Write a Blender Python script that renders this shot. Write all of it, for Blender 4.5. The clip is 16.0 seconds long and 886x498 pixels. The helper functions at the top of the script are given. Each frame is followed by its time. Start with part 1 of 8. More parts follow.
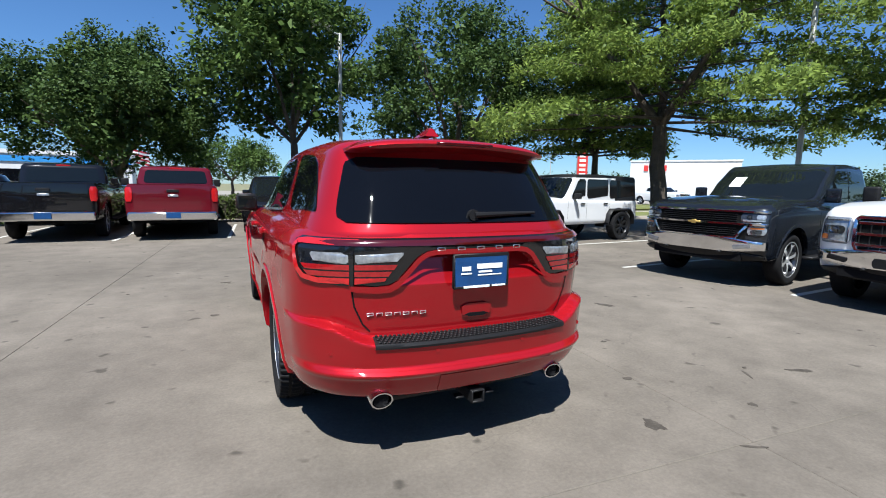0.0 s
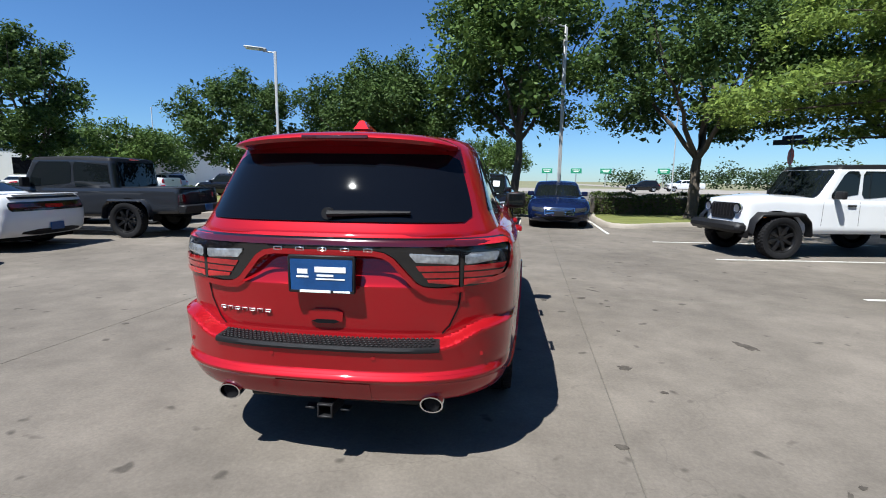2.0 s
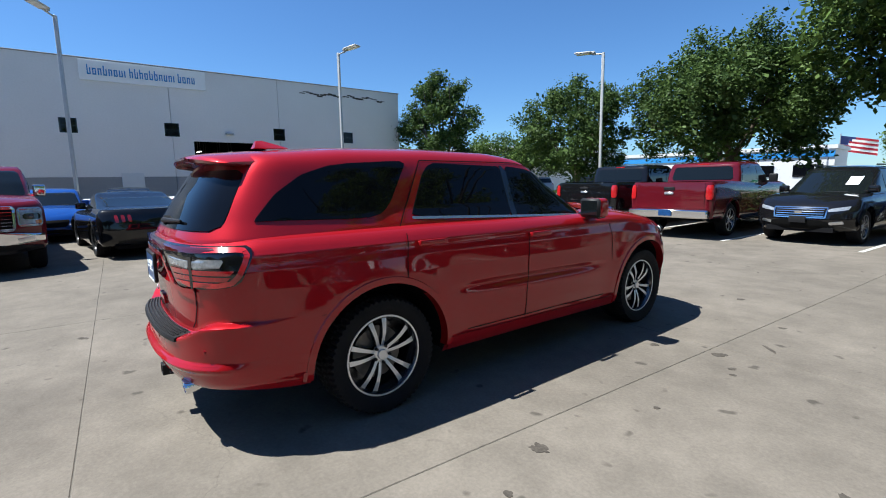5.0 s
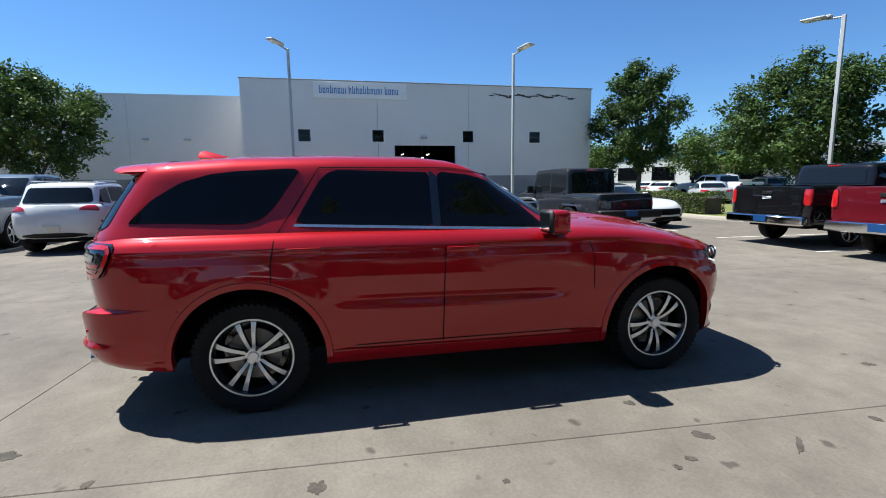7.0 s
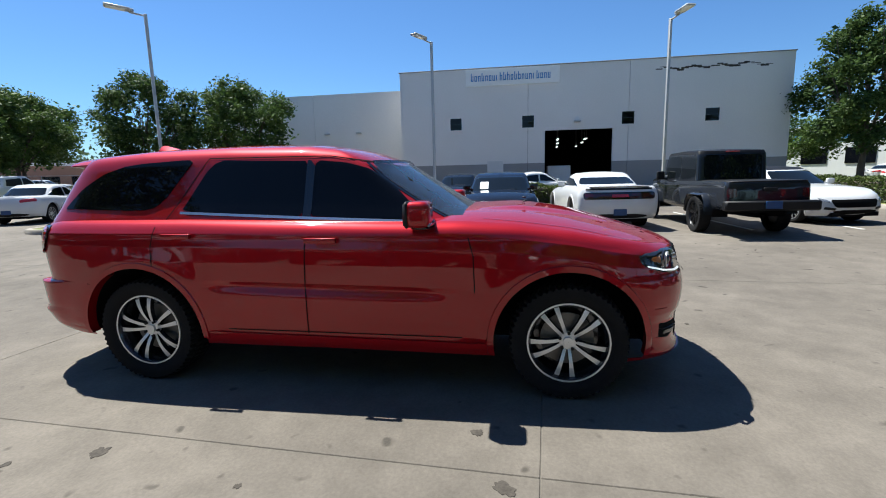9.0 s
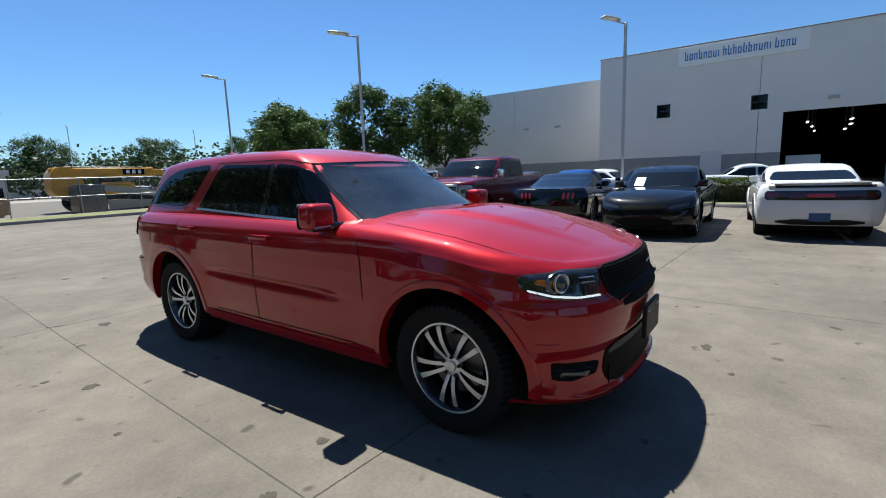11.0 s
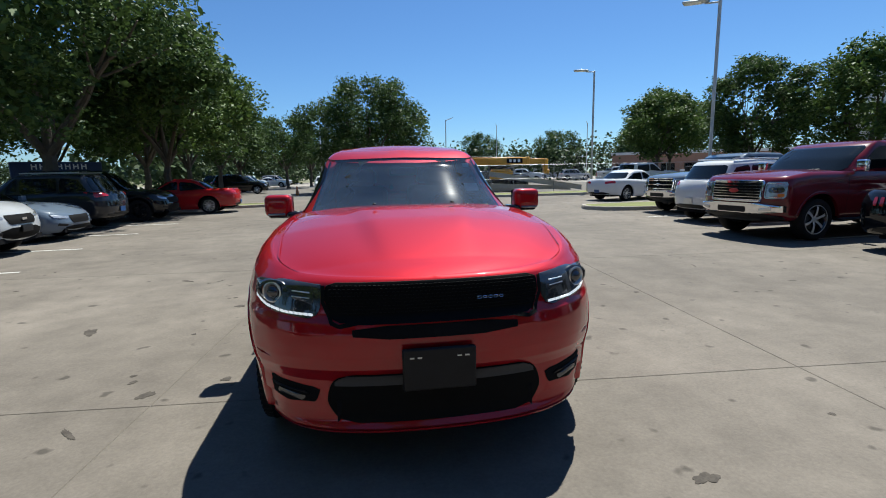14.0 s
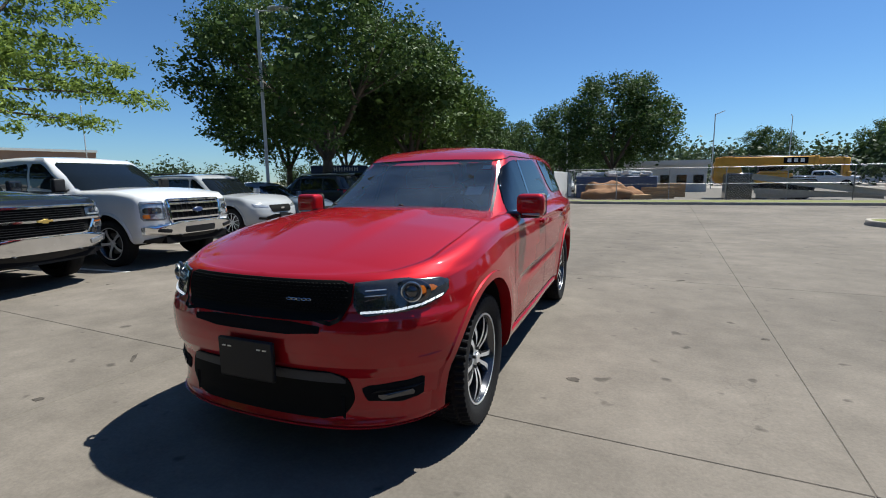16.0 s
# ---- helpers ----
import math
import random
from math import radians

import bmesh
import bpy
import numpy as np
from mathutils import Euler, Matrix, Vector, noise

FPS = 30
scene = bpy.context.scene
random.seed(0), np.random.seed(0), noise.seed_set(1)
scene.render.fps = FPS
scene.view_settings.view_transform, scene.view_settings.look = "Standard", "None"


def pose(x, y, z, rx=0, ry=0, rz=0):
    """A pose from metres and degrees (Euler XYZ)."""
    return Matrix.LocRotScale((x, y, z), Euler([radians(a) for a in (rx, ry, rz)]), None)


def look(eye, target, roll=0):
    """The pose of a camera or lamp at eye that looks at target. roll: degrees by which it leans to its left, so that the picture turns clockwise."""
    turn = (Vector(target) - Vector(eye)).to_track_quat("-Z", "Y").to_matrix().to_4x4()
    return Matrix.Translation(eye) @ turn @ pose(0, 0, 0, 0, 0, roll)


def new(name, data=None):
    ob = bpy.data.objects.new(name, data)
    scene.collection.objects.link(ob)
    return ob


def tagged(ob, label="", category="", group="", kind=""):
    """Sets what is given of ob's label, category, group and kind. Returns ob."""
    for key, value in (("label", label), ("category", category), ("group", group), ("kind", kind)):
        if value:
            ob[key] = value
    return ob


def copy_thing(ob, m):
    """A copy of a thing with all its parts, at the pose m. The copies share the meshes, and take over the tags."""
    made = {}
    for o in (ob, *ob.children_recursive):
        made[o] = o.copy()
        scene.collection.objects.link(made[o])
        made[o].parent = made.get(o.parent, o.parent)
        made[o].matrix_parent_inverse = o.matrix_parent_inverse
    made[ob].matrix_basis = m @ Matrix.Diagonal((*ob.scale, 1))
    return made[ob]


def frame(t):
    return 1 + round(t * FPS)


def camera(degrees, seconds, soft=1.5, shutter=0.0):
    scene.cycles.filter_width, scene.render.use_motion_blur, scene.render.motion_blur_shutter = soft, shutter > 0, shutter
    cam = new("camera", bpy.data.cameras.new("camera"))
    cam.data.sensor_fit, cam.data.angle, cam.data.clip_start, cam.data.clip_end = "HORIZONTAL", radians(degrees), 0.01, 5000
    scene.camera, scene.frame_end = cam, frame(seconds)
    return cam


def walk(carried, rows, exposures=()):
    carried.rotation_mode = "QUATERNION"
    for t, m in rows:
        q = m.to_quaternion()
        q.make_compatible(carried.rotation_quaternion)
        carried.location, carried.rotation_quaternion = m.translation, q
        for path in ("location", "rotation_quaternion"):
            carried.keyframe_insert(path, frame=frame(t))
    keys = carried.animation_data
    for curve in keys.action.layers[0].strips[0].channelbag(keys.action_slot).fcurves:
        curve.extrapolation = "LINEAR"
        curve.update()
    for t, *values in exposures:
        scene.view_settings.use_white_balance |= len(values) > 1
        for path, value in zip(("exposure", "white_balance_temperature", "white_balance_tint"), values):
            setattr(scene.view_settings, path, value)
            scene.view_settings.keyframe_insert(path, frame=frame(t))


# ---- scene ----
cam = camera(86.5, 16.0, 1.0)
PATH = [
    (0, (-1.185, -4.615, 1.409), (-0.354, -2.814, 1.148), 1.0),
    (0.5, (-0.704, -4.734, 1.42), (-0.129, -2.837, 1.152), 1.3),
    (1, (-0.2, -4.743, 1.432), (0.1, -2.784, 1.157), 1.1),
    (1.5, (0.328, -4.747, 1.443), (0.348, -2.767, 1.164), 0.8),
    (2, (0.825, -4.607, 1.432), (0.587, -2.643, 1.141), 0.7),
    (2.5, (1.343, -4.478, 1.437), (0.84, -2.563, 1.151), 0.2),
    (3, (1.827, -4.267, 1.45), (1.059, -2.442, 1.168), -0.6),
    (3.5, (2.276, -3.999, 1.46), (1.281, -2.285, 1.187), -0.6),
    (4, (2.724, -3.69, 1.475), (1.503, -2.132, 1.194), -0.6),
    (4.5, (3.056, -3.28, 1.467), (1.652, -1.885, 1.179), -0.8),
    (5, (3.421, -2.86, 1.476), (1.855, -1.649, 1.19), -1.0),
    (7.5, (4.092, -0.257, 1.504), (2.127, -0.016, 1.219), -0.6),
    (8, (4.061, 0.274, 1.483), (2.084, 0.34, 1.185), -0.6),
    (10.5, (3.264, 2.698, 1.468), (1.527, 1.758, 1.152), -2.2),
    (11, (2.96, 3.096, 1.465), (1.354, 1.946, 1.15), -2.0),
    (11.5, (2.603, 3.481, 1.474), (1.173, 2.118, 1.162), -2.5),
    (12, (2.168, 3.765, 1.466), (0.93, 2.225, 1.156), -2.3),
    (12.5, (1.72, 4.065, 1.458), (0.715, 2.365, 1.142), -2.1),
    (13, (1.25, 4.238, 1.448), (0.487, 2.415, 1.138), -1.7),
    (13.5, (0.759, 4.435, 1.449), (0.232, 2.532, 1.133), -1.3),
    (14, (0.264, 4.513, 1.445), (-0.019, 2.558, 1.128), -1.2),
    (14.5, (-0.223, 4.516, 1.457), (-0.257, 2.54, 1.147), -0.8),
    (15, (-0.752, 4.482, 1.449), (-0.527, 2.52, 1.133), -0.7),
    (15.5, (-1.217, 4.314, 1.437), (-0.728, 2.398, 1.139), -0.5),
    (16, (-1.71, 4.15, 1.416), (-0.954, 2.322, 1.125), -0.8),
]
EXPOSURES = [(0.0, 1.08, 6050, 7), (3.0, 1.05, 6050, 7), (5.0, 1.26, 6100, 5), (8.0, 1.22, 6200, 5), (11.0, 1.06, 6300, 4), (13.0, 0.86, 6300, 4), (14.5, 0.99, 6300, 4), (16.0, 0.88, 6300, 5)]
walk(cam, [(t, look(eye, target, roll)) for t, eye, target, roll in PATH], EXPOSURES)

# ---- light ----
SUN = Vector((-0.31, -0.46, 1.0)).normalized()
world = bpy.data.worlds.new("world")
scene.world = world
world.use_nodes = True
wn, wl = world.node_tree.nodes, world.node_tree.links
sky = wn.new("ShaderNodeTexSky")
sky.sky_type = "NISHITA"
sky.sun_disc = False
sky.sun_elevation = math.asin(SUN.z)
sky.sun_rotation = math.atan2(SUN.x, SUN.y)
sky.altitude, sky.air_density, sky.dust_density, sky.ozone_density = 0, 1.0, 0.1, 3.5
tint = wn.new("ShaderNodeVectorMath")
tint.operation = "MULTIPLY"
tint.inputs[1].default_value = (0.69, 0.935, 1.22)
wl.new(sky.outputs[0], tint.inputs[0])
wl.new(tint.outputs[0], wn["Background"].inputs[0])
wn["Background"].inputs[1].default_value = 0.050
sun = new("sun", bpy.data.lights.new("sun", "SUN"))
sun.data.energy, sun.data.angle, sun.data.color = 4.8, radians(0.53), (1.0, 0.96, 0.9)
sun.matrix_world = look(SUN * 50, (0, 0, 0))

# ---- materials ----
def node_mat(name):
    m = bpy.data.materials.new(name)
    m.use_nodes = True
    t = m.node_tree
    return m, t, t.nodes["Principled BSDF"]


def surf(name, color, rough=0.5, metal=0.0, coat=0.0, var=0.12, scale=3.0, fine=60.0, bump=0.0, rvar=0.0, spec=0.5, object_random=0.0, island=0.0):
    """A surface with two scales of variation in tone, in roughness and in relief."""
    m, t, b = node_mat(name)
    n, k = t.nodes, t.links
    co = n.new("ShaderNodeTexCoord")
    a, c = n.new("ShaderNodeTexNoise"), n.new("ShaderNodeTexNoise")
    a.inputs["Scale"].default_value, a.inputs["Detail"].default_value = scale, 5
    c.inputs["Scale"].default_value, c.inputs["Detail"].default_value = fine, 3
    k.new(co.outputs["Object"], a.inputs["Vector"])
    k.new(co.outputs["Object"], c.inputs["Vector"])
    mix = n.new("ShaderNodeMath")
    mix.operation = "MULTIPLY_ADD"
    mix.inputs[1].default_value = 0.6
    k.new(a.outputs["Fac"], mix.inputs[0])
    half = n.new("ShaderNodeMath")
    half.operation = "MULTIPLY"
    half.inputs[1].default_value = 0.4
    k.new(c.outputs["Fac"], half.inputs[0])
    k.new(half.outputs[0], mix.inputs[2])
    last = mix.outputs[0]
    if object_random or island:
        r = n.new("ShaderNodeObjectInfo") if object_random else n.new("ShaderNodeNewGeometry")
        add = n.new("ShaderNodeMath")
        add.operation = "MULTIPLY_ADD"
        add.inputs[1].default_value = object_random or island
        k.new(r.outputs["Random" if object_random else "Random Per Island"], add.inputs[0])
        k.new(last, add.inputs[2])
        sub = n.new("ShaderNodeMath")
        sub.operation = "SUBTRACT"
        sub.inputs[1].default_value = (object_random or island) / 2
        k.new(add.outputs[0], sub.inputs[0])
        last = sub.outputs[0]
    ramp = n.new("ShaderNodeMapRange")
    ramp.inputs["From Min"].default_value, ramp.inputs["From Max"].default_value = 0.25, 0.75
    ramp.inputs["To Min"].default_value, ramp.inputs["To Max"].default_value = 1 - var, 1 + var
    ramp.clamp = False
    k.new(last, ramp.inputs["Value"])
    col = n.new("ShaderNodeVectorMath")
    col.operation = "SCALE"
    col.inputs[0].default_value = color
    k.new(ramp.outputs[0], col.inputs["Scale"])
    k.new(col.outputs[0], b.inputs["Base Color"])
    b.inputs["Roughness"].default_value, b.inputs["Metallic"].default_value = rough, metal
    b.inputs["Coat Weight"].default_value, b.inputs["Coat Roughness"].default_value = coat, 0.03
    b.inputs["Specular IOR Level"].default_value = spec
    if rvar:
        rr = n.new("ShaderNodeMapRange")
        rr.inputs["To Min"].default_value, rr.inputs["To Max"].default_value = max(0.02, rough - rvar), rough + rvar
        k.new(a.outputs["Fac"], rr.inputs["Value"])
        k.new(rr.outputs[0], b.inputs["Roughness"])
    if bump:
        bm_ = n.new("ShaderNodeBump")
        bm_.inputs["Strength"].default_value, bm_.inputs["Distance"].default_value = bump, 0.01
        k.new(c.outputs["Fac"], bm_.inputs["Height"])
        k.new(bm_.outputs[0], b.inputs["Normal"])
    return m


def paint(name, color, metal=0.0, rough=0.32):
    return surf(name, color, rough, metal, coat=1.0, var=0.06, scale=1.5, fine=900.0, spec=0.02)


def leafy(name, color, glow=0.26):
    """Leaves: every leaf a little different, and light comes through."""
    m, t, b = node_mat(name)
    n, k = t.nodes, t.links
    g = n.new("ShaderNodeNewGeometry")
    ramp = n.new("ShaderNodeValToRGB")
    ramp.color_ramp.elements[0].color = (color[0] * 0.55, color[1] * 0.6, color[2] * 0.6, 1)
    ramp.color_ramp.elements[1].color = (color[0] * 1.5, color[1] * 1.4, color[2] * 1.2, 1)
    k.new(g.outputs["Random Per Island"], ramp.inputs[0])
    k.new(ramp.outputs[0], b.inputs["Base Color"])
    b.inputs["Roughness"].default_value = 0.52
    b.inputs["Specular IOR Level"].default_value = 0.12
    tr = n.new("ShaderNodeBsdfTranslucent")
    k.new(ramp.outputs[0], tr.inputs[0])
    mx = n.new("ShaderNodeMixShader")
    mx.inputs[0].default_value = glow
    k.new(b.outputs[0], mx.inputs[1])
    k.new(tr.outputs[0], mx.inputs[2])
    k.new(mx.outputs[0], n["Material Output"].inputs[0])
    return m


def glass(name, tint):
    """A tinted pane that reflects by Fresnel and lets some light through."""
    m, t, b = node_mat(name)
    n, k = t.nodes, t.links
    tr, gl, fr, mx = n.new("ShaderNodeBsdfTransparent"), n.new("ShaderNodeBsdfGlossy"), n.new("ShaderNodeFresnel"), n.new("ShaderNodeMixShader")
    tr.inputs[0].default_value = (*tint, 1)
    gl.inputs["Roughness"].default_value = 0.035
    fr.inputs[0].default_value = 2.1
    k.new(fr.outputs[0], mx.inputs[0])
    k.new(tr.outputs[0], mx.inputs[1])
    k.new(gl.outputs[0], mx.inputs[2])
    # bluish diffuse veil, uneven by noise, painted in for the sky's sheen on the pane
    sky_sheen, veil = n.new("ShaderNodeBsdfDiffuse"), n.new("ShaderNodeMixShader")
    sky_sheen.inputs[0].default_value = (0.34, 0.43, 0.52, 1)
    mottle, amount = n.new("ShaderNodeTexNoise"), n.new("ShaderNodeMapRange")
    mottle.inputs["Scale"].default_value, mottle.inputs["Detail"].default_value = 2.2, 6
    amount.inputs["From Min"].default_value, amount.inputs["From Max"].default_value = 0.3, 0.7
    amount.inputs["To Min"].default_value, amount.inputs["To Max"].default_value = 0.02, 0.085
    k.new(mottle.outputs["Fac"], amount.inputs["Value"])
    k.new(amount.outputs[0], veil.inputs[0])
    k.new(mx.outputs[0], veil.inputs[1])
    k.new(sky_sheen.outputs[0], veil.inputs[2])
    k.new(veil.outputs[0], n["Material Output"].inputs[0])
    return m


def concrete(name, color):
    """Worn lot concrete: broad stains, fine grain, dark drips and hairline cracks."""
    m, t, b = node_mat(name)
    n, k = t.nodes, t.links
    co = n.new("ShaderNodeNewGeometry")
    info = n.new("ShaderNodeObjectInfo")

    def noise_(s, d, rough=0.55):
        x = n.new("ShaderNodeTexNoise")
        x.inputs["Scale"].default_value, x.inputs["Detail"].default_value, x.inputs["Roughness"].default_value = s, d, rough
        k.new(co.outputs["Position"], x.inputs["Vector"])
        return x.outputs["Fac"]

    def rng(v, a, c, lo, hi):
        x = n.new("ShaderNodeMapRange")
        for i, q in zip(("From Min", "From Max", "To Min", "To Max"), (a, c, lo, hi)):
            x.inputs[i].default_value = q
        k.new(v, x.inputs["Value"])
        return x.outputs[0]

    def mul(a, c):
        x = n.new("ShaderNodeMath")
        x.operation = "MULTIPLY"
        k.new(a, x.inputs[0])
        k.new(c, x.inputs[1])
        return x.outputs[0]

    broad = rng(noise_(0.35, 6), 0.3, 0.7, 0.74, 1.16)
    mid = rng(noise_(2.3, 6, 0.7), 0.3, 0.7, 0.78, 1.14)
    fine = rng(noise_(45, 5, 0.7), 0.3, 0.7, 0.86, 1.12)
    spots = rng(noise_(5.5, 2, 0.4), 0.69, 0.75, 1.0, 0.5)
    slab = rng(info.outputs["Random"], 0, 1, 0.965, 1.03)
    v = n.new("ShaderNodeTexVoronoi")
    v.feature = "DISTANCE_TO_EDGE"
    v.inputs["Scale"].default_value = 0.22
    warp = n.new("ShaderNodeTexNoise")
    warp.inputs["Scale"].default_value, warp.inputs["Detail"].default_value = 1.2, 5
    k.new(co.outputs["Position"], warp.inputs["Vector"])
    ad = n.new("ShaderNodeVectorMath")
    ad.operation = "MULTIPLY_ADD"
    ad.inputs[1].default_value = (1.6, 1.6, 0)
    k.new(warp.outputs["Color"], ad.inputs[0])
    k.new(co.outputs["Position"], ad.inputs[2])
    k.new(ad.outputs[0], v.inputs["Vector"])
    crack = rng(v.outputs["Distance"], 0.0, 0.0012, 0.85, 1.0)
    gate = rng(noise_(0.23, 2), 0.52, 0.56, 0.0, 1.0)
    cm = n.new("ShaderNodeMix")
    k.new(gate, cm.inputs[0])
    cm.inputs[2].default_value = 1.0
    k.new(crack, cm.inputs[3])
    tone = mul(mul(mul(broad, mid), mul(fine, spots)), mul(slab, cm.outputs[0]))
    col = n.new("ShaderNodeVectorMath")
    col.operation = "SCALE"
    col.inputs[0].default_value = color
    k.new(tone, col.inputs["Scale"])
    k.new(col.outputs[0], b.inputs["Base Color"])
    b.inputs["Roughness"].default_value = 0.88
    b.inputs["Specular IOR Level"].default_value = 0.2
    bp = n.new("ShaderNodeBump")
    bp.inputs["Strength"].default_value, bp.inputs["Distance"].default_value = 0.25, 0.004
    k.new(noise_(160, 4), bp.inputs["Height"])
    k.new(bp.outputs[0], b.inputs["Normal"])
    return m


CONCRETE = concrete("lot_concrete", (0.147, 0.128, 0.107))
KERB = surf("kerb_concrete", (0.30, 0.265, 0.22), 0.85, var=0.2, scale=1.5, fine=50, bump=0.3)
JOINT = surf("joint_filler", (0.10, 0.088, 0.072), 0.9, var=0.3)
LINE = surf("road_marking", (0.46, 0.45, 0.41), 0.7, var=0.25, scale=4, fine=40)
STAIN = surf("oil_stain", (0.066, 0.057, 0.048), 0.85, var=0.5, scale=14, fine=70, spec=0.15)
GRASS = surf("mown_grass", (0.115, 0.125, 0.026), 0.9, var=0.45, scale=1.2, fine=30, bump=1.0)
EARTH = surf("dry_land", (0.15, 0.145, 0.075), 0.95, var=0.35, scale=0.05, fine=0.8)
ROAD = surf("road_surface", (0.24, 0.215, 0.185), 0.85, var=0.12, scale=0.3, fine=8)
WALL = surf("painted_tilt_wall", (0.7, 0.68, 0.65), 0.8, var=0.07, scale=0.35, fine=12, bump=0.1)
BAND = surf("grey_wall_band", (0.27, 0.265, 0.262), 0.8, var=0.08, scale=0.6, fine=12)
WHITE = surf("white_paint", (0.6, 0.6, 0.59), 0.5, var=0.05)
BLUE_INK = surf("blue_lettering", (0.03, 0.22, 0.52), 0.5, var=0.05)
NAVY = surf("navy_panel", (0.02, 0.035, 0.1), 0.4, var=0.1)
# near-black; also puts shade into flush recess panels and the hall's back wall
DARK = surf("dark_parts_and_shade", (0.008, 0.008, 0.009), 0.9, var=0.3, spec=0.08)
STEEL = surf("galvanised_steel", (0.32, 0.325, 0.33), 0.5, 0.6, var=0.15, scale=6, fine=80)
POLE = surf("painted_pole", (0.45, 0.45, 0.44), 0.5, 0.2, var=0.12, scale=3)
RUBBER = surf("tyre_rubber", (0.009, 0.009, 0.010), 0.8, var=0.35, scale=12, fine=120, bump=0.3, spec=0.2)
PLASTIC = surf("black_plastic", (0.010, 0.010, 0.011), 0.5, var=0.25, scale=20, fine=300, bump=0.15, spec=0.25)
GLOSSBLACK = surf("gloss_black", (0.006, 0.006, 0.007), 0.12, coat=0.6, var=0.1)
MESHBLACK = surf("grille_mesh", (0.004, 0.004, 0.004), 0.7, var=0.2, spec=0.1)
CHROME = surf("chrome", (0.75, 0.75, 0.76), 0.08, 1.0, var=0.03, rvar=0.03)
SATIN = surf("satin_silver", (0.62, 0.62, 0.63), 0.3, 0.9, var=0.05)
ALLOY = surf("machined_alloy", (0.7, 0.71, 0.72), 0.3, 0.6, var=0.08, fine=200)
DARKALLOY = surf("dark_alloy_pocket", (0.10, 0.102, 0.11), 0.2, 0.85, var=0.12)
BLACKRIM = surf("black_wheel", (0.012, 0.012, 0.013), 0.3, 0.3, var=0.15)
DISC = surf("brake_disc", (0.16, 0.155, 0.15), 0.45, 0.8, var=0.2)
TINT = surf("privacy_glass", (0.003, 0.0035, 0.005), 0.02, var=0.1, spec=0.22)
PANE = surf("dark_car_glass", (0.006, 0.008, 0.009), 0.02, var=0.1, spec=0.38)
CLEAR = glass("windshield_glass", (0.78, 0.86, 0.88))
LENS = surf("clear_lamp", (0.28, 0.29, 0.31), 0.12, 0.6, coat=1.0, var=0.3, scale=25, fine=90)
CLEARLAMP = surf("clear_reverse_lamp", (0.34, 0.36, 0.38), 0.2, 0.5, coat=1.0, var=0.6, scale=26, fine=60)
MIDRED = surf("red_lamp_strip", (0.26, 0.006, 0.008), 0.12, coat=1.0, var=0.25, scale=30, fine=60)
SMOKED = surf("smoked_lamp", (0.03, 0.031, 0.033), 0.1, 0.2, coat=1.0, var=0.4, scale=20, fine=60)
REDLENS = surf("red_lamp", (0.42, 0.010, 0.012), 0.12, coat=1.0, var=0.25, scale=30, fine=60)
DARKRED = surf("smoked_red_lamp", (0.055, 0.003, 0.004), 0.12, coat=1.0, var=0.2, scale=30)
AMBER = surf("amber_lamp", (0.5, 0.14, 0.02), 0.15, coat=1.0, var=0.2)
PLATEBLUE = surf("blue_plate", (0.009, 0.052, 0.165), 0.3, var=0.25, scale=14)
BRASS = surf("gold_emblem", (0.5, 0.34, 0.1), 0.35, 0.6, var=0.1)
PAPER = surf("white_paper", (0.8, 0.8, 0.78), 0.7, var=0.04)
SEAT = surf("cabin_trim", (0.17, 0.175, 0.18), 0.75, var=0.2, scale=8, fine=150, bump=0.2)
BARK = surf("bark", (0.085, 0.068, 0.05), 0.92, var=0.45, scale=5, fine=35, bump=1.0)
HEDGE = leafy("hedge_leaves", (0.06, 0.085, 0.024), 0.3)
OAK = leafy("oak_leaves", (0.058, 0.098, 0.030), 0.24)
ELM = leafy("elm_leaves", (0.070, 0.116, 0.031), 0.24)
CYPRESS = leafy("cypress_needles", (0.17, 0.24, 0.058), 0.42)
FARLEAF = leafy("far_leaves", (0.045, 0.072, 0.034), 0.2)
YELLOW = surf("yellow_machine_paint", (0.62, 0.3, 0.02), 0.45, var=0.18, scale=3, coat=0.3)
SKIP = surf("blue_skip_paint", (0.03, 0.06, 0.14), 0.6, var=0.3)
DIRT = surf("red_earth", (0.22, 0.11, 0.05), 0.95, var=0.35, scale=3, bump=0.6)
TIMBER = surf("sawn_timber", (0.4, 0.26, 0.13), 0.8, var=0.25, scale=4)
SIGNGREEN = surf("green_road_sign", (0.01, 0.2, 0.1), 0.5, var=0.05)
REDPAINT = surf("red_paint", (0.5, 0.03, 0.025), 0.5, var=0.1)
BRICK = surf("far_brick", (0.3, 0.17, 0.12), 0.85, var=0.2, scale=0.5)
FLAGRED = surf("flag_red", (0.45, 0.03, 0.05), 0.8, var=0.1)
FLAGBLUE = surf("flag_blue", (0.03, 0.05, 0.18), 0.8, var=0.1)
LAMP = surf("lamp_panel", (0.75, 0.75, 0.72), 0.4, var=0.1)
HERO_RED = paint("red_metallic_paint", (0.30, 0.006, 0.010), 0.32, 0.42)
TRIMCHROME = surf("window_trim", (0.55, 0.56, 0.58), 0.25, 0.9, var=0.05)
P_BLACK = paint("black_car_paint", (0.006, 0.006, 0.007), 0.0)
P_WHITE = paint("white_car_paint", (0.62, 0.625, 0.63), 0.0)
P_GREY = paint("charcoal_car_paint", (0.018, 0.020, 0.024), 0.0)
P_SLATE = paint("dark_slate_car_paint", (0.009, 0.011, 0.015), 0.0)
P_MAROON = paint("maroon_car_paint", (0.085, 0.005, 0.010), 0.0)
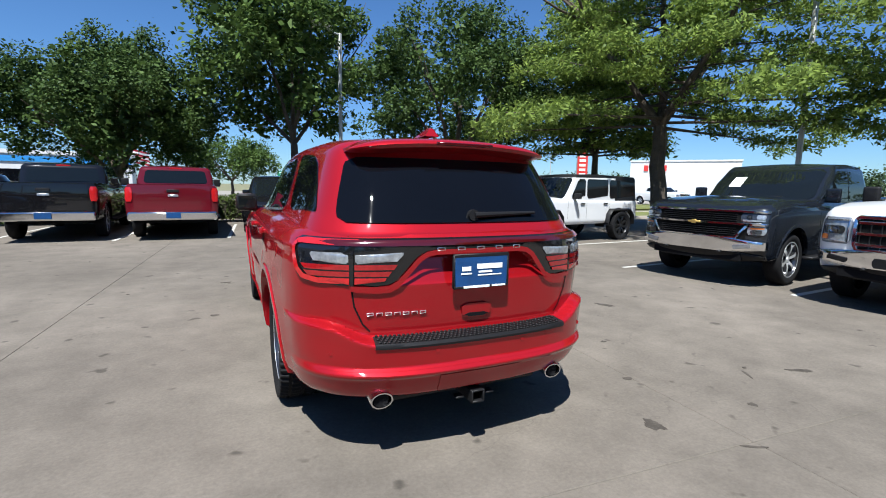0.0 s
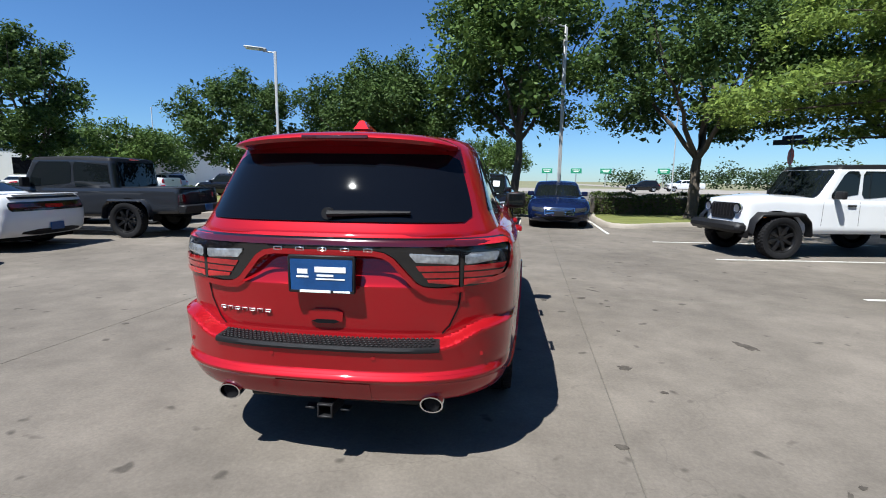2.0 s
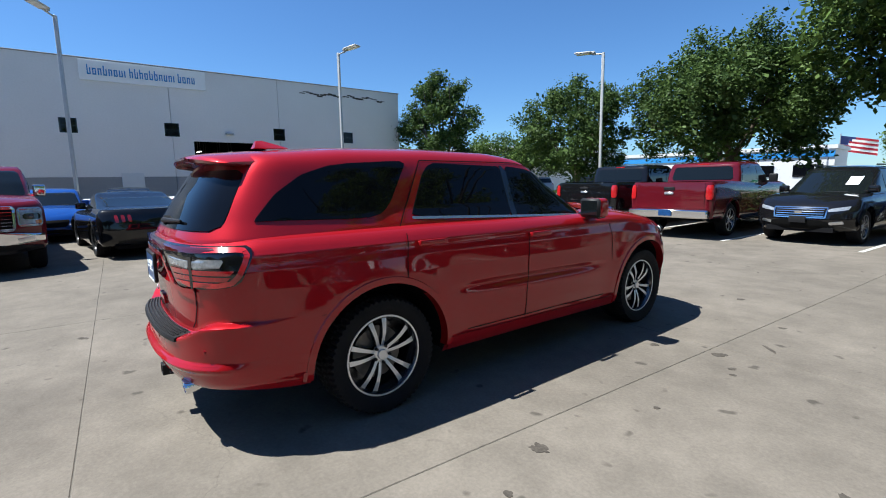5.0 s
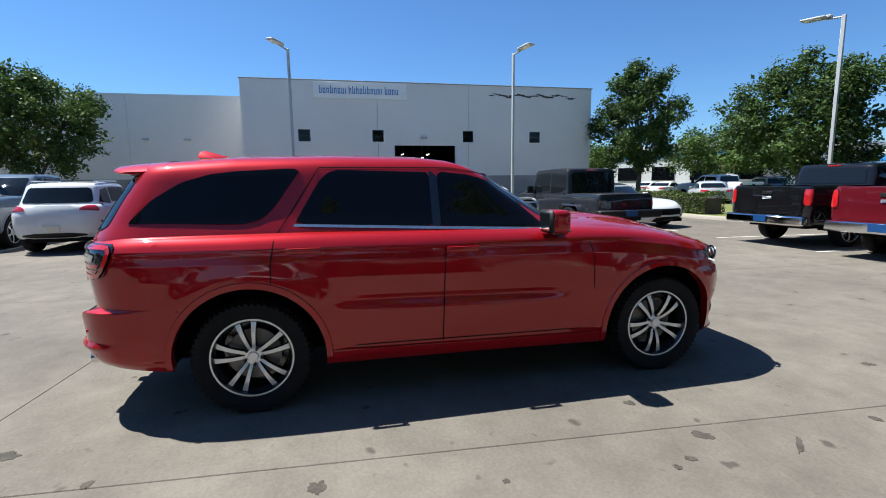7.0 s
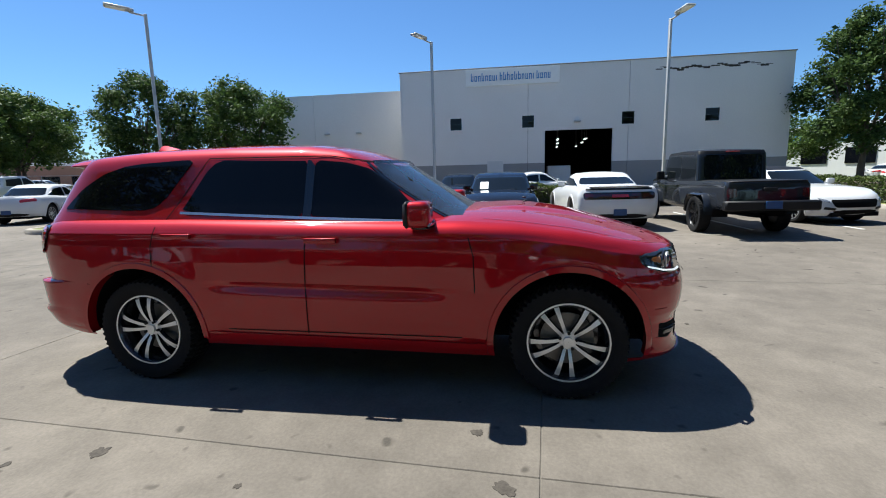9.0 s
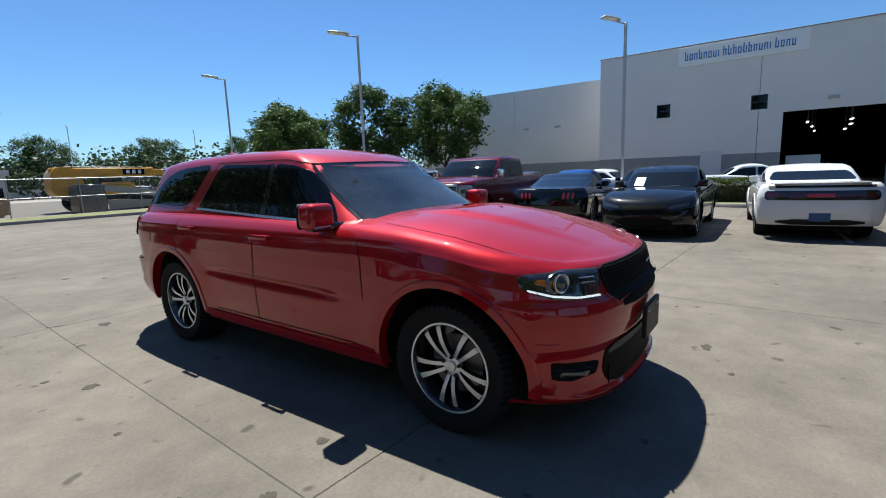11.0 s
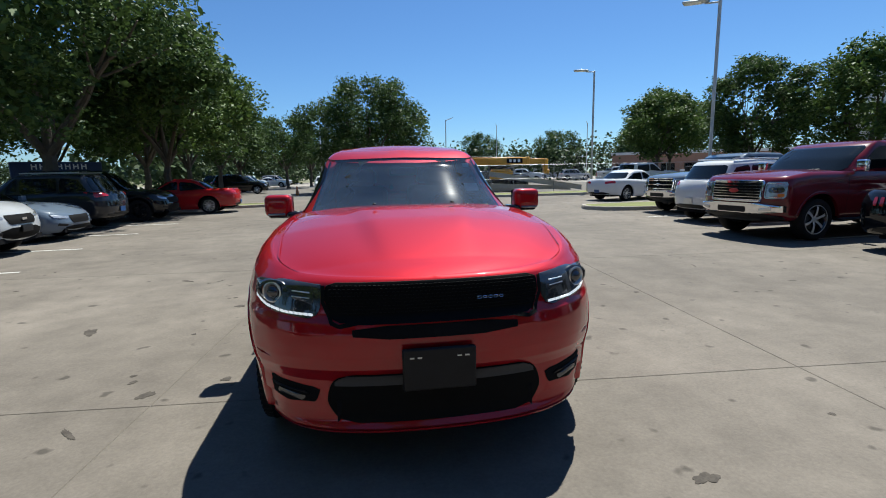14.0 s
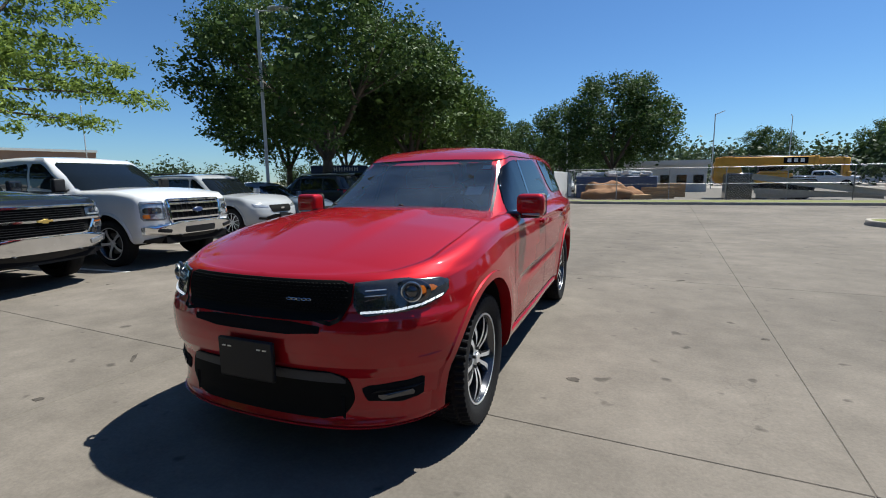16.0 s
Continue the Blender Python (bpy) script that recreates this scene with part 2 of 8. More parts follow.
P_DEEPRED = paint("deep_red_car_paint", (0.105, 0.005, 0.010), 0.0)
P_BLUE = paint("blue_car_paint", (0.004, 0.008, 0.032), 0.0)
P_BRIGHTBLUE = paint("bright_blue_car_paint", (0.008, 0.045, 0.21), 0.0)
P_SILVER = paint("silver_car_paint", (0.34, 0.35, 0.36), 0.0)
P_STEELBLUE = paint("steel_blue_car_paint", (0.1, 0.13, 0.17), 0.0)
P_RED = paint("bright_red_car_paint", (0.35, 0.012, 0.015), 0.0)
P_GUN = paint("gunmetal_car_paint", (0.045, 0.05, 0.058), 0.0)
GLOW = surf("strip_lamp_glow", (0.9, 0.9, 0.88), 0.4, var=0.02)
GLOW.node_tree.nodes["Principled BSDF"].inputs["Emission Color"].default_value = (1, 0.97, 0.9, 1)
GLOW.node_tree.nodes["Principled BSDF"].inputs["Emission Strength"].default_value = 3.0

# ---- geometry helpers ----
def mesh_from(name, verts, faces, mats, smooth=True, slots=None, angle=40):
    me = bpy.data.meshes.new(name)
    me.from_pydata([tuple(v) for v in verts], [], [tuple(f) for f in faces])
    for m in mats if isinstance(mats, (list, tuple)) else [mats]:
        me.materials.append(m)
    if slots is not None:
        me.polygons.foreach_set("material_index", slots)
    if smooth:
        me.polygons.foreach_set("use_smooth", [True] * len(me.polygons))
        me.set_sharp_from_angle(angle=radians(angle))
    me.update()
    return me


def piece(name, me, parent=None, label=""):
    ob = new(name, me)
    ob.parent = parent
    return tagged(ob, label)


def part(name, bm, material, parent, label="", smooth=True, angle=40):
    me = bpy.data.meshes.new(name)
    bm.to_mesh(me)
    bm.free()
    me.materials.append(material)
    if smooth:
        me.polygons.foreach_set("use_smooth", [True] * len(me.polygons))
        me.set_sharp_from_angle(angle=radians(angle))
    return piece(name, me, parent, label)


def thing(name, m, label, category, group="", kind=""):
    e = new(name)
    e.empty_display_size = 0.2
    e.matrix_world = m
    return tagged(e, label, category, group, kind)


def whole(name, bm, material, label, category="", group="", kind="", m=None, smooth=True, angle=40):
    ob = part(name, bm, material, None, label, smooth, angle)
    if m is not None:
        ob.matrix_world = m
    return tagged(ob, "", category, group, kind)


def box(bm, c, s, bevel=0.0, m=None, seg=1):
    """Adds a box with centre c and size s, its edges bevelled."""
    r = bmesh.ops.create_cube(bm, size=1.0, matrix=(m or Matrix()) @ Matrix.Translation(c) @ Matrix.Diagonal((*s, 1)))
    if bevel:
        es = list({e for v in r["verts"] for e in v.link_edges})
        bmesh.ops.bevel(bm, geom=es, offset=bevel, segments=seg, affect="EDGES", profile=0.6)
    return bm


def boxes(*rows, bevel=0.0, m=None):
    bm = bmesh.new()
    for c, s in rows:
        box(bm, c, s, bevel, m)
    return bm


def tube(bm, a, b, r0, r1=None, n=10, caps=True):
    a, b = Vector(a), Vector(b)
    d = b - a
    q = d.to_track_quat("Z", "Y").to_matrix().to_4x4()
    bmesh.ops.create_cone(bm, cap_ends=caps, segments=n, radius1=r0, radius2=r0 if r1 is None else r1, depth=d.length, matrix=Matrix.Translation((a + b) / 2) @ q)
    return bm


def rod(a, b, r0, r1=None, n=10):
    return tube(bmesh.new(), a, b, r0, r1, n)


def lathe(profile, n=40, axis="x"):
    """Verts and faces of a profile of (radius, along) turned round an axis."""
    vs, fs = [], []
    for i in range(n):
        a = 2 * math.pi * i / n
        for r, h in profile:
            p = (h, r * math.cos(a), r * math.sin(a)) if axis == "x" else (r * math.cos(a), r * math.sin(a), h)
            vs.append(p)
    k = len(profile)
    for i in range(n):
        j = (i + 1) % n
        for q in range(k - 1):
            fs.append((i * k + q, j * k + q, j * k + q + 1, i * k + q + 1))
    return vs, fs


def to_bm(vs, fs):
    bm = bmesh.new()
    w = [bm.verts.new(v) for v in vs]
    for f in fs:
        try:
            bm.faces.new([w[i] for i in f])
        except ValueError:
            pass
    bmesh.ops.recalc_face_normals(bm, faces=bm.faces)
    return bm


def chaikin(poly, times=2, closed=True):
    p = [Vector(q) for q in poly]
    for _ in range(times):
        o = []
        m = len(p)
        for i in range(m if closed else m - 1):
            a, b = p[i], p[(i + 1) % m]
            o += [a * 0.8 + b * 0.2, a * 0.2 + b * 0.8] if closed else [a * 0.75 + b * 0.25, a * 0.25 + b * 0.75]
        p = o if closed else [p[0], *o, p[-1]]
    return p


def rows_of(poly, nu, nv):
    """A grid of points inside a polygon of (u, v): nv rows from its lowest to its highest v, nu points in each."""
    lo, hi = min(p[1] for p in poly), max(p[1] for p in poly)
    out = []
    for j in range(nv):
        v = lo + (hi - lo) * min(max(j / (nv - 1), 0.002), 0.998)
        xs = []
        for i, a in enumerate(poly):
            b = poly[(i + 1) % len(poly)]
            if (a[1] - v) * (b[1] - v) <= 0 and a[1] != b[1]:
                xs.append(a[0] + (b[0] - a[0]) * (v - a[1]) / (b[1] - a[1]))
        x0, x1 = min(xs), max(xs)
        out.append([(x0 + (x1 - x0) * i / (nu - 1), v) for i in range(nu)])
    return out


def sheet(grid, out, thick=0.012):
    """A panel with turned-in edges: grid of points, and out(p) the way off the surface."""
    nv, nu = len(grid), len(grid[0])
    vs = [Vector(p) for r in grid for p in r]
    fs = [(j * nu + i, j * nu + i + 1, (j + 1) * nu + i + 1, (j + 1) * nu + i) for j in range(nv - 1) for i in range(nu - 1)]
    rim = [i for i in range(nu)] + [j * nu + nu - 1 for j in range(1, nv)] + [(nv - 1) * nu + i for i in range(nu - 2, -1, -1)] + [j * nu for j in range(nv - 2, 0, -1)]
    base = len(vs)
    vs += [vs[i] - Vector(out(vs[i])) * thick for i in rim]
    m = len(rim)
    fs += [(rim[i], base + i, base + (i + 1) % m, rim[(i + 1) % m]) for i in range(m)]
    return to_bm(vs, fs)


def place(x, y, yaw=0.0, z=0.0):
    return pose(x, y, z, 0, 0, yaw)

# ---- vehicles ----
class Shell:
    """A body skin built of rings. zb and zs: its lower and upper edge as (y, z); prof: rows of (share of the height, half width,
    front y, rear y); yc: where the front and rear roundings begin; n: how square they are; bow: how far the middle stands out."""

    def __init__(self, zb, zs, prof, yc, n=(8, 6), bow=(0.3, 0.12)):
        self.zb, self.zs = np.array(zb, float), np.array(zs, float)
        self.prof, self.yc, self.n, self.bow = np.array(prof, float), yc, n, bow

    def lv(self, f):
        return [np.interp(f, self.prof[:, 0], self.prof[:, i]) for i in (1, 2, 3)]

    def z(self, y, f):
        b = np.interp(y, self.zb[:, 0], self.zb[:, 1])
        return b + (np.interp(y, self.zs[:, 0], self.zs[:, 1]) - b) * f

    def share(self, y, z):
        b = np.interp(y, self.zb[:, 0], self.zb[:, 1])
        return (z - b) / (np.interp(y, self.zs[:, 0], self.zs[:, 1]) - b)

    def nn(self, end, f):
        """How square a rounding is at a share of the height: a number, or a pair for the lower and the upper edge."""
        n = self.n[end]
        return n if not isinstance(n, tuple) else n[0] + (n[1] - n[0]) * max(0, (f - 0.55) / 0.45)

    def half(self, f, ne, nc, ns):
        """Half a ring, from the front's middle round the right side to the rear's middle."""
        w, yf, yr = self.lv(f)
        pts = []
        yc = [min(self.yc[0], yf - 0.05), max(self.yc[1], yr + 0.05)]
        for end, ye, s in ((0, yf, 1), (1, yr, -1)):
            n, bow, L = self.nn(end, f), self.bow[end], abs(ye - yc[end])
            q = 0.5 ** (1 / n)
            row = [(w * k, yc[end] + s * (L * (1 - k ** n) ** (1 / n) - bow * k * k)) for k in np.linspace(0, q, ne)]
            for e in np.linspace(q, 0, nc + 1)[1:]:
                x = w * (1 - e ** n) ** (1 / n)
                row.append((x, yc[end] + s * (L * e - bow * e * (x / w) ** 2)))
            pts.append(row)
        a, b = pts
        mid = [(w, y) for y in np.linspace(a[-1][1], b[-1][1], ns + 2)[1:-1]]
        return [(x, y, float(self.z(y, f))) for x, y in a + mid + b[::-1]]

    def x_at(self, y, z):
        f = min(max(float(self.share(y, z)), 0), 1)
        w, yf, yr = self.lv(f)
        end = 0 if y > 0 else 1
        yc = min(self.yc[0], yf - 0.05) if end == 0 else max(self.yc[1], yr + 0.05)
        d = (y - yc) if end == 0 else (yc - y)
        if d <= 0:
            return float(w)
        n, bow, L = self.nn(end, f), self.bow[end], abs((yf if end == 0 else yr) - yc)
        e = d / L
        for _ in range(12):
            x = (max(1 - min(e, 1) ** n, 1e-6)) ** (1 / n)
            e = e * 0.5 + 0.5 * min((d + bow * e * x * x) / L, 0.9999)
        return float(w * (max(1 - e ** n, 1e-6)) ** (1 / n))

    def y_at(self, x, z, front=True):
        end = 0 if front else 1
        y = self.lv(0.5)[1 if front else 2]
        for _ in range(4):
            f = min(max(float(self.share(y, z)), 0), 1)
            w, yf, yr = self.lv(f)
            ye = yf if front else yr
            yc = min(self.yc[0], yf - 0.05) if front else max(self.yc[1], yr + 0.05)
            k = min(abs(x) / w, 0.995)
            n, L = self.nn(end, f), abs(ye - yc)
            y = yc + (1 if front else -1) * (L * (1 - k ** n) ** (1 / n) - self.bow[end] * k * k)
        return float(y)

    def skin(self, fs, ne=8, nc=8, ns=30, cap=None, capn=12, shift=None, drop=None, soft=0.12, power=2.2):
        """The skin's verts and faces. cap: height of the crowned top, as a function of y; shift(p): moves a point; drop(p): leaves faces out."""
        rings = []
        for f in fs:
            h = self.half(f, ne, nc, ns)
            rings.append(h + [(-x, y, z) for x, y, z in h[-2:0:-1]])
        N = len(rings[0])
        vs = [p for r in rings for p in r]
        fc = [(k * N + i, k * N + (i + 1) % N, (k + 1) * N + (i + 1) % N, (k + 1) * N + i) for k in range(len(rings) - 1) for i in range(N)]
        if cap is not None:
            # the crowned top: rows from side to side, rising softly off the front and rear edges
            h = self.half(fs[-1], ne, nc, ns)
            m, top = len(h), (len(rings) - 1) * N
            kf, kr = ne + nc, ne + nc
            fx, fy = [p[0] for p in h[:kf]], [p[1] for p in h[:kf]]
            rx, ry = [p[0] for p in h[-kr:]][::-1], [p[1] for p in h[-kr:]][::-1]
            us = [math.sin(math.pi / 2 * (1 - 2 * j / capn)) for j in range(capn + 1)]
            rows = []
            for i, (x, y, z) in enumerate(h):
                if i in (0, m - 1):
                    rows.append([top + i] * (capn + 1))
                    continue
                row = [top + i]
                for u in us[1:-1]:
                    a = abs(x * u)
                    rise = (1 - math.exp(-max(0, np.interp(a, fx, fy) - y) / soft)) * (1 - math.exp(-max(0, y - np.interp(a, rx, ry)) / soft))
                    vs.append((x * u, y, z + cap(y) * (1 - abs(u) ** power) * rise))
                    row.append(len(vs) - 1)
                rows.append(row + [top + (N - i) % N])
            for a, b in zip(rows[:-1], rows[1:]):
                for j in range(capn):
                    f = []
                    for q in (a[j], a[j + 1], b[j + 1], b[j]):
                        if q not in f:
                            f.append(q)
                    if len(f) > 2:
                        fc.append(tuple(f[::-1]))
        if shift:
            vs = [shift(p) for p in vs]
        if drop:
            fc = [f for f in fc if not drop(np.mean([vs[i] for i in f], axis=0))]
        return vs, fc


def cut_arches(vs, fs, wheels, R, inner=0.45):
    """Opens the round wheel arches in a skin, and draws their edges onto the circle."""
    vs = [list(v) for v in vs]
    keep, gone = [], set()
    for f in fs:
        c = np.mean([vs[i] for i in f], axis=0)
        if abs(c[0]) > inner and any((c[1] - y) ** 2 + (c[2] - z) ** 2 < R * R for y, z in wheels):
            gone.update(f)
        else:
            keep.append(f)
    for i in gone & {i for f in keep for i in f}:
        v = vs[i]
        y, z = min(wheels, key=lambda w: (w[0] - v[1]) ** 2 + (w[1] - v[2]) ** 2)
        d = math.hypot(v[1] - y, v[2] - z)
        if abs(v[0]) > inner and d > 1e-4:
            v[1], v[2] = y + (v[1] - y) * R / d, z + (v[2] - z) * R / d
    return vs, keep


def arch_lip(shell, y0, z0, R, side, wide=0.05, proud=0.018, zmin=0.3, n=28, deep=0.28):
    """The rolled edge round a wheel opening, with the dark well behind it left open."""
    a0 = math.asin(max(-0.9, min(0.9, (zmin - z0) / R)))
    grid = [[] for _ in range(4)]
    for i in range(n):
        a = a0 + (math.pi - 2 * a0) * i / (n - 1)
        for k, (r, o) in enumerate(((R - 0.004, -0.05), (R - 0.004, proud), (R + wide * 0.7, proud), (R + wide, -0.004))):
            y, z = y0 + r * math.cos(a), z0 + r * math.sin(a)
            grid[k].append((side * (shell.x_at(y, max(z, zmin)) + o), y, z))
    vs = [p for g in grid for p in g]
    fs = [(k * n + i, k * n + i + 1, (k + 1) * n + i + 1, (k + 1) * n + i) for k in range(3) for i in range(n - 1)]
    return to_bm(vs, fs)


def well(y0, z0, R, xo, side, depth=0.36, n=20, shell=None):
    """The inside of a wheel arch."""
    vs, fs = [], []
    for i in range(n):
        a = -0.06 + (math.pi + 0.12) * i / (n - 1)
        y, z = y0 + R * math.cos(a), z0 + R * math.sin(a)
        xx = min(xo, shell.x_at(y, max(z, 0.4)) - 0.03) if shell else xo
        vs += [(side * xx, y, z), (side * (xo - depth), y, z)]
    vs.append((side * (xo - depth), y0, z0))
    c = len(vs) - 1
    for i in range(n - 1):
        fs += [(2 * i, 2 * i + 1, 2 * i + 3, 2 * i + 2), (2 * i + 1, c, 2 * i + 3)]
    return to_bm(vs, fs)


def soften(poly, smooth):
    """Rounds a polygon's corners: smooth is a number of cuts, or a radius in metres when it is below 1."""
    if not smooth:
        return [Vector(q) for q in poly]
    if smooth >= 1:
        return chaikin([(a, b) for a, b in poly], smooth)
    p, o = [Vector(q) for q in poly], []
    for i, c in enumerate(p):
        for d in (0, 1, 2, 3):
            u, v = p[i - 1] - c, p[(i + 1) % len(p)] - c
            a = c + u.normalized() * min(smooth, u.length * 0.45)
            b = c + v.normalized() * min(smooth, v.length * 0.45)
            t = d / 3
            o.append(a * (1 - t) ** 2 + c * 2 * t * (1 - t) + b * t * t)
    return o


def side_panel(shell, poly, side, off=0.004, nu=14, nv=10, thick=0.012, smooth=2):
    p = soften(poly, smooth)
    g = [[(side * (shell.x_at(y, z) + off), y, z) for y, z in r] for r in rows_of(p, nu, nv)]
    return sheet(g, lambda q: (side, 0, 0), thick)


def end_panel(shell, poly, front=True, off=0.004, nu=14, nv=8, thick=0.012, smooth=1):
    s = 1 if front else -1
    p = soften(poly, smooth)
    g = [[(x, shell.y_at(x, z, front) + s * off, z) for x, z in r] for r in rows_of(p, nu, nv)]
    return sheet(g, lambda q: (0, s, 0), thick)


def flip(poly):
    return [(-a, b) for a, b in poly]


def seam(shell, line, side, w=0.006, off=0.0015, steps=6):
    """A narrow dark gap between panels, along a line of (y, z) on the side."""
    pts = []
    for a, b in zip(line[:-1], line[1:]):
        pts += [(a[0] + (b[0] - a[0]) * i / steps, a[1] + (b[1] - a[1]) * i / steps) for i in range(steps)]
    pts.append(line[-1])
    vs, fs = [], []
    for i, p in enumerate(pts):
        q, r = pts[max(i - 1, 0)], pts[min(i + 1, len(pts) - 1)]
        t = Vector((r[0] - q[0], r[1] - q[1])).normalized()
        for s in (1, -1):
            y, z = p[0] - t.y * s * w / 2, p[1] + t.x * s * w / 2
            vs.append((side * (shell.x_at(y, z) + off), y, z))
    fs = [(2 * i, 2 * i + 1, 2 * i + 3, 2 * i + 2) for i in range(len(pts) - 1)]
    return to_bm(vs, fs)


def seam_end(shell, line, front, w=0.006, off=0.0015, steps=6):
    pts = []
    for a, b in zip(line[:-1], line[1:]):
        pts += [(a[0] + (b[0] - a[0]) * i / steps, a[1] + (b[1] - a[1]) * i / steps) for i in range(steps)]
    pts.append(line[-1])
    vs = []
    s_ = 1 if front else -1
    for i, p in enumerate(pts):
        q, r = pts[max(i - 1, 0)], pts[min(i + 1, len(pts) - 1)]
        t = Vector((r[0] - q[0], r[1] - q[1])).normalized()
        for s in (1, -1):
            x, z = p[0] - t.y * s * w / 2, p[1] + t.x * s * w / 2
            vs.append((x, shell.y_at(x, z, front) + s_ * off, z))
    fs = [(2 * i, 2 * i + 1, 2 * i + 3, 2 * i + 2) for i in range(len(pts) - 1)]
    return to_bm(vs, fs)


def tyre_mesh(R, rim, w, blocks=0):
    """A tyre round the x axis, its outer face towards +x; with blocks, a chunky all-terrain tread."""
    b = (R - rim)
    prof = [(rim, -w * 0.42), (rim + b * 0.25, -w * 0.5), (R - b * 0.35, -w * 0.52), (R - 0.02, -w * 0.46), (R - 0.006, -w * 0.36), (R - 0.006, w * 0.36),
            (R - 0.02, w * 0.46), (R - b * 0.35, w * 0.52), (rim + b * 0.25, w * 0.5), (rim + 0.004, w * 0.44), (rim - 0.004, w * 0.40)]
    if not blocks:
        return lathe(prof, 48)
    # tread lugs: the outer rings rise and fall round the tyre
    cols = [(-0.52, 0, 1), (-0.34, 0, 1), (-0.33, -1, 0), (-0.27, -1, 0), (-0.26, 1, 1), (-0.05, 1, 1), (-0.04, -1, 0), (0.04, -1, 0), (0.05, 0, 1), (0.26, 0, 1), (0.27, -1, 0), (0.33, -1, 0), (0.34, 1, 1), (0.52, 1, 1)]
    side = [(rim, -w * 0.42), (rim + b * 0.25, -w * 0.5), (R - b * 0.4, -w * 0.535)]
    other = [(R - b * 0.4, w * 0.535), (rim + b * 0.25, w * 0.5), (rim + 0.004, w * 0.44), (rim - 0.004, w * 0.40)]
    n, vs, fs = blocks * 4, [], []
    for i in range(n):
        a = 2 * math.pi * i / n
        row = list(side)
        for x, ph, lug in cols:
            up = lug and (i // 2 + ph) % 2 == 0
            edge = 0.012 if abs(x) > 0.5 else 0
            row.append(((R + 0.003 if up else R - 0.009) - edge, x * w))
        row += other
        vs += [(x, r * math.cos(a), r * math.sin(a)) for r, x in row]
    k = len(side) + len(cols) + len(other)
    fs = [(i * k + q, (i + 1) % n * k + q, (i + 1) % n * k + q + 1, i * k + q + 1) for i in range(n) for q in range(k - 1)]
    return vs, fs


def spoke_bm(rim, w, arms, r0=0.05):
    """Wheel spokes: arms are (angle at the hub, angle at the rim, width at the hub, width at the rim)."""
    bm = bmesh.new()
    for a0, a1, w0, w1, *shift in arms:
        pts = []
        for k in range(6):
            s = k / 5
            r = r0 + (rim - 0.012 - r0) * s
            a = radians(a0 + (a1 - a0) * s ** 1.3)
            h = (w0 + (w1 - w0) * s * s) / 2
            x = w * 0.34 + 0.02 * math.sin(s * math.pi) - 0.012 * (1 - s)
            c, t = Vector((0, math.cos(a), math.sin(a))), Vector((0, -math.sin(a), math.cos(a)))
            if shift:
                off = shift[0] + (shift[1] - shift[0]) * s
                c = c + t * off / r
            pts.append([(c * r + t * h * q + Vector((x + dx, 0, 0))) for q, dx in ((-1, -0.035), (-0.8, 0), (0.8, 0), (1, -0.035))])
        vv = [[bm.verts.new(p) for p in row] for row in pts]
        for i in range(5):
            for j in range(3):
                bm.faces.new((vv[i][j], vv[i][j + 1], vv[i + 1][j + 1], vv[i + 1][j])).material_index = 0 if j == 1 else 1
    bmesh.ops.recalc_face_normals(bm, faces=bm.faces)
    return bm


WHEELS = {}


def wheel_meshes(style, R, rim, w):
    key = (style, round(R, 3), round(rim, 3), round(w, 3))
    if key not in WHEELS:
        face, pocket = {"twin": (ALLOY, DARKALLOY), "black": (BLACKRIM, BLACKRIM), "bright": (ALLOY, DARKALLOY), "five": (ALLOY, DARKALLOY), "many": (ALLOY, DARKALLOY)}[style]
        ty = mesh_from("tyre", *tyre_mesh(R, rim, w, 58 if style == "twin" else (40 if style == "black" else 0)), RUBBER)
        barrel = mesh_from("rim", *lathe([(rim - 0.002, w * 0.44), (rim - 0.012, w * 0.45), (rim - 0.02, w * 0.40), (rim - 0.035, w * 0.2), (rim - 0.05, -w * 0.2), (rim * 0.4, -w * 0.22), (0.02, -w * 0.22)], 40), pocket)
        lip = mesh_from("rim_lip", *lathe([(rim + 0.004, w * 0.42), (rim + 0.002, w * 0.455), (rim - 0.008, w * 0.455), (rim - 0.012, w * 0.40)], 48), face)
        arms = []
        if style == "twin":
            for i in range(5):
                c = 90 + 72 * i
                arms += [(c, c, 0.027, 0.046, -0.0135, -0.054), (c, c, 0.027, 0.046, 0.0135, 0.054)]
        else:
            m = {"black": 8, "bright": 6, "five": 5, "many": 10}[style]
            arms = [(360 / m * i, 360 / m * i, 0.055 if m < 9 else 0.03, 0.075 if m < 9 else 0.035) for i in range(m)]
        sp = spoke_bm(rim, w, arms)
        spm = bpy.data.meshes.new("spoke")
        sp.to_mesh(spm)
        sp.free()
        spm.materials.append(face)
        spm.materials.append(pocket)
        hub = mesh_from("hub_cap", *lathe([(0.06, w * 0.22), (0.055, w * 0.30), (0.034, w * 0.31), (0.03, w * 0.36), (0.001, w * 0.365)], 24), face)
        disc = mesh_from("brake_disc", *lathe([(rim * 0.66, w * 0.02), (rim * 0.66, w * 0.08), (0.05, w * 0.09)], 32), DISC)
        nuts = []
        for i in range(5 if style == "twin" else 0):
            a = radians(90 + 36 + 72 * i)
            nb = tube(bmesh.new(), (w * 0.30, 0.055 * math.cos(a), 0.055 * math.sin(a)), (w * 0.365, 0.055 * math.cos(a), 0.055 * math.sin(a)), 0.0098, n=8)
            nuts.append(bpy.data.meshes.new("wheel_nut"))
            nb.to_mesh(nuts[-1])
            nb.free()
            nuts[-1].materials.append(PLASTIC)
        WHEELS[key] = (ty, barrel, lip, spm, hub, disc, nuts)
    return WHEELS[key]


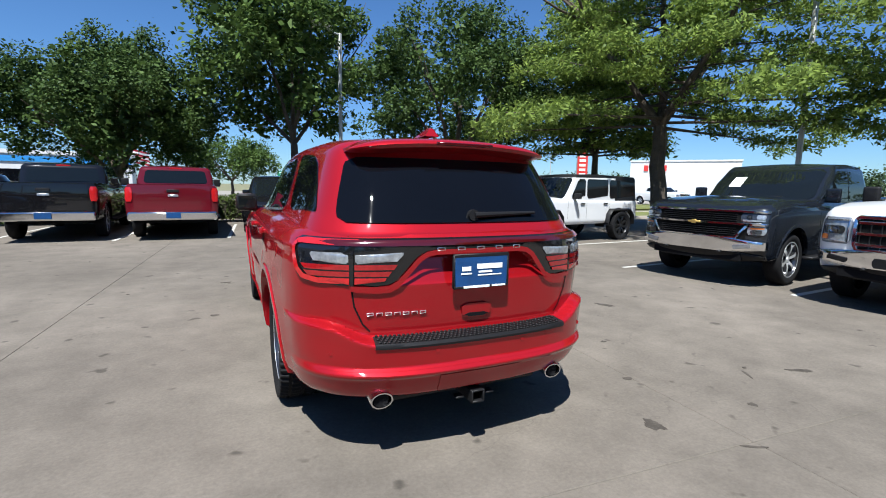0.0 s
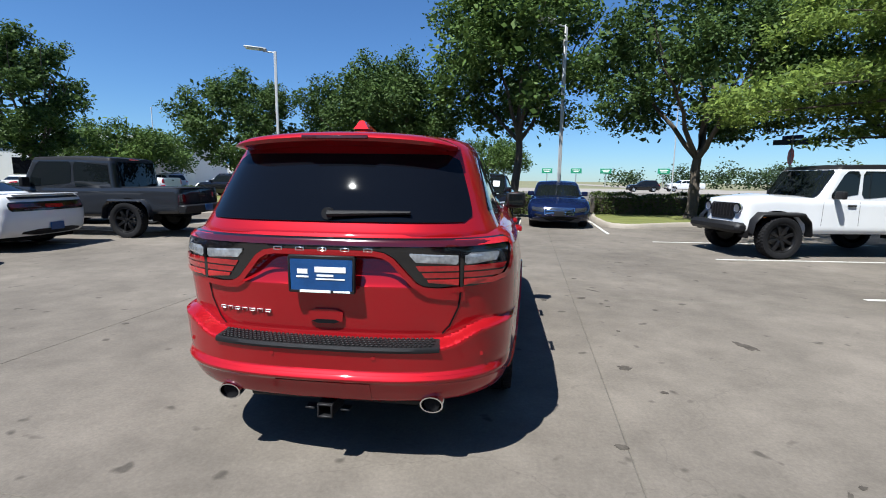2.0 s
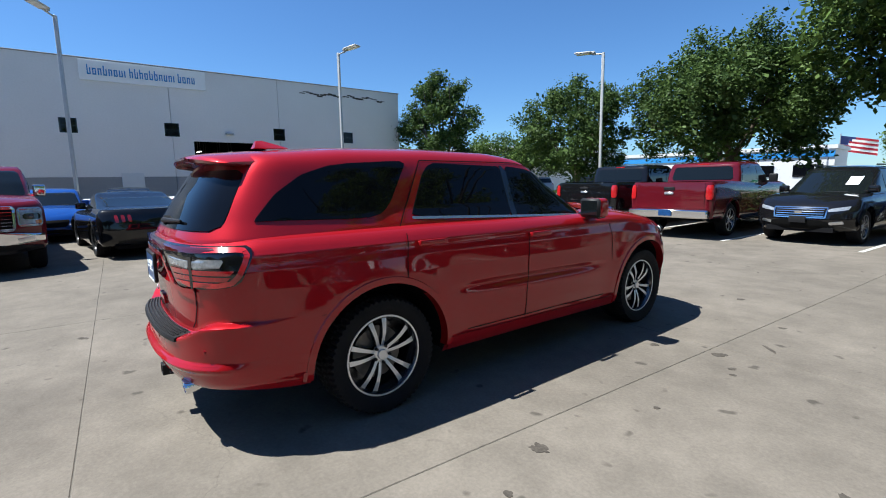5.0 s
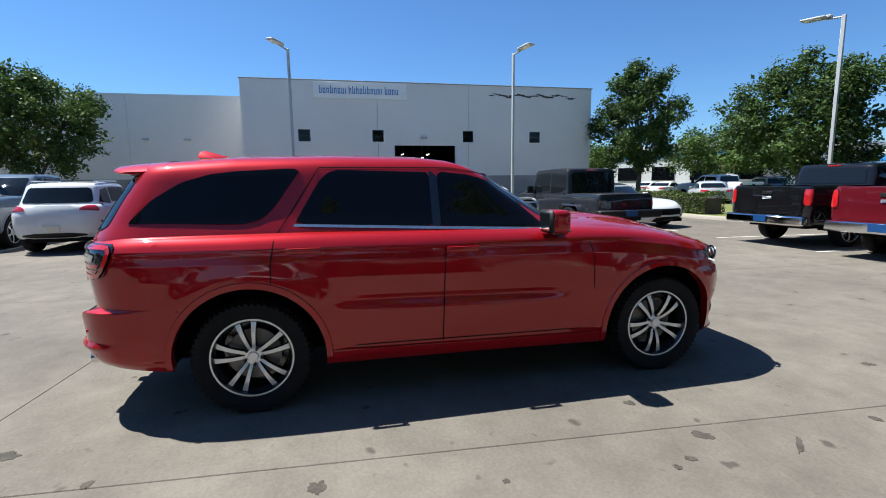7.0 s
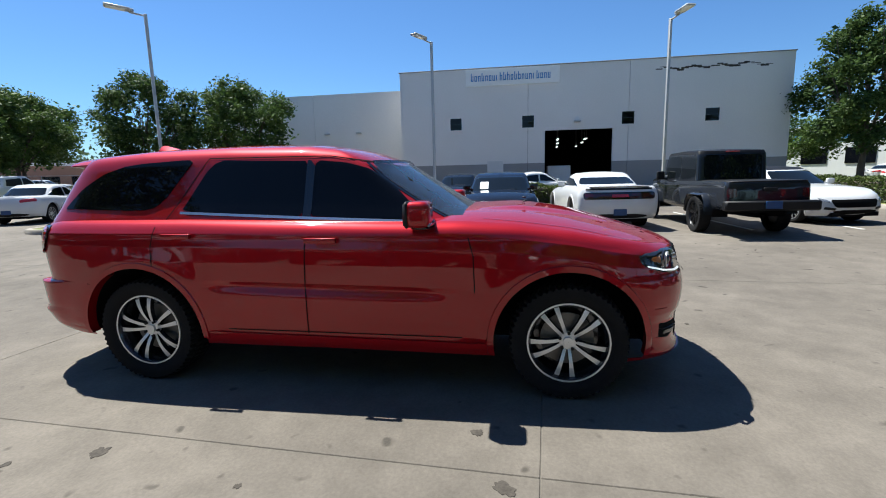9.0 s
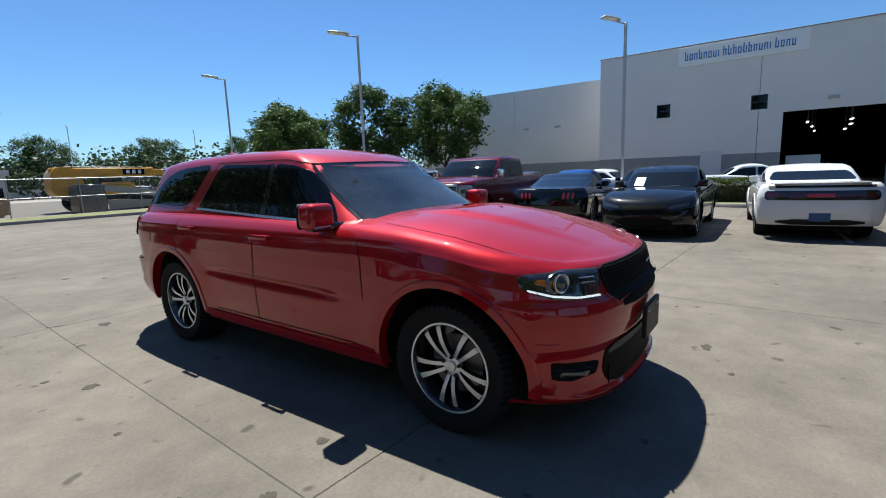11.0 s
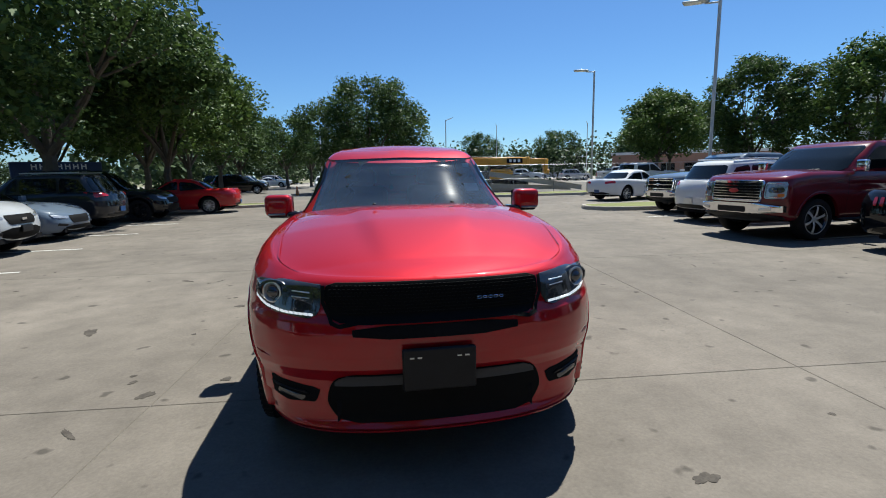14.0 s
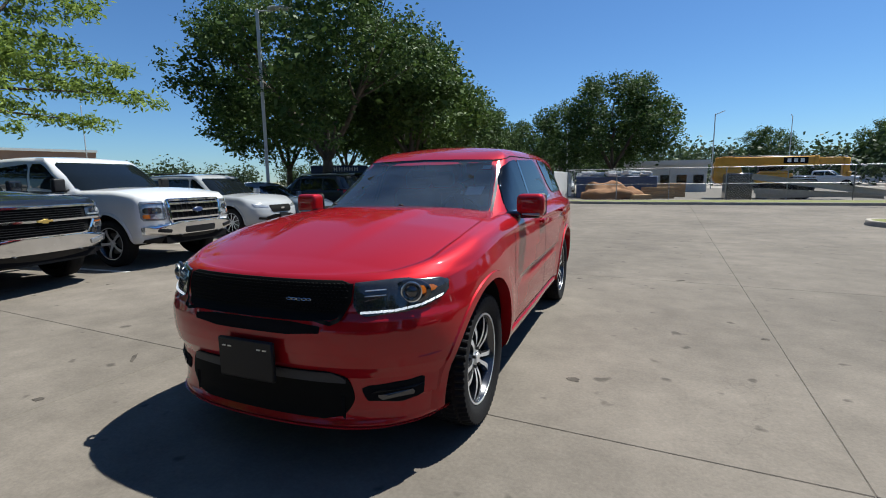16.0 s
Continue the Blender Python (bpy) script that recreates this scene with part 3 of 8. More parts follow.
def add_wheel(car, style, x, y, R, rim, w, spin=0.0):
    """One wheel under a car: its outer face looks away from the car's middle."""
    ty, barrel, lip, sp, hub, disc, nuts = wheel_meshes(style, R, rim, w)
    t = piece("wheel", ty, car)
    t.matrix_local = pose(x, y, R, 0, 0, 180 if x < 0 else 0) @ pose(0, 0, 0, spin, 0, 0)
    for nm, me in (("rim", barrel), ("rim_lip", lip), ("spokes", sp), ("hub_cap", hub), ("brake_disc", disc), *(("wheel_nut", q) for q in nuts)):
        piece(nm, me, t)
    return t


def bars(cells, h, shell=None, front=True, off=0.006, depth=0.006):
    """Small raised strokes standing for lettering that is not spelt out: cells of (x, z, width, height)."""
    bm = bmesh.new()
    for x, z, w, hh in cells:
        y = shell.y_at(x, z, front) + (off if front else -off)
        box(bm, (x, y, z), (w, depth, hh), 0.0015)
    return bm




def lamp_eye(e, lo, x, z, r, s):
    """A round projector in a headlight: a chrome ring round a dark lens."""
    c = Matrix.Translation((s * x, lo.y_at(x, z, True) + 0.022, z)) @ pose(0, 0, 0, -90, 0, -s * 8)
    rg = to_bm(*lathe([(r, 0.0), (r * 1.25, 0.012), (r * 1.3, 0.0)], 18, "z"))
    rg.transform(c)
    part("projector_ring", rg, CHROME, e)
    eye = to_bm(*lathe([(r, 0.0), (r * 0.75, 0.010), (r * 0.4, 0.016), (0.001, 0.018)], 18, "z"))
    eye.transform(c)
    part("projector_lens", eye, SMOKED, e)


def truck_face(e, lo, hw, hood, clear, o):
    """The front of a pickup: a black grille with chrome bars between two stacked headlights."""
    rect = lambda x0, x1, z0, z1: [(x0, z0), (x1, z0), (x1, z1), (x0, z1)]

    def fp(q, off, mat_, nm, lab="", nu=20, nv=4, sm=0.02, s=1):
        return part(nm, end_panel(lo, q if s > 0 else flip(q)[::-1], True, off, nu, nv, 0.02, sm), mat_, e, lab)

    def bar(line, w, off, mat_, nm="grille_bar", lab=""):
        """A rounded bar standing off the nose along a line of (x, z)."""
        bm = bmesh.new()
        prev = None
        for (x0, z0), (x1, z1) in zip(line[:-1], line[1:]):
            for k in range(9 if (x0, z0) == line[0] else 8):
                t = (k if (x0, z0) == line[0] else k + 1) / 8
                x, z = x0 + (x1 - x0) * t, z0 + (z1 - z0) * t
                d = Vector((x1 - x0, z1 - z0)).normalized()
                y = lo.y_at(x, z, True)
                ring = [bm.verts.new((x - d.y * u, y + off + v, z + d.x * u)) for u, v in ((-w / 2, -0.03), (-w / 2, 0.0), (-w * 0.3, 0.014), (w * 0.3, 0.014), (w / 2, 0.0), (w / 2, -0.03))]
                if prev:
                    for q in range(5):
                        bm.faces.new((prev[q], prev[q + 1], ring[q + 1], ring[q]))
                else:
                    bm.faces.new(ring)
                prev = ring
        bm.faces.new(prev[::-1])
        bmesh.ops.recalc_face_normals(bm, faces=bm.faces)
        part(nm, bm, mat_, e, lab, angle=50)

    face, zt = o.get("face", "frame"), hood - 0.045
    if face == "bowtie":
        fp(rect(-0.72, 0.72, zt - 0.41, zt), 0.004, MESHBLACK, "grille", "", 24, 6)
        for k in range(4):
            for z in (zt - 0.15 + 0.03 * k, zt - 0.355 + 0.03 * k):
                bar([(-0.58, z), (0.58, z)], 0.008, 0.012, PLASTIC, "grille_slat")
        bar([(-0.95, zt - 0.02), (-0.6, zt - 0.012), (0.6, zt - 0.012), (0.95, zt - 0.02)], 0.045, 0.03, CHROME, lab="chrome bar")
        bar([(-0.95, zt - 0.20), (-0.62, zt - 0.195), (0.62, zt - 0.195), (0.95, zt - 0.20)], 0.045, 0.035, CHROME, lab="chrome bar")
        bar([(-0.72, zt - 0.22), (-0.60, zt - 0.385), (-0.5, zt - 0.40), (0.5, zt - 0.40), (0.60, zt - 0.385), (0.72, zt - 0.22)], 0.04, 0.035, CHROME, "grille_surround")
        for s in (1, -1):
            fp(rect(0.63, 0.94, zt - 0.17, zt - 0.045), 0.012, SMOKED, "headlight", "", 12, 5, s=s)
            fp(rect(0.66, 0.92, zt - 0.155, zt - 0.13), 0.02, CLEARLAMP, "headlight_lens", "", 10, 3, 0.006, s)
            lamp_eye(e, lo, 0.74, zt - 0.092, 0.026, s)
            fp(rect(0.82, 0.92, zt - 0.12, zt - 0.06), 0.02, CLEARLAMP, "headlight_lens", "", 8, 4, 0.01, s)
            fp(rect(0.73, 0.94, zt - 0.345, zt - 0.23), 0.012, CLEARLAMP, "headlight", "", 10, 5, s=s)
            fp(rect(0.76, 0.92, zt - 0.262, zt - 0.24), 0.02, AMBER, "indicator_lamp", "", 8, 3, 0.006, s)
            fp(rect(0.77, 0.90, zt - 0.335, zt - 0.275), 0.02, SMOKED, "headlight_lens", "", 8, 4, 0.012, s)
    else:
        gw, n = o.get("grille_w", 0.62), o.get("bars", 3)
        z0, z1 = zt - 0.4, zt - 0.01
        trim = CHROME if o.get("chrome", True) else GLOSSBLACK
        fp(rect(-gw, gw, z0, z1), 0.004, MESHBLACK, "grille", "", 24, 6)
        for k in range(11 if n < 5 else 0):
            bar([(-gw + 0.04 + k * (gw - 0.04) / 5, z0 + 0.02), (-gw + 0.04 + k * (gw - 0.04) / 5, z1 - 0.02)], 0.01, 0.008, PLASTIC, "grille_slat")
        w = 0.05 if n < 5 else 0.022
        for i in range(n):
            z = z0 + (z1 - z0) * (i + 0.5) / n
            bar([(-gw + 0.02, z), (gw - 0.02, z)], w, 0.022, trim)
        bar([(-gw + 0.03, z0), (-gw, z0 + 0.06), (-gw - 0.01, z1 - 0.03), (-gw + 0.02, z1), (gw - 0.02, z1), (gw + 0.01, z1 - 0.03), (gw, z0 + 0.06), (gw - 0.03, z0), (-gw + 0.03, z0)], 0.05, 0.03, trim, "grille_surround")
        for s in (1, -1):
            fp(rect(gw + 0.05, 0.965, zt - 0.345, zt - 0.02), 0.010, CLEARLAMP, "headlight", "", 12, 8, 0.035, s)
            fp(rect(gw + 0.12, 0.94, zt - 0.225, zt - 0.125), 0.016, SMOKED, "headlight_lens", "", 10, 5, 0.03, s)
            lamp_eye(e, lo, (gw + 1.03) / 2, zt - 0.175, 0.036, s)
            bar([(s * (gw + 0.08), zt - 0.05), (s * 0.94, zt - 0.055)], 0.012, 0.016, CHROME, "lamp_trim")
            bar([(s * (gw + 0.08), zt - 0.05), (s * (gw + 0.075), zt - 0.32)], 0.014, 0.016, CHROME, "lamp_trim")
            bar([(s * (gw + 0.08), zt - 0.32), (s * 0.92, zt - 0.31)], 0.012, 0.016, CHROME, "lamp_trim")
            fp(rect(0.86, 0.95, zt - 0.30, zt - 0.24), 0.018, AMBER, "indicator_lamp", "", 6, 3, 0.01, s)
    if o.get("badge"):
        c = (0, lo.y_at(0, zt - 0.2, True) + (0.058 if face == "bowtie" else 0.045), zt - 0.195)
        if face == "bowtie":
            em = boxes((c, (0.19, 0.014, 0.028)), ((c[0], c[1], c[2]), (0.075, 0.016, 0.062)), bevel=0.006)
        else:
            em = to_bm(*lathe([(0.001, 0.012), (0.038, 0.012), (0.045, 0.004), (0.045, -0.01)], 20, "z"))
            em.transform(Matrix.Translation(c) @ pose(0, 0, 0, -90, 0, 0) @ Matrix.Diagonal((2.4, 1, 1, 1)))
        part("emblem", em, o["badge"], e)
    # tow hooks and number plate mount under the grille
    zc = clear + 0.24
    for s in (1, -1):
        part("tow_hook", boxes(((s * 0.42, lo.y_at(0.42, zc, True) + 0.06, zc - 0.115), (0.05, 0.1, 0.03)), bevel=0.01), PLASTIC, e)
    if face != "bowtie":
        fp(rect(-0.34, 0.34, zc - 0.085, zc + 0.03), 0.094, PLASTIC, "bumper_intake", "", 14, 4, 0.02)


def vehicle(name, label, group, m, kind, col, L, Wd, H, wb, fo, R, style="five", rim=None, tw=None, opts=()):
    """A parked car of a kind (sedan, coupe, suv, pickup, jeep, gladiator), its middle at the origin of m and its nose along +y."""
    o = dict(opts)
    rim = rim or R * 0.68
    tw = tw or 0.235
    e = thing(name, m, label, o.get("category", "car"), group)
    F, B, hw = L / 2, -L / 2, Wd / 2
    ya, yb = F - fo, F - fo - wb
    pick = kind in ("pickup", "gladiator")
    jeep = kind in ("jeep", "gladiator")
    hood, cowl, belt, tail = o.get("lines") or {"sedan": (0.70, 0.93, 0.93, 1.02), "coupe": (0.72, 0.93, 0.96, 1.04), "suv": (0.90, 1.08, 1.08, 1.12), "pickup": (1.19, 1.31, 1.28, 1.36), "jeep": (1.10, 1.16, 1.14, 1.12), "gladiator": (1.10, 1.16, 1.14, 1.16)}[kind]
    yw = o.get("cowl_y", {"sedan": F - 1.45, "coupe": F - 1.75, "suv": F - 1.35, "pickup": F - 1.55, "jeep": F - 1.45, "gladiator": F - 1.45}[kind])
    clear = {"sedan": 0.2, "coupe": 0.19, "suv": 0.27, "pickup": 0.4, "jeep": 0.48, "gladiator": 0.48}[kind]
    zb = [(B, clear + 0.1), (yb - R, clear + 0.08), (yb + R, clear), (ya - R, clear), (F - 0.3, clear + 0.02), (F, clear + 0.04)]
    zs = [(B, tail - 0.02), (B + 0.25, tail), (yb, tail), (0, belt + 0.01), (yw, cowl), ((yw + F) / 2, (cowl + hood) / 2 + 0.05), (F - 0.15, hood + 0.02), (F, hood - 0.02)]
    wl = hw - (0.14 if jeep else 0.0)
    if jeep:
        prof = [(0, wl - 0.04, F - 0.12, B + 0.02), (0.1, wl, F - 0.1, B), (0.9, wl - 0.01, F - 0.12, B + 0.02), (1, wl - 0.04, F - 0.14, B + 0.04)]
        yc, n, bow = (F - 0.5, B + 0.3), (9, 9), (0.03, 0.02)
    elif pick:
        prof = [(0, hw - 0.07, F - 0.08, B + 0.03), (0.08, hw - 0.03, F - 0.02, B), (0.5, hw - 0.005, F, B), (0.8, hw - 0.015, F - 0.02, B), (0.94, hw - 0.045, F - 0.05, B + 0.01), (1, hw - 0.09, F - 0.1, B + 0.02)]
        yc, n, bow = (F - 0.6, B + 0.3), (8, 12), (0.14, 0.015)
    else:
        prof = [(0, hw - 0.07, F - 0.1, B + 0.1), (0.1, hw - 0.03, F - 0.03, B + 0.03), (0.4, hw - 0.004, F, B), (0.7, hw, F - 0.03, B + 0.02), (0.9, hw - 0.035, F - 0.1, B + 0.07), (1, hw - 0.10, F - 0.2, B + 0.12)]
        yc, n, bow = (F - 0.85, B + (0.9 if kind != "coupe" else 0.5)), (7, 6 if kind != "coupe" else 9), (0.22, 0.14)
    lo = Shell(zb, zs, prof, yc, n, bow)
    AR = R + (0.085 if not pick and not jeep else 0.10)
    arches = [(ya, R), (yb, R)]
    bed0 = o.get("bed", B + 1.75)
    inside = hw - 0.17 - (0.1 if jeep else 0)
    drop = (lambda p: pick and p[1] < bed0 and p[1] > B + 0.07 and abs(p[0]) < inside and p[2] > tail - 0.12) if pick else None
    crown = (lambda y: 0.012 if y < yw else 0.05)
    narrow = (lambda p: (p[0] * (1 - 0.2 * max(0, (p[1] - yw) / (F - yw))), p[1], p[2])) if jeep else None
    vs, fc = lo.skin(np.linspace(0, 1, 15), 8, 7, 34, cap=crown, capn=12, drop=drop, shift=narrow)
    vs, fc = cut_arches(vs, fc, arches, AR)
    piece("body", mesh_from("body", vs, fc, col, angle=50), e)
    lip = o.get("lip", PLASTIC if jeep or kind == "suv" and o.get("clad", True) else col)
    for y in (ya, yb):
        for s in (1, -1):
            if jeep:
                fb = bmesh.new()
                pr = []
                for i in range(9):
                    a = radians(6 + 168 * i / 8)
                    yy, zz = y + (AR + 0.05) * max(-1.05, min(1.05, 1.1 * math.cos(a))), R + (AR + 0.04) * min(0.84, 1.25 * math.sin(a))
                    pr.append([fb.verts.new(p) for p in ((s * (wl - 0.05), yy, zz + 0.03), (s * (hw - 0.02), yy, zz + 0.015), (s * hw, yy, zz - 0.015), (s * (hw - 0.03), yy * 0.985 + y * 0.015, zz - 0.05), (s * (wl - 0.05), yy * 0.97 + y * 0.03, zz - 0.05))])
                for i in range(8):
                    for j in range(4):
                        fb.faces.new((pr[i][j], pr[i][j + 1], pr[i + 1][j + 1], pr[i + 1][j]))
                bmesh.ops.recalc_face_normals(fb, faces=fb.faces)
                part("fender_flare", fb, o.get("flare", PLASTIC), e, "", True, 60)
            else:
                part("arch_trim", arch_lip(lo, y, R, AR, s, 0.045, 0.012, clear + 0.06), lip, e)
            part("wheel_well", well(y, R, AR + 0.01, wl - 0.03, s, shell=lo), DARK, e)
            add_wheel(e, style, s * (hw - (0.0 if jeep else 0.035) - tw * 0.52), y, R, rim, tw, 17 * (1 + s) + y * 40)
    part("underbody", boxes(((0, (ya + yb) / 2, clear + 0.06), (2 * (wl - 0.33), L - 0.3, 0.1)), ((0, (ya + yb) / 2, clear + 0.04), (2 * (wl - 0.08), wb - 2 * AR - 0.05, 0.08))), DARK, e)

    # cabin
    rf, rr, rb = o.get("roof") or {"sedan": (yw - 0.85, -0.85, -1.65), "coupe": (yw - 0.75, -0.75, -1.75), "suv": (yw - 0.75, B + 0.55, B + 0.22), "pickup": (yw - 0.75, bed0 + 0.16, bed0 + 0.02), "jeep": (yw - 0.38, B + 0.1, B + 0.02), "gladiator": (yw - 0.38, bed0 + 0.12, bed0 + 0.02)}[kind]
    gb = hw - (0.08 if pick and not jeep else 0.10 if not jeep else 0.17)
    gt = hw - o["tuck"] if "tuck" in o else hw - (0.27 if kind in ("sedan", "coupe") else 0.18 if pick and not jeep else 0.23 if not jeep else 0.2)
    zbase = [(B, tail - 0.06), (0, belt - 0.05), (yw, cowl - 0.05), (F, cowl - 0.05)]
    ztop = [(rb, H - 0.1), (rr, H - 0.06), ((rf + rr) / 2, H - 0.03), (rf, H - 0.055), (F, H - 0.08)]
    gprof = [(0, gb, yw + 0.05, rb), (0.85, gt + 0.03, rf + 0.12, rr - 0.06 * (rr - rb)), (0.95, gt, rf, rr), (1, gt - 0.06, rf - 0.1, rr + 0.06)]
    if kind in ("sedan", "coupe"):
        gprof[1] = (0.8, gt + 0.04, rf + 0.2, rr - 0.22)
    if pick:
        gprof = [(0, gb, yw + 0.05, rb), (0.5, gb - 0.02, (yw + rf) / 2 + 0.06, (rb + rr) / 2), (0.92, gt + 0.015, rf + 0.03, rr - 0.01), (1, gt - 0.03, rf - 0.1, rr + 0.05)]
    if jeep:
        gprof = [(0, gb, yw + 0.02, rb), (0.92, gt, rf + 0.03, rr - 0.02), (1, gt - 0.03, rf - 0.03, rr + 0.02)]
    gh = Shell(zbase, ztop, gprof, (rf - 0.25, rr + 0.25), (12 if jeep else 8 if pick else 6, 12 if jeep or pick else 6), (0.02 if jeep else 0.12, 0.02 if jeep or pick else 0.1))
    top = o.get("top", col)
    gv, gf = gh.skin(np.linspace(0, 1, 11), 8, 7, 20, cap=lambda y: 0.035, capn=10)
    slots = [1 if np.mean([gv[i][2] for i in f]) > H - 0.13 or (kind == "jeep" and np.mean([gv[i][1] for i in f]) < rr + 0.95) else 0 for f in gf]
    piece("cabin", mesh_from("cabin", gv, gf, [o.get("pillar", col), top], slots=slots, angle=50), e)

    zf0, zf1 = cowl + 0.01, H - 0.13
    xw = gb - 0.09
    part("windshield", end_panel(gh, [(-xw, zf0), (xw, zf0), (gt - 0.045, zf1), (-gt + 0.045, zf1)], True, 0.014, 20, 12, 0.03, 0.06), PANE, e)
    zr0 = tail + (0.03 if pick else 0.02 if kind != "suv" else 0.04)
    if kind == "coupe":
        zr0 += 0.02
    xr = gb - (0.14 if kind in ("sedan", "coupe") else 0.16 if pick else 0.11)
    part("rear_window", end_panel(gh, [(-xr, zr0), (xr, zr0), (gt - (0.12 if pick else 0.07), zf1 - 0.02), (-gt + (0.12 if pick else 0.07), zf1 - 0.02)], False, 0.012, 18, 10, 0.03, 0.06), PANE, e)
    b0, b1 = belt + 0.03, H - 0.15
    yfw = lambda z: gh.y_at(gt - 0.08, z, True) - 0.19
    yrw = lambda z: gh.y_at(gt - 0.08, z, False) + (0.16 if not jeep else 0.1)
    cuts = o.get("cuts") or {"sedan": (-0.25,), "coupe": (), "suv": (-0.05, -1.05), "pickup": (0.1,), "jeep": (0.0, -0.95), "gladiator": (-0.1,)}[kind]
    edges = []
    ys = [None, *cuts, None]
    for i in range(len(ys) - 1):
        lo_y = (lambda z, c=ys[i]: yfw(z) if c is None else c - 0.03)
        hi_y = (lambda z, c=ys[i + 1]: yrw(z) if c is None else c + 0.03)
        edges.append([(hi_y(b0) + 0.02, b0 + (0.05 if kind == "suv" and i == len(ys) - 2 else 0.01)), (lo_y(b0), b0), (lo_y(b1), b1), (hi_y(b1), b1 - (0.03 if i == len(ys) - 2 else 0))])
    for s in (1, -1):
        for q in edges:
            part("side_window", side_panel(gh, q, s, 0.006, 12, 8, smooth=0.05), PANE, e)
        for c in cuts:
            part("door_seam", seam(lo, [(c, clear + 0.16), (c, belt - 0.04)], s, 0.008), DARK, e)
            part("door_handle", boxes(((s * (lo.x_at(c + 0.2, belt - 0.1) + 0.016), c + 0.17, belt - 0.11), (0.03, 0.17, 0.032)), bevel=0.008), o.get("handle", col), e)
        part("door_seam", seam(lo, [(yw - 0.1, clear + 0.16), (yw - 0.12, belt - 0.04)], s, 0.008), DARK, e)
        mb = bmesh.new()
        my = yw - 0.33
        mx = gh.x_at(my, belt + 0.05)
        box(mb, (s * (mx + 0.15), my, belt + 0.09 + (0.04 if pick else 0)), (0.2, 0.1, 0.15 if not pick else 0.23), 0.035, None, 3)
        box(mb, (s * (mx + 0.03), my, belt + 0.04), (0.12, 0.05, 0.05), 0.01)
        part("mirror", mb, o.get("mirror", PLASTIC if jeep or pick else col), e)

    # nose
    nose = o.get("nose", "car")
    if nose == "jeep":
        part("grille", end_panel(lo, [(-0.38, 0.72), (0.38, 0.72), (0.40, 1.05), (-0.40, 1.05)], True, 0.012, 10, 6, smooth=0.05), PLASTIC, e)
        for i in range(7):
            part("grille_slot", end_panel(lo, [(-0.3 + 0.1 * i - 0.03, 0.78), (-0.3 + 0.1 * i + 0.03, 0.78), (-0.3 + 0.1 * i + 0.03, 1.02), (-0.3 + 0.1 * i - 0.03, 1.02)], True, 0.02, 4, 4), DARK, e)
        for s in (1, -1):
            part("headlight", rod((s * 0.47, F - 0.2, 0.95), (s * 0.47, F - 0.09, 0.95), 0.085, n=20), LENS, e)
            part("headlight_ring", to_bm(*[[(x + s * 0.47, z + F - 0.1, y + 0.95) for x, y, z in q] if i == 0 else q for i, q in enumerate(lathe([(0.085, 0.0), (0.105, 0.0), (0.105, 0.02), (0.085, 0.02), (0.085, 0.0)], 24, "z"))]), CHROME, e)
            part("marker_lamp", boxes(((s * (hw - 0.06), ya + 0.36, R + AR * 0.8), (0.05, 0.05, 0.05)), bevel=0.01), AMBER, e)
        part("bumper", boxes(((0, F - 0.0, 0.58), (1.62, 0.24, 0.2)), bevel=0.06), PLASTIC, e)
    else:
        gw = o.get("grille_w", 0.5)
        gm = o.get("grille", MESHBLACK)
        if pick:
            truck_face(e, lo, hw, hood, clear, o)
        else:
            part("grille", end_panel(lo, [(-gw * 0.86, hood - 0.27), (gw * 0.86, hood - 0.27), (gw, hood - 0.08), (-gw, hood - 0.08)], True, 0.012, 14, 6, smooth=0.04), gm, e)
        if o.get("bars") and not pick:
            zlo, zhi = hood - 0.27, hood - 0.08
            for i in range(o["bars"]):
                z = zlo + (zhi - zlo) * (i + 0.5) / o["bars"]
                part("grille_bar", end_panel(lo, [(-gw * 0.93, z - 0.008), (gw * 0.93, z - 0.008), (gw * 0.94, z + 0.008), (-gw * 0.94, z + 0.008)], True, 0.022, 14, 3, smooth=0), CHROME, e)
        if o.get("surround") and not pick:
            zlo, zhi = hood - 0.28, hood - 0.07
            for a, b in (((-gw, zlo), (gw, zlo)), ((-gw - 0.02, zhi), (gw + 0.02, zhi)), ((-gw, zlo), (-gw - 0.02, zhi)), ((gw, zlo), (gw + 0.02, zhi))):
                part("grille_surround", seam_end(lo, [a, b], True, 0.022, 0.02), CHROME, e)
        if o.get("badge") and not pick:
            part("emblem", bars([(0, hood - 0.17, 0.13, 0.05)], 0, lo, True, 0.035, 0.01), o["badge"], e)
        hz = hood - (0.2 if pick else 0.12)
        for s in (1, -1) if not pick else ():
            q = [(gw + 0.03, hz - 0.09), (hw - 0.13, hz - 0.06), (hw - 0.1, hz + 0.08), (gw + 0.05, hz + 0.05)]
            if o.get("slim"):
                q = [(gw + 0.02, hz - 0.04), (hw - 0.16, hz + 0.0), (hw - 0.12, hz + 0.09), (gw + 0.02, hz + 0.02)]
            part("headlight", end_panel(lo, q if s > 0 else flip(q)[::-1], True, 0.01, 8, 6, smooth=0.03), o.get("lamp", CLEARLAMP), e)
        for s in (1, -1):
            if o.get("fog", True):
                fz = clear + (0.2 if not pick else 0.22)
                q2 = [(hw - 0.42, fz - 0.04), (hw - 0.2, fz - 0.03), (hw - 0.2, fz + 0.05), (hw - 0.42, fz + 0.04)]
                part("fog_lamp", end_panel(lo, q2 if s > 0 else flip(q2)[::-1], True, 0.01 if not pick else 0.104, 6, 4, smooth=0.02), o.get("fogmat", PLASTIC), e)
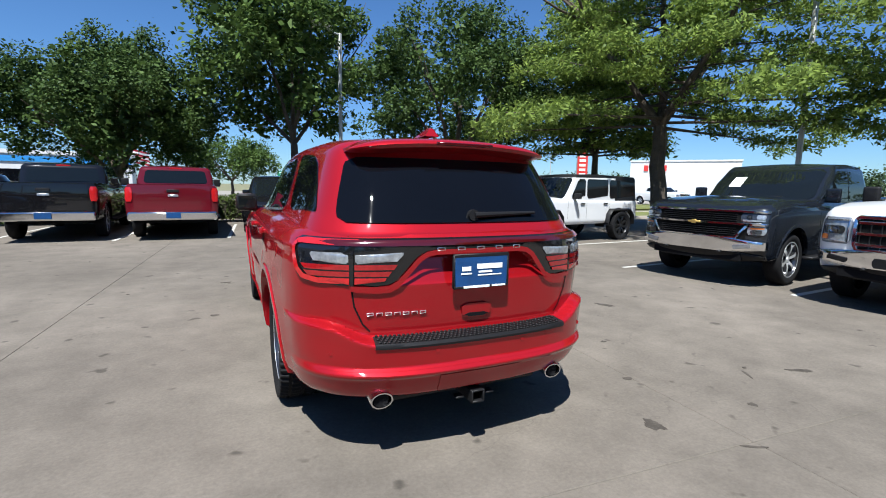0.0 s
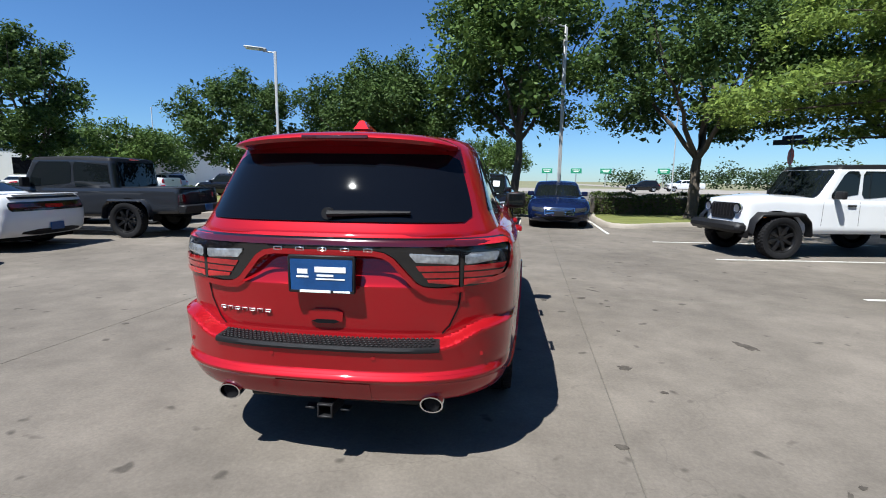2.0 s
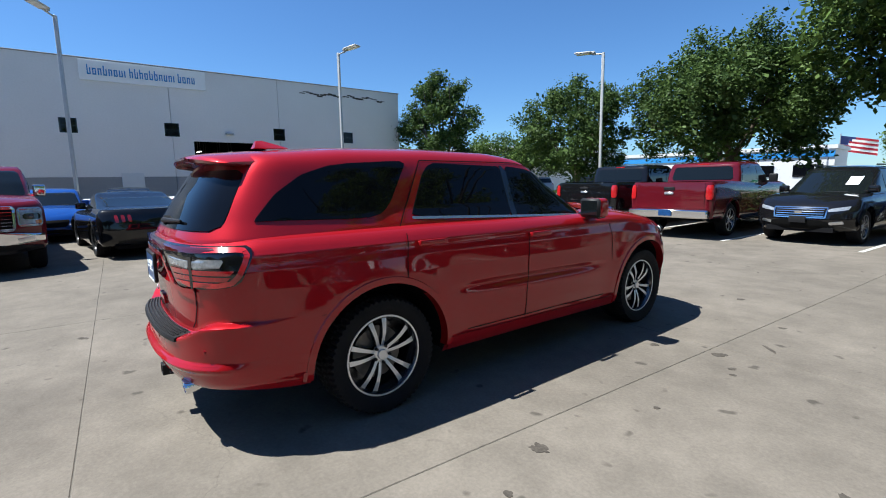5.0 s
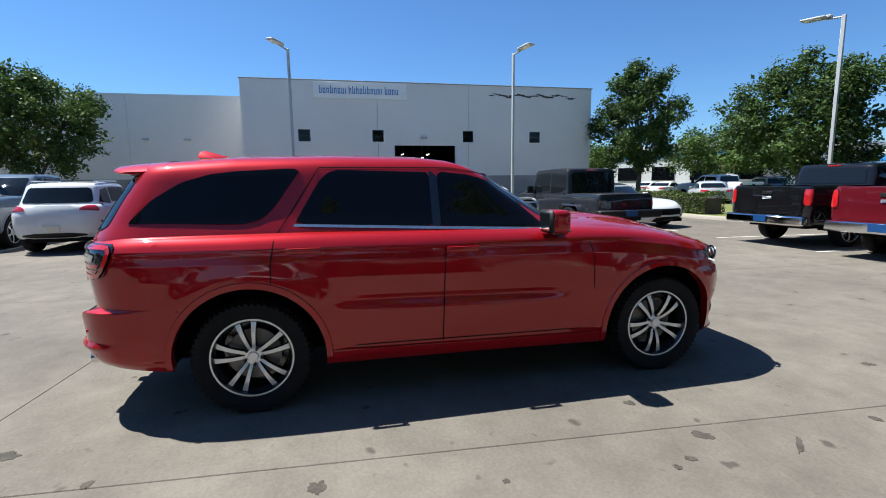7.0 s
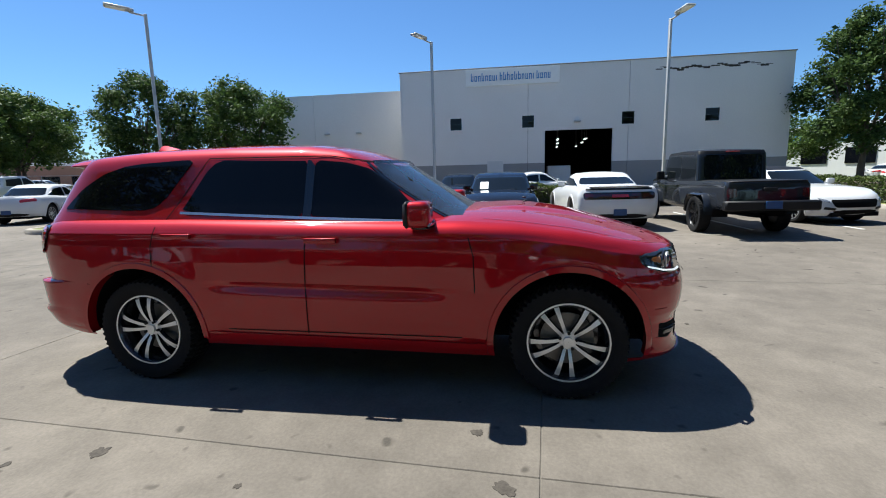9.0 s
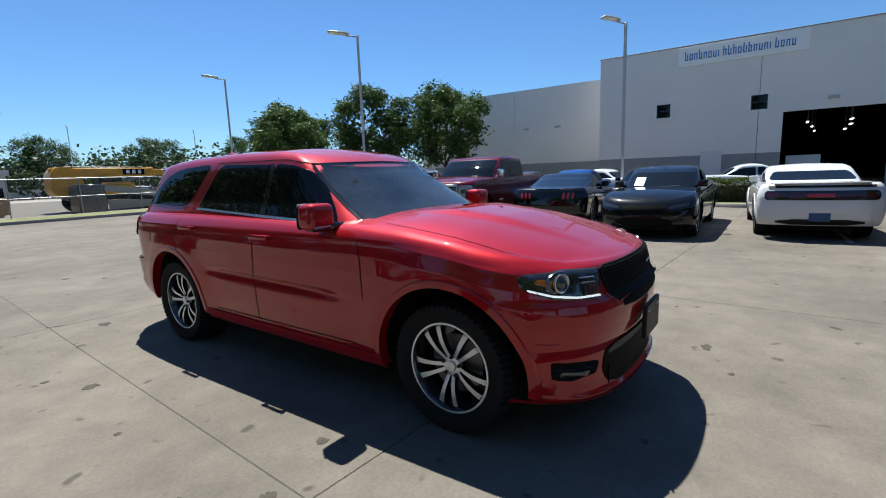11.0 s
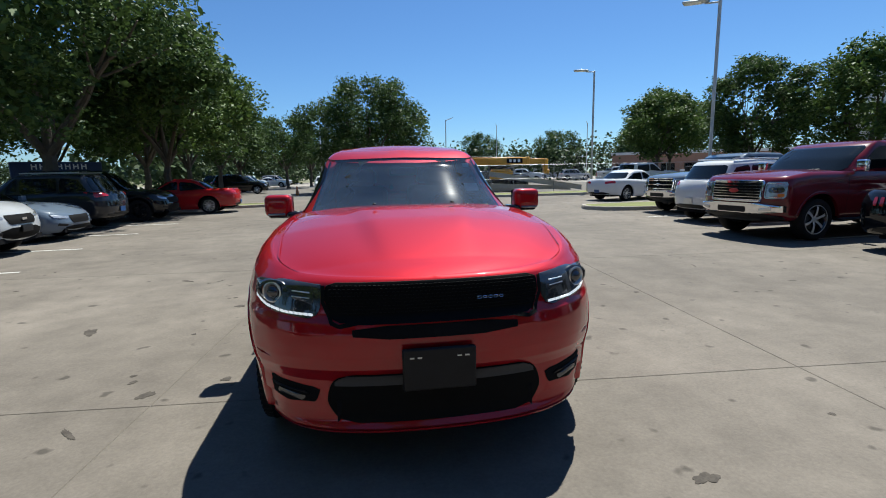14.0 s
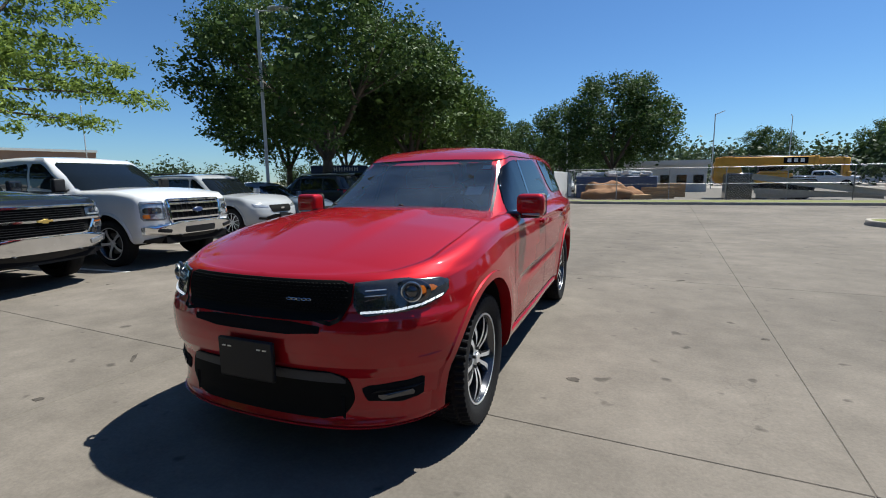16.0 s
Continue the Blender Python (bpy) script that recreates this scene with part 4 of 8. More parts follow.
        if pick:
            zc = clear + 0.24
            part("bumper", end_panel(lo, [(-hw + 0.06, zc - 0.1), (hw - 0.06, zc - 0.1), (hw - 0.05, zc + 0.1), (-hw + 0.05, zc + 0.1)], True, 0.09, 20, 6, 0.1), CHROME, e, "chrome front bumper")
            part("air_dam", end_panel(lo, [(-hw + 0.1, clear - 0.02), (hw - 0.1, clear - 0.02), (hw - 0.08, zc - 0.1), (-hw + 0.08, zc - 0.1)], True, 0.05, 14, 4, 0.05), PLASTIC, e)
        else:
            part("air_intake", end_panel(lo, [(-hw * 0.55, clear + 0.07), (hw * 0.55, clear + 0.07), (hw * 0.6, hood - 0.33), (-hw * 0.6, hood - 0.33)], True, 0.008, 12, 5), MESHBLACK, e)
    if o.get("plate_f"):
        part("number_plate", end_panel(lo, [(-0.15, clear + 0.2), (0.15, clear + 0.2), (0.15, clear + 0.34), (-0.15, clear + 0.34)], True, 0.05, 3, 3, 0.03, 0), PLASTIC, e)

    # tail
    tm = o.get("tail", REDLENS)
    tz = tail - 0.17
    if kind == "coupe":
        q = o.get("tailq", [(-0.76, tz - 0.05), (0.76, tz - 0.05), (0.76, tz + 0.08), (-0.76, tz + 0.08)])
        if o.get("tri"):
            for s in (1, -1):
                for i in range(3):
                    x = s * (0.42 + 0.11 * i)
                    part("tail_light", end_panel(lo, [(x - 0.03, tz - 0.09), (x + 0.03, tz - 0.09), (x + 0.012 * s + 0.03, tz + 0.06), (x + 0.012 * s - 0.03, tz + 0.06)], False, 0.012, 4, 5, smooth=0.01), REDLENS, e)
        else:
            part("tail_surround", end_panel(lo, [(-0.84, tz - 0.13), (0.84, tz - 0.13), (0.84, tz + 0.04), (-0.84, tz + 0.04)], False, 0.008, 20, 5, smooth=0.04), GLOSSBLACK, e)
            for s in (1, -1):
                for x0, x1 in ((0.21, 0.5), (0.515, 0.81)):
                    q = [(x0, tz - 0.10), (x1, tz - 0.10), (x1, tz + 0.01), (x0, tz + 0.01)]
                    part("tail_light", end_panel(lo, q if s > 0 else flip(q)[::-1], False, 0.014, 10, 5, smooth=0.01), DARKRED, e)
            part("reverse_lamp", end_panel(lo, [(-0.2, tz - 0.08), (0.2, tz - 0.08), (0.2, tz - 0.01), (-0.2, tz - 0.01)], False, 0.016, 10, 4, smooth=0.01), REDLENS, e, "pale red centre lamp")
            part("spoiler_gap", end_panel(lo, [(-0.78, tail - 0.075), (0.78, tail - 0.075), (0.78, tail - 0.035), (-0.78, tail - 0.035)], False, 0.01, 20, 3, smooth=0), PLASTIC, e)
            part("rear_spoiler", boxes(((0, B + 0.19, tail + 0.008), (1.4, 0.2, 0.026)), bevel=0.012), col, e)
    else:
        for s in (1, -1):
            if pick and not jeep:
                q = [(hw - 0.17, tail - 0.42), (hw - 0.02, tail - 0.42), (hw - 0.02, tail - 0.08), (hw - 0.17, tail - 0.08)]
            elif jeep:
                q = [(wl - 0.2, tail - 0.32), (wl - 0.03, tail - 0.32), (wl - 0.03, tail - 0.14), (wl - 0.2, tail - 0.14)]
            elif kind == "suv":
                q = [(hw - 0.42, tail - 0.12), (hw - 0.06, tail - 0.16), (hw - 0.08, tail + 0.02), (hw - 0.34, tail - 0.03)]
            else:
                q = [(hw - 0.5, tail - 0.22), (hw - 0.06, tail - 0.2), (hw - 0.1, tail - 0.07), (hw - 0.5, tail - 0.11)]
            part("tail_light", end_panel(lo, q if s > 0 else flip(q)[::-1], False, 0.014, 8, 6, smooth=0.03), tm, e)
    if pick:
        zc = clear + 0.2
        part("rear_bumper", boxes(((0, B - 0.07, zc), (Wd - 0.12, 0.2, 0.2)), bevel=0.03), o.get("rbump", CHROME), e)
        part("tailgate", end_panel(lo, [(-hw + 0.2, clear + 0.33), (hw - 0.2, clear + 0.33), (hw - 0.2, tail - 0.03), (-hw + 0.2, tail - 0.03)], False, 0.01, 10, 5, smooth=0), col, e)
        part("tailgate_handle", boxes(((0, B - 0.015, tail - 0.16), (0.26, 0.02, 0.07)), bevel=0.008), PLASTIC, e)
        part("cab_brake_light", boxes(((0, gh.y_at(0, H - 0.085, False) - 0.006, H - 0.085), (0.3, 0.02, 0.03)), bevel=0.005), REDLENS, e)
        if o.get("badge_r"):
            part("tailgate_emblem", boxes(((0, B - 0.02, tail - 0.27), (0.22, 0.02, 0.06)), bevel=0.015), o["badge_r"], e)
        if not jeep:
            for s in (1, -1):
                part("side_step", boxes(((s * (hw - 0.01), (ya + yb) / 2 + 0.15, clear + 0.0), (0.17, wb - 2 * AR - 0.2, 0.05)), bevel=0.015), PLASTIC, e)
        bf = clear + 0.35
        part("cargo_bed", boxes(((0, (bed0 + B) / 2, bf), (2 * inside, bed0 - B - 0.1, 0.04)), ((inside, (bed0 + B) / 2, (bf + tail) / 2 - 0.02), (0.03, bed0 - B - 0.1, tail - bf - 0.06)), ((-inside, (bed0 + B) / 2, (bf + tail) / 2 - 0.02), (0.03, bed0 - B - 0.1, tail - bf - 0.06)), ((0, bed0, (bf + tail) / 2 - 0.02), (2 * inside, 0.03, tail - bf - 0.06)), ((0, B + 0.08, (bf + tail) / 2 - 0.02), (2 * inside, 0.03, tail - bf - 0.06))), PLASTIC, e)
        if o.get("cover"):
            part("bed_cover", boxes(((0, (bed0 + B) / 2, tail + 0.0), (2 * inside + 0.06, bed0 - B - 0.08, 0.03)), bevel=0.008), PLASTIC, e)
    pz = clear + 0.26 if kind in ("sedan", "coupe") else clear + 0.32
    if pick:
        pz = clear + 0.22
    py = lo.y_at(0, pz, False) - (0.19 if pick else 0.02)
    part("dealer_plate", boxes(((0, py, pz), (0.31, 0.015, 0.15)), bevel=0.004), o.get("plate", PLATEBLUE), e)
    if kind not in ("pickup", "jeep", "gladiator"):
        part("rear_valance", end_panel(lo, [(-hw * 0.7, clear + 0.11), (hw * 0.7, clear + 0.11), (hw * 0.66, clear + 0.22), (-hw * 0.66, clear + 0.22)], False, 0.008, 12, 4), PLASTIC, e)
    if kind == "suv" and o.get("rails", True):
        for s in (1, -1):
            part("roof_rail", rod((s * (gt - 0.06), rr + 0.2, H + 0.005), (s * (gt - 0.06), rf - 0.25, H + 0.005), 0.018), o.get("rail", PLASTIC), e)
    if o.get("paper"):
        s = o["paper"]
        part("price_sheet", end_panel(gh, [(s * 0.42 - 0.11, H - 0.44), (s * 0.42 + 0.11, H - 0.44), (s * 0.42 + 0.11, H - 0.26), (s * 0.42 - 0.11, H - 0.26)], True, 0.024, 3, 3, 0.003, 0), PAPER, e)
    if o.get("wiper", True):
        part("wiper", rod((-0.45, gh.y_at(-0.45, zf0 + 0.03) + 0.02, zf0 + 0.03), (0.15, gh.y_at(0.15, zf0 + 0.02) + 0.02, zf0 + 0.02), 0.009, n=6), PLASTIC, e)
    return e, lo, gh

# ---- the red SUV ----
class Body(Shell):
    """The SUV's skin. side: (share of the height, half width); nose and tail: (z, y) down the middle of each end;
    ends: for each end (length, squareness, bow) of its corner; taper: (y, share of the width)."""

    def __init__(self, zb, zs, side, nose, tail, ends, taper):
        self.zb, self.zs, self.side = (np.array(q, float) for q in (zb, zs, side))
        self.mid, self.ends, self.taper = (np.array(nose, float), np.array(tail, float)), ends, np.array(taper, float)

    def thin(self, y):
        return np.interp(y, self.taper[:, 0], self.taper[:, 1])

    def width(self, f):
        return float(np.interp(f, self.side[:, 0], self.side[:, 1]))

    def lift(self, end, x, z):
        """How far the end's outline climbs towards the corner: the bumper's shelf sweeps up there."""
        if end == 0:
            return 0.0
        t = min(max((abs(x) - 0.56) / 0.28, 0), 1)
        return 0.085 * t * t * (3 - 2 * t) * math.exp(-((z - 0.72) / 0.12) ** 2)

    def tip(self, end, x, z):
        m = self.mid[end]
        return float(np.interp(z - self.lift(end, x, z), m[:, 0], m[:, 1]))

    def end_y(self, end, x, z, f):
        L, n, bow = self.ends[end]
        s = 1 if end == 0 else -1
        w = self.width(f)
        k = min(abs(x) / w, 0.9999)
        return self.tip(end, x, z) - s * (L * (1 - (1 - k ** n) ** (1 / n)) + bow * k * k)

    def half(self, f, ne, nc, ns):
        w, rows = self.width(f), []
        for end in (0, 1):
            L, n, bow = self.ends[end]
            q = 0.5 ** (1 / n)
            ks = list(np.linspace(0, q, ne)) + [(1 - e ** n) ** (1 / n) for e in np.linspace(q, 0, nc + 1)[1:]]
            y0 = 2.4 if end == 0 else -2.45
            row = []
            for k in ks:
                y = y0
                for _ in range(2):
                    y = self.end_y(end, w * k, float(self.z(y, f)), f)
                row.append((w * k, y))
            rows.append(row)
        a, b = rows
        mid = [(w, y) for y in np.linspace(a[-1][1], b[-1][1], ns + 2)[1:-1]]
        return [(x * float(self.thin(y)), y, float(self.z(y, f))) for x, y in a + mid + b[::-1]]

    def x_at(self, y, z):
        f = min(max(float(self.share(y, z)), 0), 1)
        w = self.width(f)
        end = 0 if y > 0 else 1
        s = 1 if end == 0 else -1
        lo, hi = 0.0, w * 0.9999
        if (self.end_y(end, hi, z, f) - y) * s >= 0:
            return float(w * self.thin(y))
        for _ in range(30):
            m = (lo + hi) / 2
            if (self.end_y(end, m, z, f) - y) * s > 0:
                lo = m
            else:
                hi = m
        return float(lo * self.thin(y))

    def y_at(self, x, z, front=True):
        end = 0 if front else 1
        y = 2.4 if front else -2.45
        for _ in range(3):
            f = min(max(float(self.share(y, z)), 0), 1)
            y = self.end_y(end, abs(x) / float(self.thin(y)), z, f)
        return float(y)


def build_suv():
    e = thing("sport_utility_vehicle", Matrix(), "glossy red metallic SUV with black grille alone on the lot", "car")
    RY, FY, HZ, R, AR = -1.400, 1.630, 0.379, 0.379, 0.482
    zb = [(-2.6, 0.345), (-2.3, 0.362), (-1.95, 0.322), (-0.85, 0.288), (1.1, 0.278), (2.1, 0.262), (2.5, 0.235)]
    zs = [(-2.6, 1.165), (-2.1, 1.19), (-1.0, 1.19), (0.5, 1.165), (0.95, 1.165), (1.3, 1.145), (1.65, 1.10), (2.0, 1.03), (2.2, 0.99), (2.5, 0.965)]
    side = [(0.0, 0.885), (0.05, 0.912), (0.12, 0.928), (0.25, 0.942), (0.5, 0.955), (0.68, 0.957), (0.80, 0.953), (0.90, 0.936), (0.95, 0.914), (0.98, 0.882), (1.0, 0.842)]
    nose = [(0.235, 2.40), (0.245, 2.46), (0.258, 2.492), (0.275, 2.496), (0.30, 2.478), (0.34, 2.466), (0.50, 2.462), (0.535, 2.478), (0.56, 2.492), (0.62, 2.503), (0.68, 2.507),
            (0.735, 2.503), (0.785, 2.488), (0.80, 2.472), (0.815, 2.46), (0.90, 2.442), (0.95, 2.43), (0.965, 2.418), (0.98, 2.39)]
    tail = [(0.345, -2.475), (0.37, -2.515), (0.42, -2.54), (0.468, -2.56), (0.486, -2.578), (0.498, -2.580), (0.512, -2.566), (0.528, -2.548), (0.60, -2.556), (0.636, -2.562), (0.648, -2.558),
            (0.656, -2.535), (0.662, -2.49), (0.668, -2.470), (0.69, -2.466), (0.80, -2.476), (0.93, -2.488), (1.05, -2.495), (1.12, -2.497), (1.145, -2.49), (1.165, -2.462)]
    lo = Body(zb, zs, side, [(z, y - 0.03) for z, y in nose], tail, ((0.88, 4.2, 0.12), (0.54, 3.4, 0.06)), [(-2.6, 0.955), (-2.1, 0.962), (-1.75, 0.985), (-1.4, 1.0), (1.7, 1.0), (2.1, 0.985), (2.5, 0.97)])

    def shape(p):
        x, y, z = p
        if abs(x) > 0.7 and -2.2 < y < 2.2:
            s = 1 if x > 0 else -1
            d = 0.0
            # scallop in the doors, with a crisp upper edge
            if -0.95 < y < 0.95:
                k = max(0.0, 1 - (abs(y - 0.02) / 0.9) ** 4)
                mid = 0.725 - 0.02 * y
                u = (z - mid) / 0.055
                if -1.6 < u < 0.6:
                    d -= 0.026 * k * (math.exp(-u * u * 1.5) if u < 0 else 1 - u / 0.6)
            # muscular haunches above the wheels
            for yw in (RY, FY):
                r = math.hypot(y - yw, z - HZ)
                if 0.44 < r < 0.85 and z > 0.4:
                    d += 0.016 * math.exp(-((r - 0.52) / 0.12) ** 2)
            # shoulder crease
            d += 0.006 * math.exp(-((z - 1.10) / 0.03) ** 2)
            x += s * d
        if y < -2.3 and 0.9 < z < 1.1:
            # hollow below the lamp lip, round the plate
            a = abs(x)
            top = 1.082 if a < 0.29 else 1.082 - (a - 0.29) * 0.95
            low = 0.925
            if low < z < top + 0.02 and a < 0.46:
                k = min(1, max(0, (top + 0.012 - z) / 0.016)) * max(0, (z - low) / max(0.02, 1.082 - low)) ** 0.8
                y += 0.055 * k
        if z > 1.0 and y > 1.0 and abs(x) < 0.8:
            # raised middle of the bonnet
            k = min(1, (y - 1.0) / 0.3) * max(0, 1 - max(0, y - 1.75) / 0.5)
            a = abs(x) - 0.24 - 0.17 * (2.2 - y)
            z += 0.020 * k / (1 + math.exp(a / 0.020))
        return (x, y, z)

    crown = lambda y: float(np.interp(y, [-2.6, 0.6, 1.0, 1.4, 1.85, 2.2, 2.4], [0.02, 0.03, 0.06, 0.07, 0.06, 0.045, 0.03]))
    fs = sorted(set(np.round(np.concatenate([np.linspace(0, 1, 41), [0.97, 0.985], np.linspace(0.0, 0.1, 9), np.linspace(0.14, 0.24, 13), np.linspace(0.34, 0.54, 31), np.linspace(0.68, 0.92, 31)]), 4)))
    drop = lambda p: p[2] > 1.1 and p[1] < 0.92 and p[1] > -2.0 and abs(p[0]) < 0.68
    vs, fc = lo.skin(fs, 44, 18, 60, cap=crown, capn=72, shift=shape, drop=drop, soft=0.1, power=3.2)
    vs, fc = cut_arches(vs, fc, [(RY, HZ), (FY, HZ)], AR)
    piece("body", mesh_from("body", vs, fc, HERO_RED, angle=35), e)

    # cabin
    zb2 = [(-2.6, 1.10), (-1.0, 1.13), (0.5, 1.11), (1.3, 1.10)]
    zs2 = [(-2.45, 1.615), (-2.2, 1.645), (-1.5, 1.69), (-0.8, 1.70), (-0.2, 1.69), (0.15, 1.655), (0.4, 1.60), (1.2, 1.55)]
    gp = [(0, 0.838, 1.135, -2.42), (0.10, 0.832, 1.056, -2.466), (0.15, 0.818, 1.015, -2.454), (0.3, 0.778, 0.889, -2.408), (0.5, 0.738, 0.729, -2.345), (0.65, 0.708, 0.608, -2.290), (0.8, 0.677, 0.486, -2.232), (0.9, 0.648, 0.392, -2.195), (0.96, 0.605, 0.28, -2.175), (1.0, 0.535, 0.16, -2.16)]
    gh = Shell(zb2, zs2, gp, (-0.05, -1.75), (8.5, 4.4), (0.16, 0.07))
    xw0, xw1, wz0, wz1 = 0.72, 0.605, 1.155, 1.575
    wlim = lambda z: xw0 + (xw1 - xw0) * (z - wz0) / (wz1 - wz0)
    hole = lambda p: p[1] > 0.2 and wz0 + 0.02 < p[2] < wz1 - 0.025 and abs(p[0]) < wlim(p[2]) - 0.045
    gv, gf = gh.skin(np.linspace(0, 1, 26), 16, 10, 40, cap=lambda y: 0.04, capn=16, drop=hole, soft=0.25)
    piece("cabin", mesh_from("cabin", gv, gf, HERO_RED, angle=40), e)
    part("windshield", end_panel(gh, [(-xw0, wz0), (xw0, wz0), (xw1, wz1), (-xw1, wz1)], True, 0.016, 26, 14, 0.004, 0.05), CLEAR, e)
    part("windshield_trim", seam_end(gh, [(-xw1 + 0.03, wz1 - 0.008), (0, wz1 + 0.002), (xw1 - 0.03, wz1 - 0.008)], True, 0.022, 0.008, 12), GLOSSBLACK, e)
    for s in (1, -1):
        part("windshield_trim", seam_end(gh, [(s * (xw0 + 0.012), wz0 - 0.01), (s * (xw1 + 0.012), wz1 - 0.01)], True, 0.018, 0.008, 10), GLOSSBLACK, e)
    part("cowl", end_panel(gh, [(-0.76, 1.12), (0.76, 1.12), (0.74, 1.165), (-0.74, 1.165)], True, 0.02, 20, 4), PLASTIC, e)
    for x0, x1 in ((-0.62, -0.02), (0.1, 0.62)):
        wb_ = bmesh.new()
        tube(wb_, (x0, gh.y_at(x0, 1.195) + 0.03, 1.195), (x1, gh.y_at(x1, 1.175) + 0.03, 1.175), 0.009, n=8)
        tube(wb_, (x1, gh.y_at(x1, 1.175) + 0.03, 1.175), (x1 - 0.12, 1.2, 1.15), 0.012, n=8)
        part("wiper", wb_, PLASTIC, e)
    part("inspection_sticker", end_panel(gh, [(-0.60, 1.30), (-0.48, 1.30), (-0.48, 1.36), (-0.60, 1.36)], True, 0.003, 3, 3, 0.001, 0), PAPER, e)
    part("registration_sticker", end_panel(gh, [(-0.58, 1.50), (-0.52, 1.50), (-0.52, 1.53), (-0.58, 1.53)], True, 0.003, 3, 3, 0.001, 0), PAPER, e)

    # cabin fittings seen through the windshield
    part("dashboard", boxes(((0, 0.82, 1.04), (1.4, 0.5, 0.2)), ((0, 0.68, 1.12), (1.35, 0.22, 0.06)), bevel=0.04), SEAT, e)
    sw = to_bm(*lathe([(0.165, -0.015), (0.18, 0), (0.165, 0.015), (0.15, 0), (0.165, -0.015)], 24, "z"))
    sw.transform(pose(-0.37, 0.5, 1.14, 65, 0, 0))
    part("steering_wheel", sw, PLASTIC, e)
    for x in (-0.37, 0.37):
        for y in (0.05, -0.6):
            part("seat", boxes(((x, y, 0.75), (0.5, 0.5, 0.16)), ((x, y - 0.28, 1.05), (0.5, 0.14, 0.55)), bevel=0.05), SEAT, e)
            part("headrest", boxes(((x, y - 0.3, 1.42), (0.28, 0.1, 0.17)), bevel=0.04), SEAT, e)
    part("rear_view_mirror", boxes(((0, 0.42, 1.47), (0.24, 0.03, 0.07)), bevel=0.015), PLASTIC, e)
    part("cabin_floor", boxes(((0, -0.5, 0.6), (0.98, 2.9, 0.06))), SEAT, e)

    # side windows and their trim
    qwin = [(-2.11, 1.266), (-1.75, 1.258), (-1.40, 1.256), (-1.31, 1.278), (-1.23, 1.35), (-1.055, 1.603), (-1.08, 1.616), (-1.32, 1.612), (-1.60, 1.588), (-1.80, 1.528), (-1.97, 1.42), (-2.09, 1.295)]
    rwin = [(-1.10, 1.245), (-0.16, 1.20), (-0.16, 1.59), (-0.85, 1.605), (-0.93, 1.53), (-1.06, 1.31)]
    fwin = [(-0.10, 1.20), (0.70, 1.166), (0.66, 1.215), (0.46, 1.405), (0.28, 1.525), (0.10, 1.572), (-0.10, 1.588)]
    for s in (1, -1):
        for nm, q, sm in (("quarter_window", qwin, 0.03), ("rear_door_window", rwin, 0.045), ("front_door_window", fwin, 0.035)):
            part(nm, side_panel(gh, q, s, 0.006, 24, 22, smooth=sm), TINT, e)
        part("window_pillar", side_panel(gh, [(-0.16, 1.2), (-0.10, 1.2), (-0.10, 1.588), (-0.16, 1.59)], s, 0.008, 4, 10, smooth=0), GLOSSBLACK, e)
        part("window_trim", seam(gh, [(-1.10, 1.238), (-0.1, 1.193), (0.78, 1.158)], s, 0.018, 0.012, 12), TRIMCHROME, e, "bright strip below the door windows")
        for line in ([(-1.25, 0.83), (-1.245, 1.0), (-1.22, 1.15)], [(-0.12, 0.40), (-0.11, 0.8), (-0.09, 1.15)], [(1.02, 0.43), (1.04, 0.6), (1.03, 0.95), (0.98, 1.13)], [(-0.86, 0.42), (1.0, 0.405)], [(-0.9, 0.48), (-0.86, 0.42)]):
            part("door_seam", seam(lo, line, s, 0.007, 0.017 if line[0][0] < -1 else 0.003, 8), DARK, e)
        part("door_seam", seam(gh, [(-1.22, 1.17), (-1.10, 1.35), (-0.93, 1.62)], s, 0.007, 0.003, 8), DARK, e)
        part("door_seam", seam(gh, [(-0.93, 1.622), (0.0, 1.615), (0.35, 1.56), (0.85, 1.23)], s, 0.007, 0.003, 8), DARK, e)
        part("rocker_panel", side_panel(lo, [(-0.90, 0.285), (1.16, 0.275), (1.13, 0.385), (-0.88, 0.395)], s, 0.012, 24, 5, smooth=0), HERO_RED, e)
        for y, z in ((-1.04, 1.085), (0.02, 1.055)):
            hb = bmesh.new()
            x = lo.x_at(y, z)
            box(hb, (s * (x + 0.032), y, z), (0.026, 0.225, 0.036), 0.011, None, 2)
            box(hb, (s * (x + 0.008), y - 0.09, z), (0.03, 0.03, 0.026), 0.006)
            box(hb, (s * (x + 0.008), y + 0.09, z), (0.03, 0.03, 0.026), 0.006)
            part("door_handle", hb, HERO_RED, e)
            part("handle_recess", side_panel(lo, [(y - 0.075, z - 0.03), (y + 0.075, z - 0.03), (y + 0.075, z + 0.03), (y - 0.075, z + 0.03)], s, 0.002, 6, 5, smooth=2), surf_red_dark, e)
        for y in (RY, FY):
            part("arch_trim", arch_lip(lo, y, HZ, AR, s, 0.05, 0.024, 0.3 if y > 0 else 0.345, 40), HERO_RED, e)
            part("wheel_well", well(y, HZ, AR + 0.005, 0.93, s, 0.42, shell=lo), DARK, e)
        # mirror
        mb = bmesh.new()
        box(mb, (s * 0.99, 0.70, 1.225), (0.2, 0.15, 0.165), 0.05, None, 4)
        mir = part("mirror", mb, HERO_RED, e)
        part("mirror_bezel", boxes(((s * 0.99, 0.632, 1.225), (0.198, 0.04, 0.164)), bevel=0.018), PLASTIC, mir)
        part("mirror_glass", boxes(((s * 0.99, 0.612, 1.225), (0.155, 0.006, 0.12)), bevel=0.002), PANE, mir)
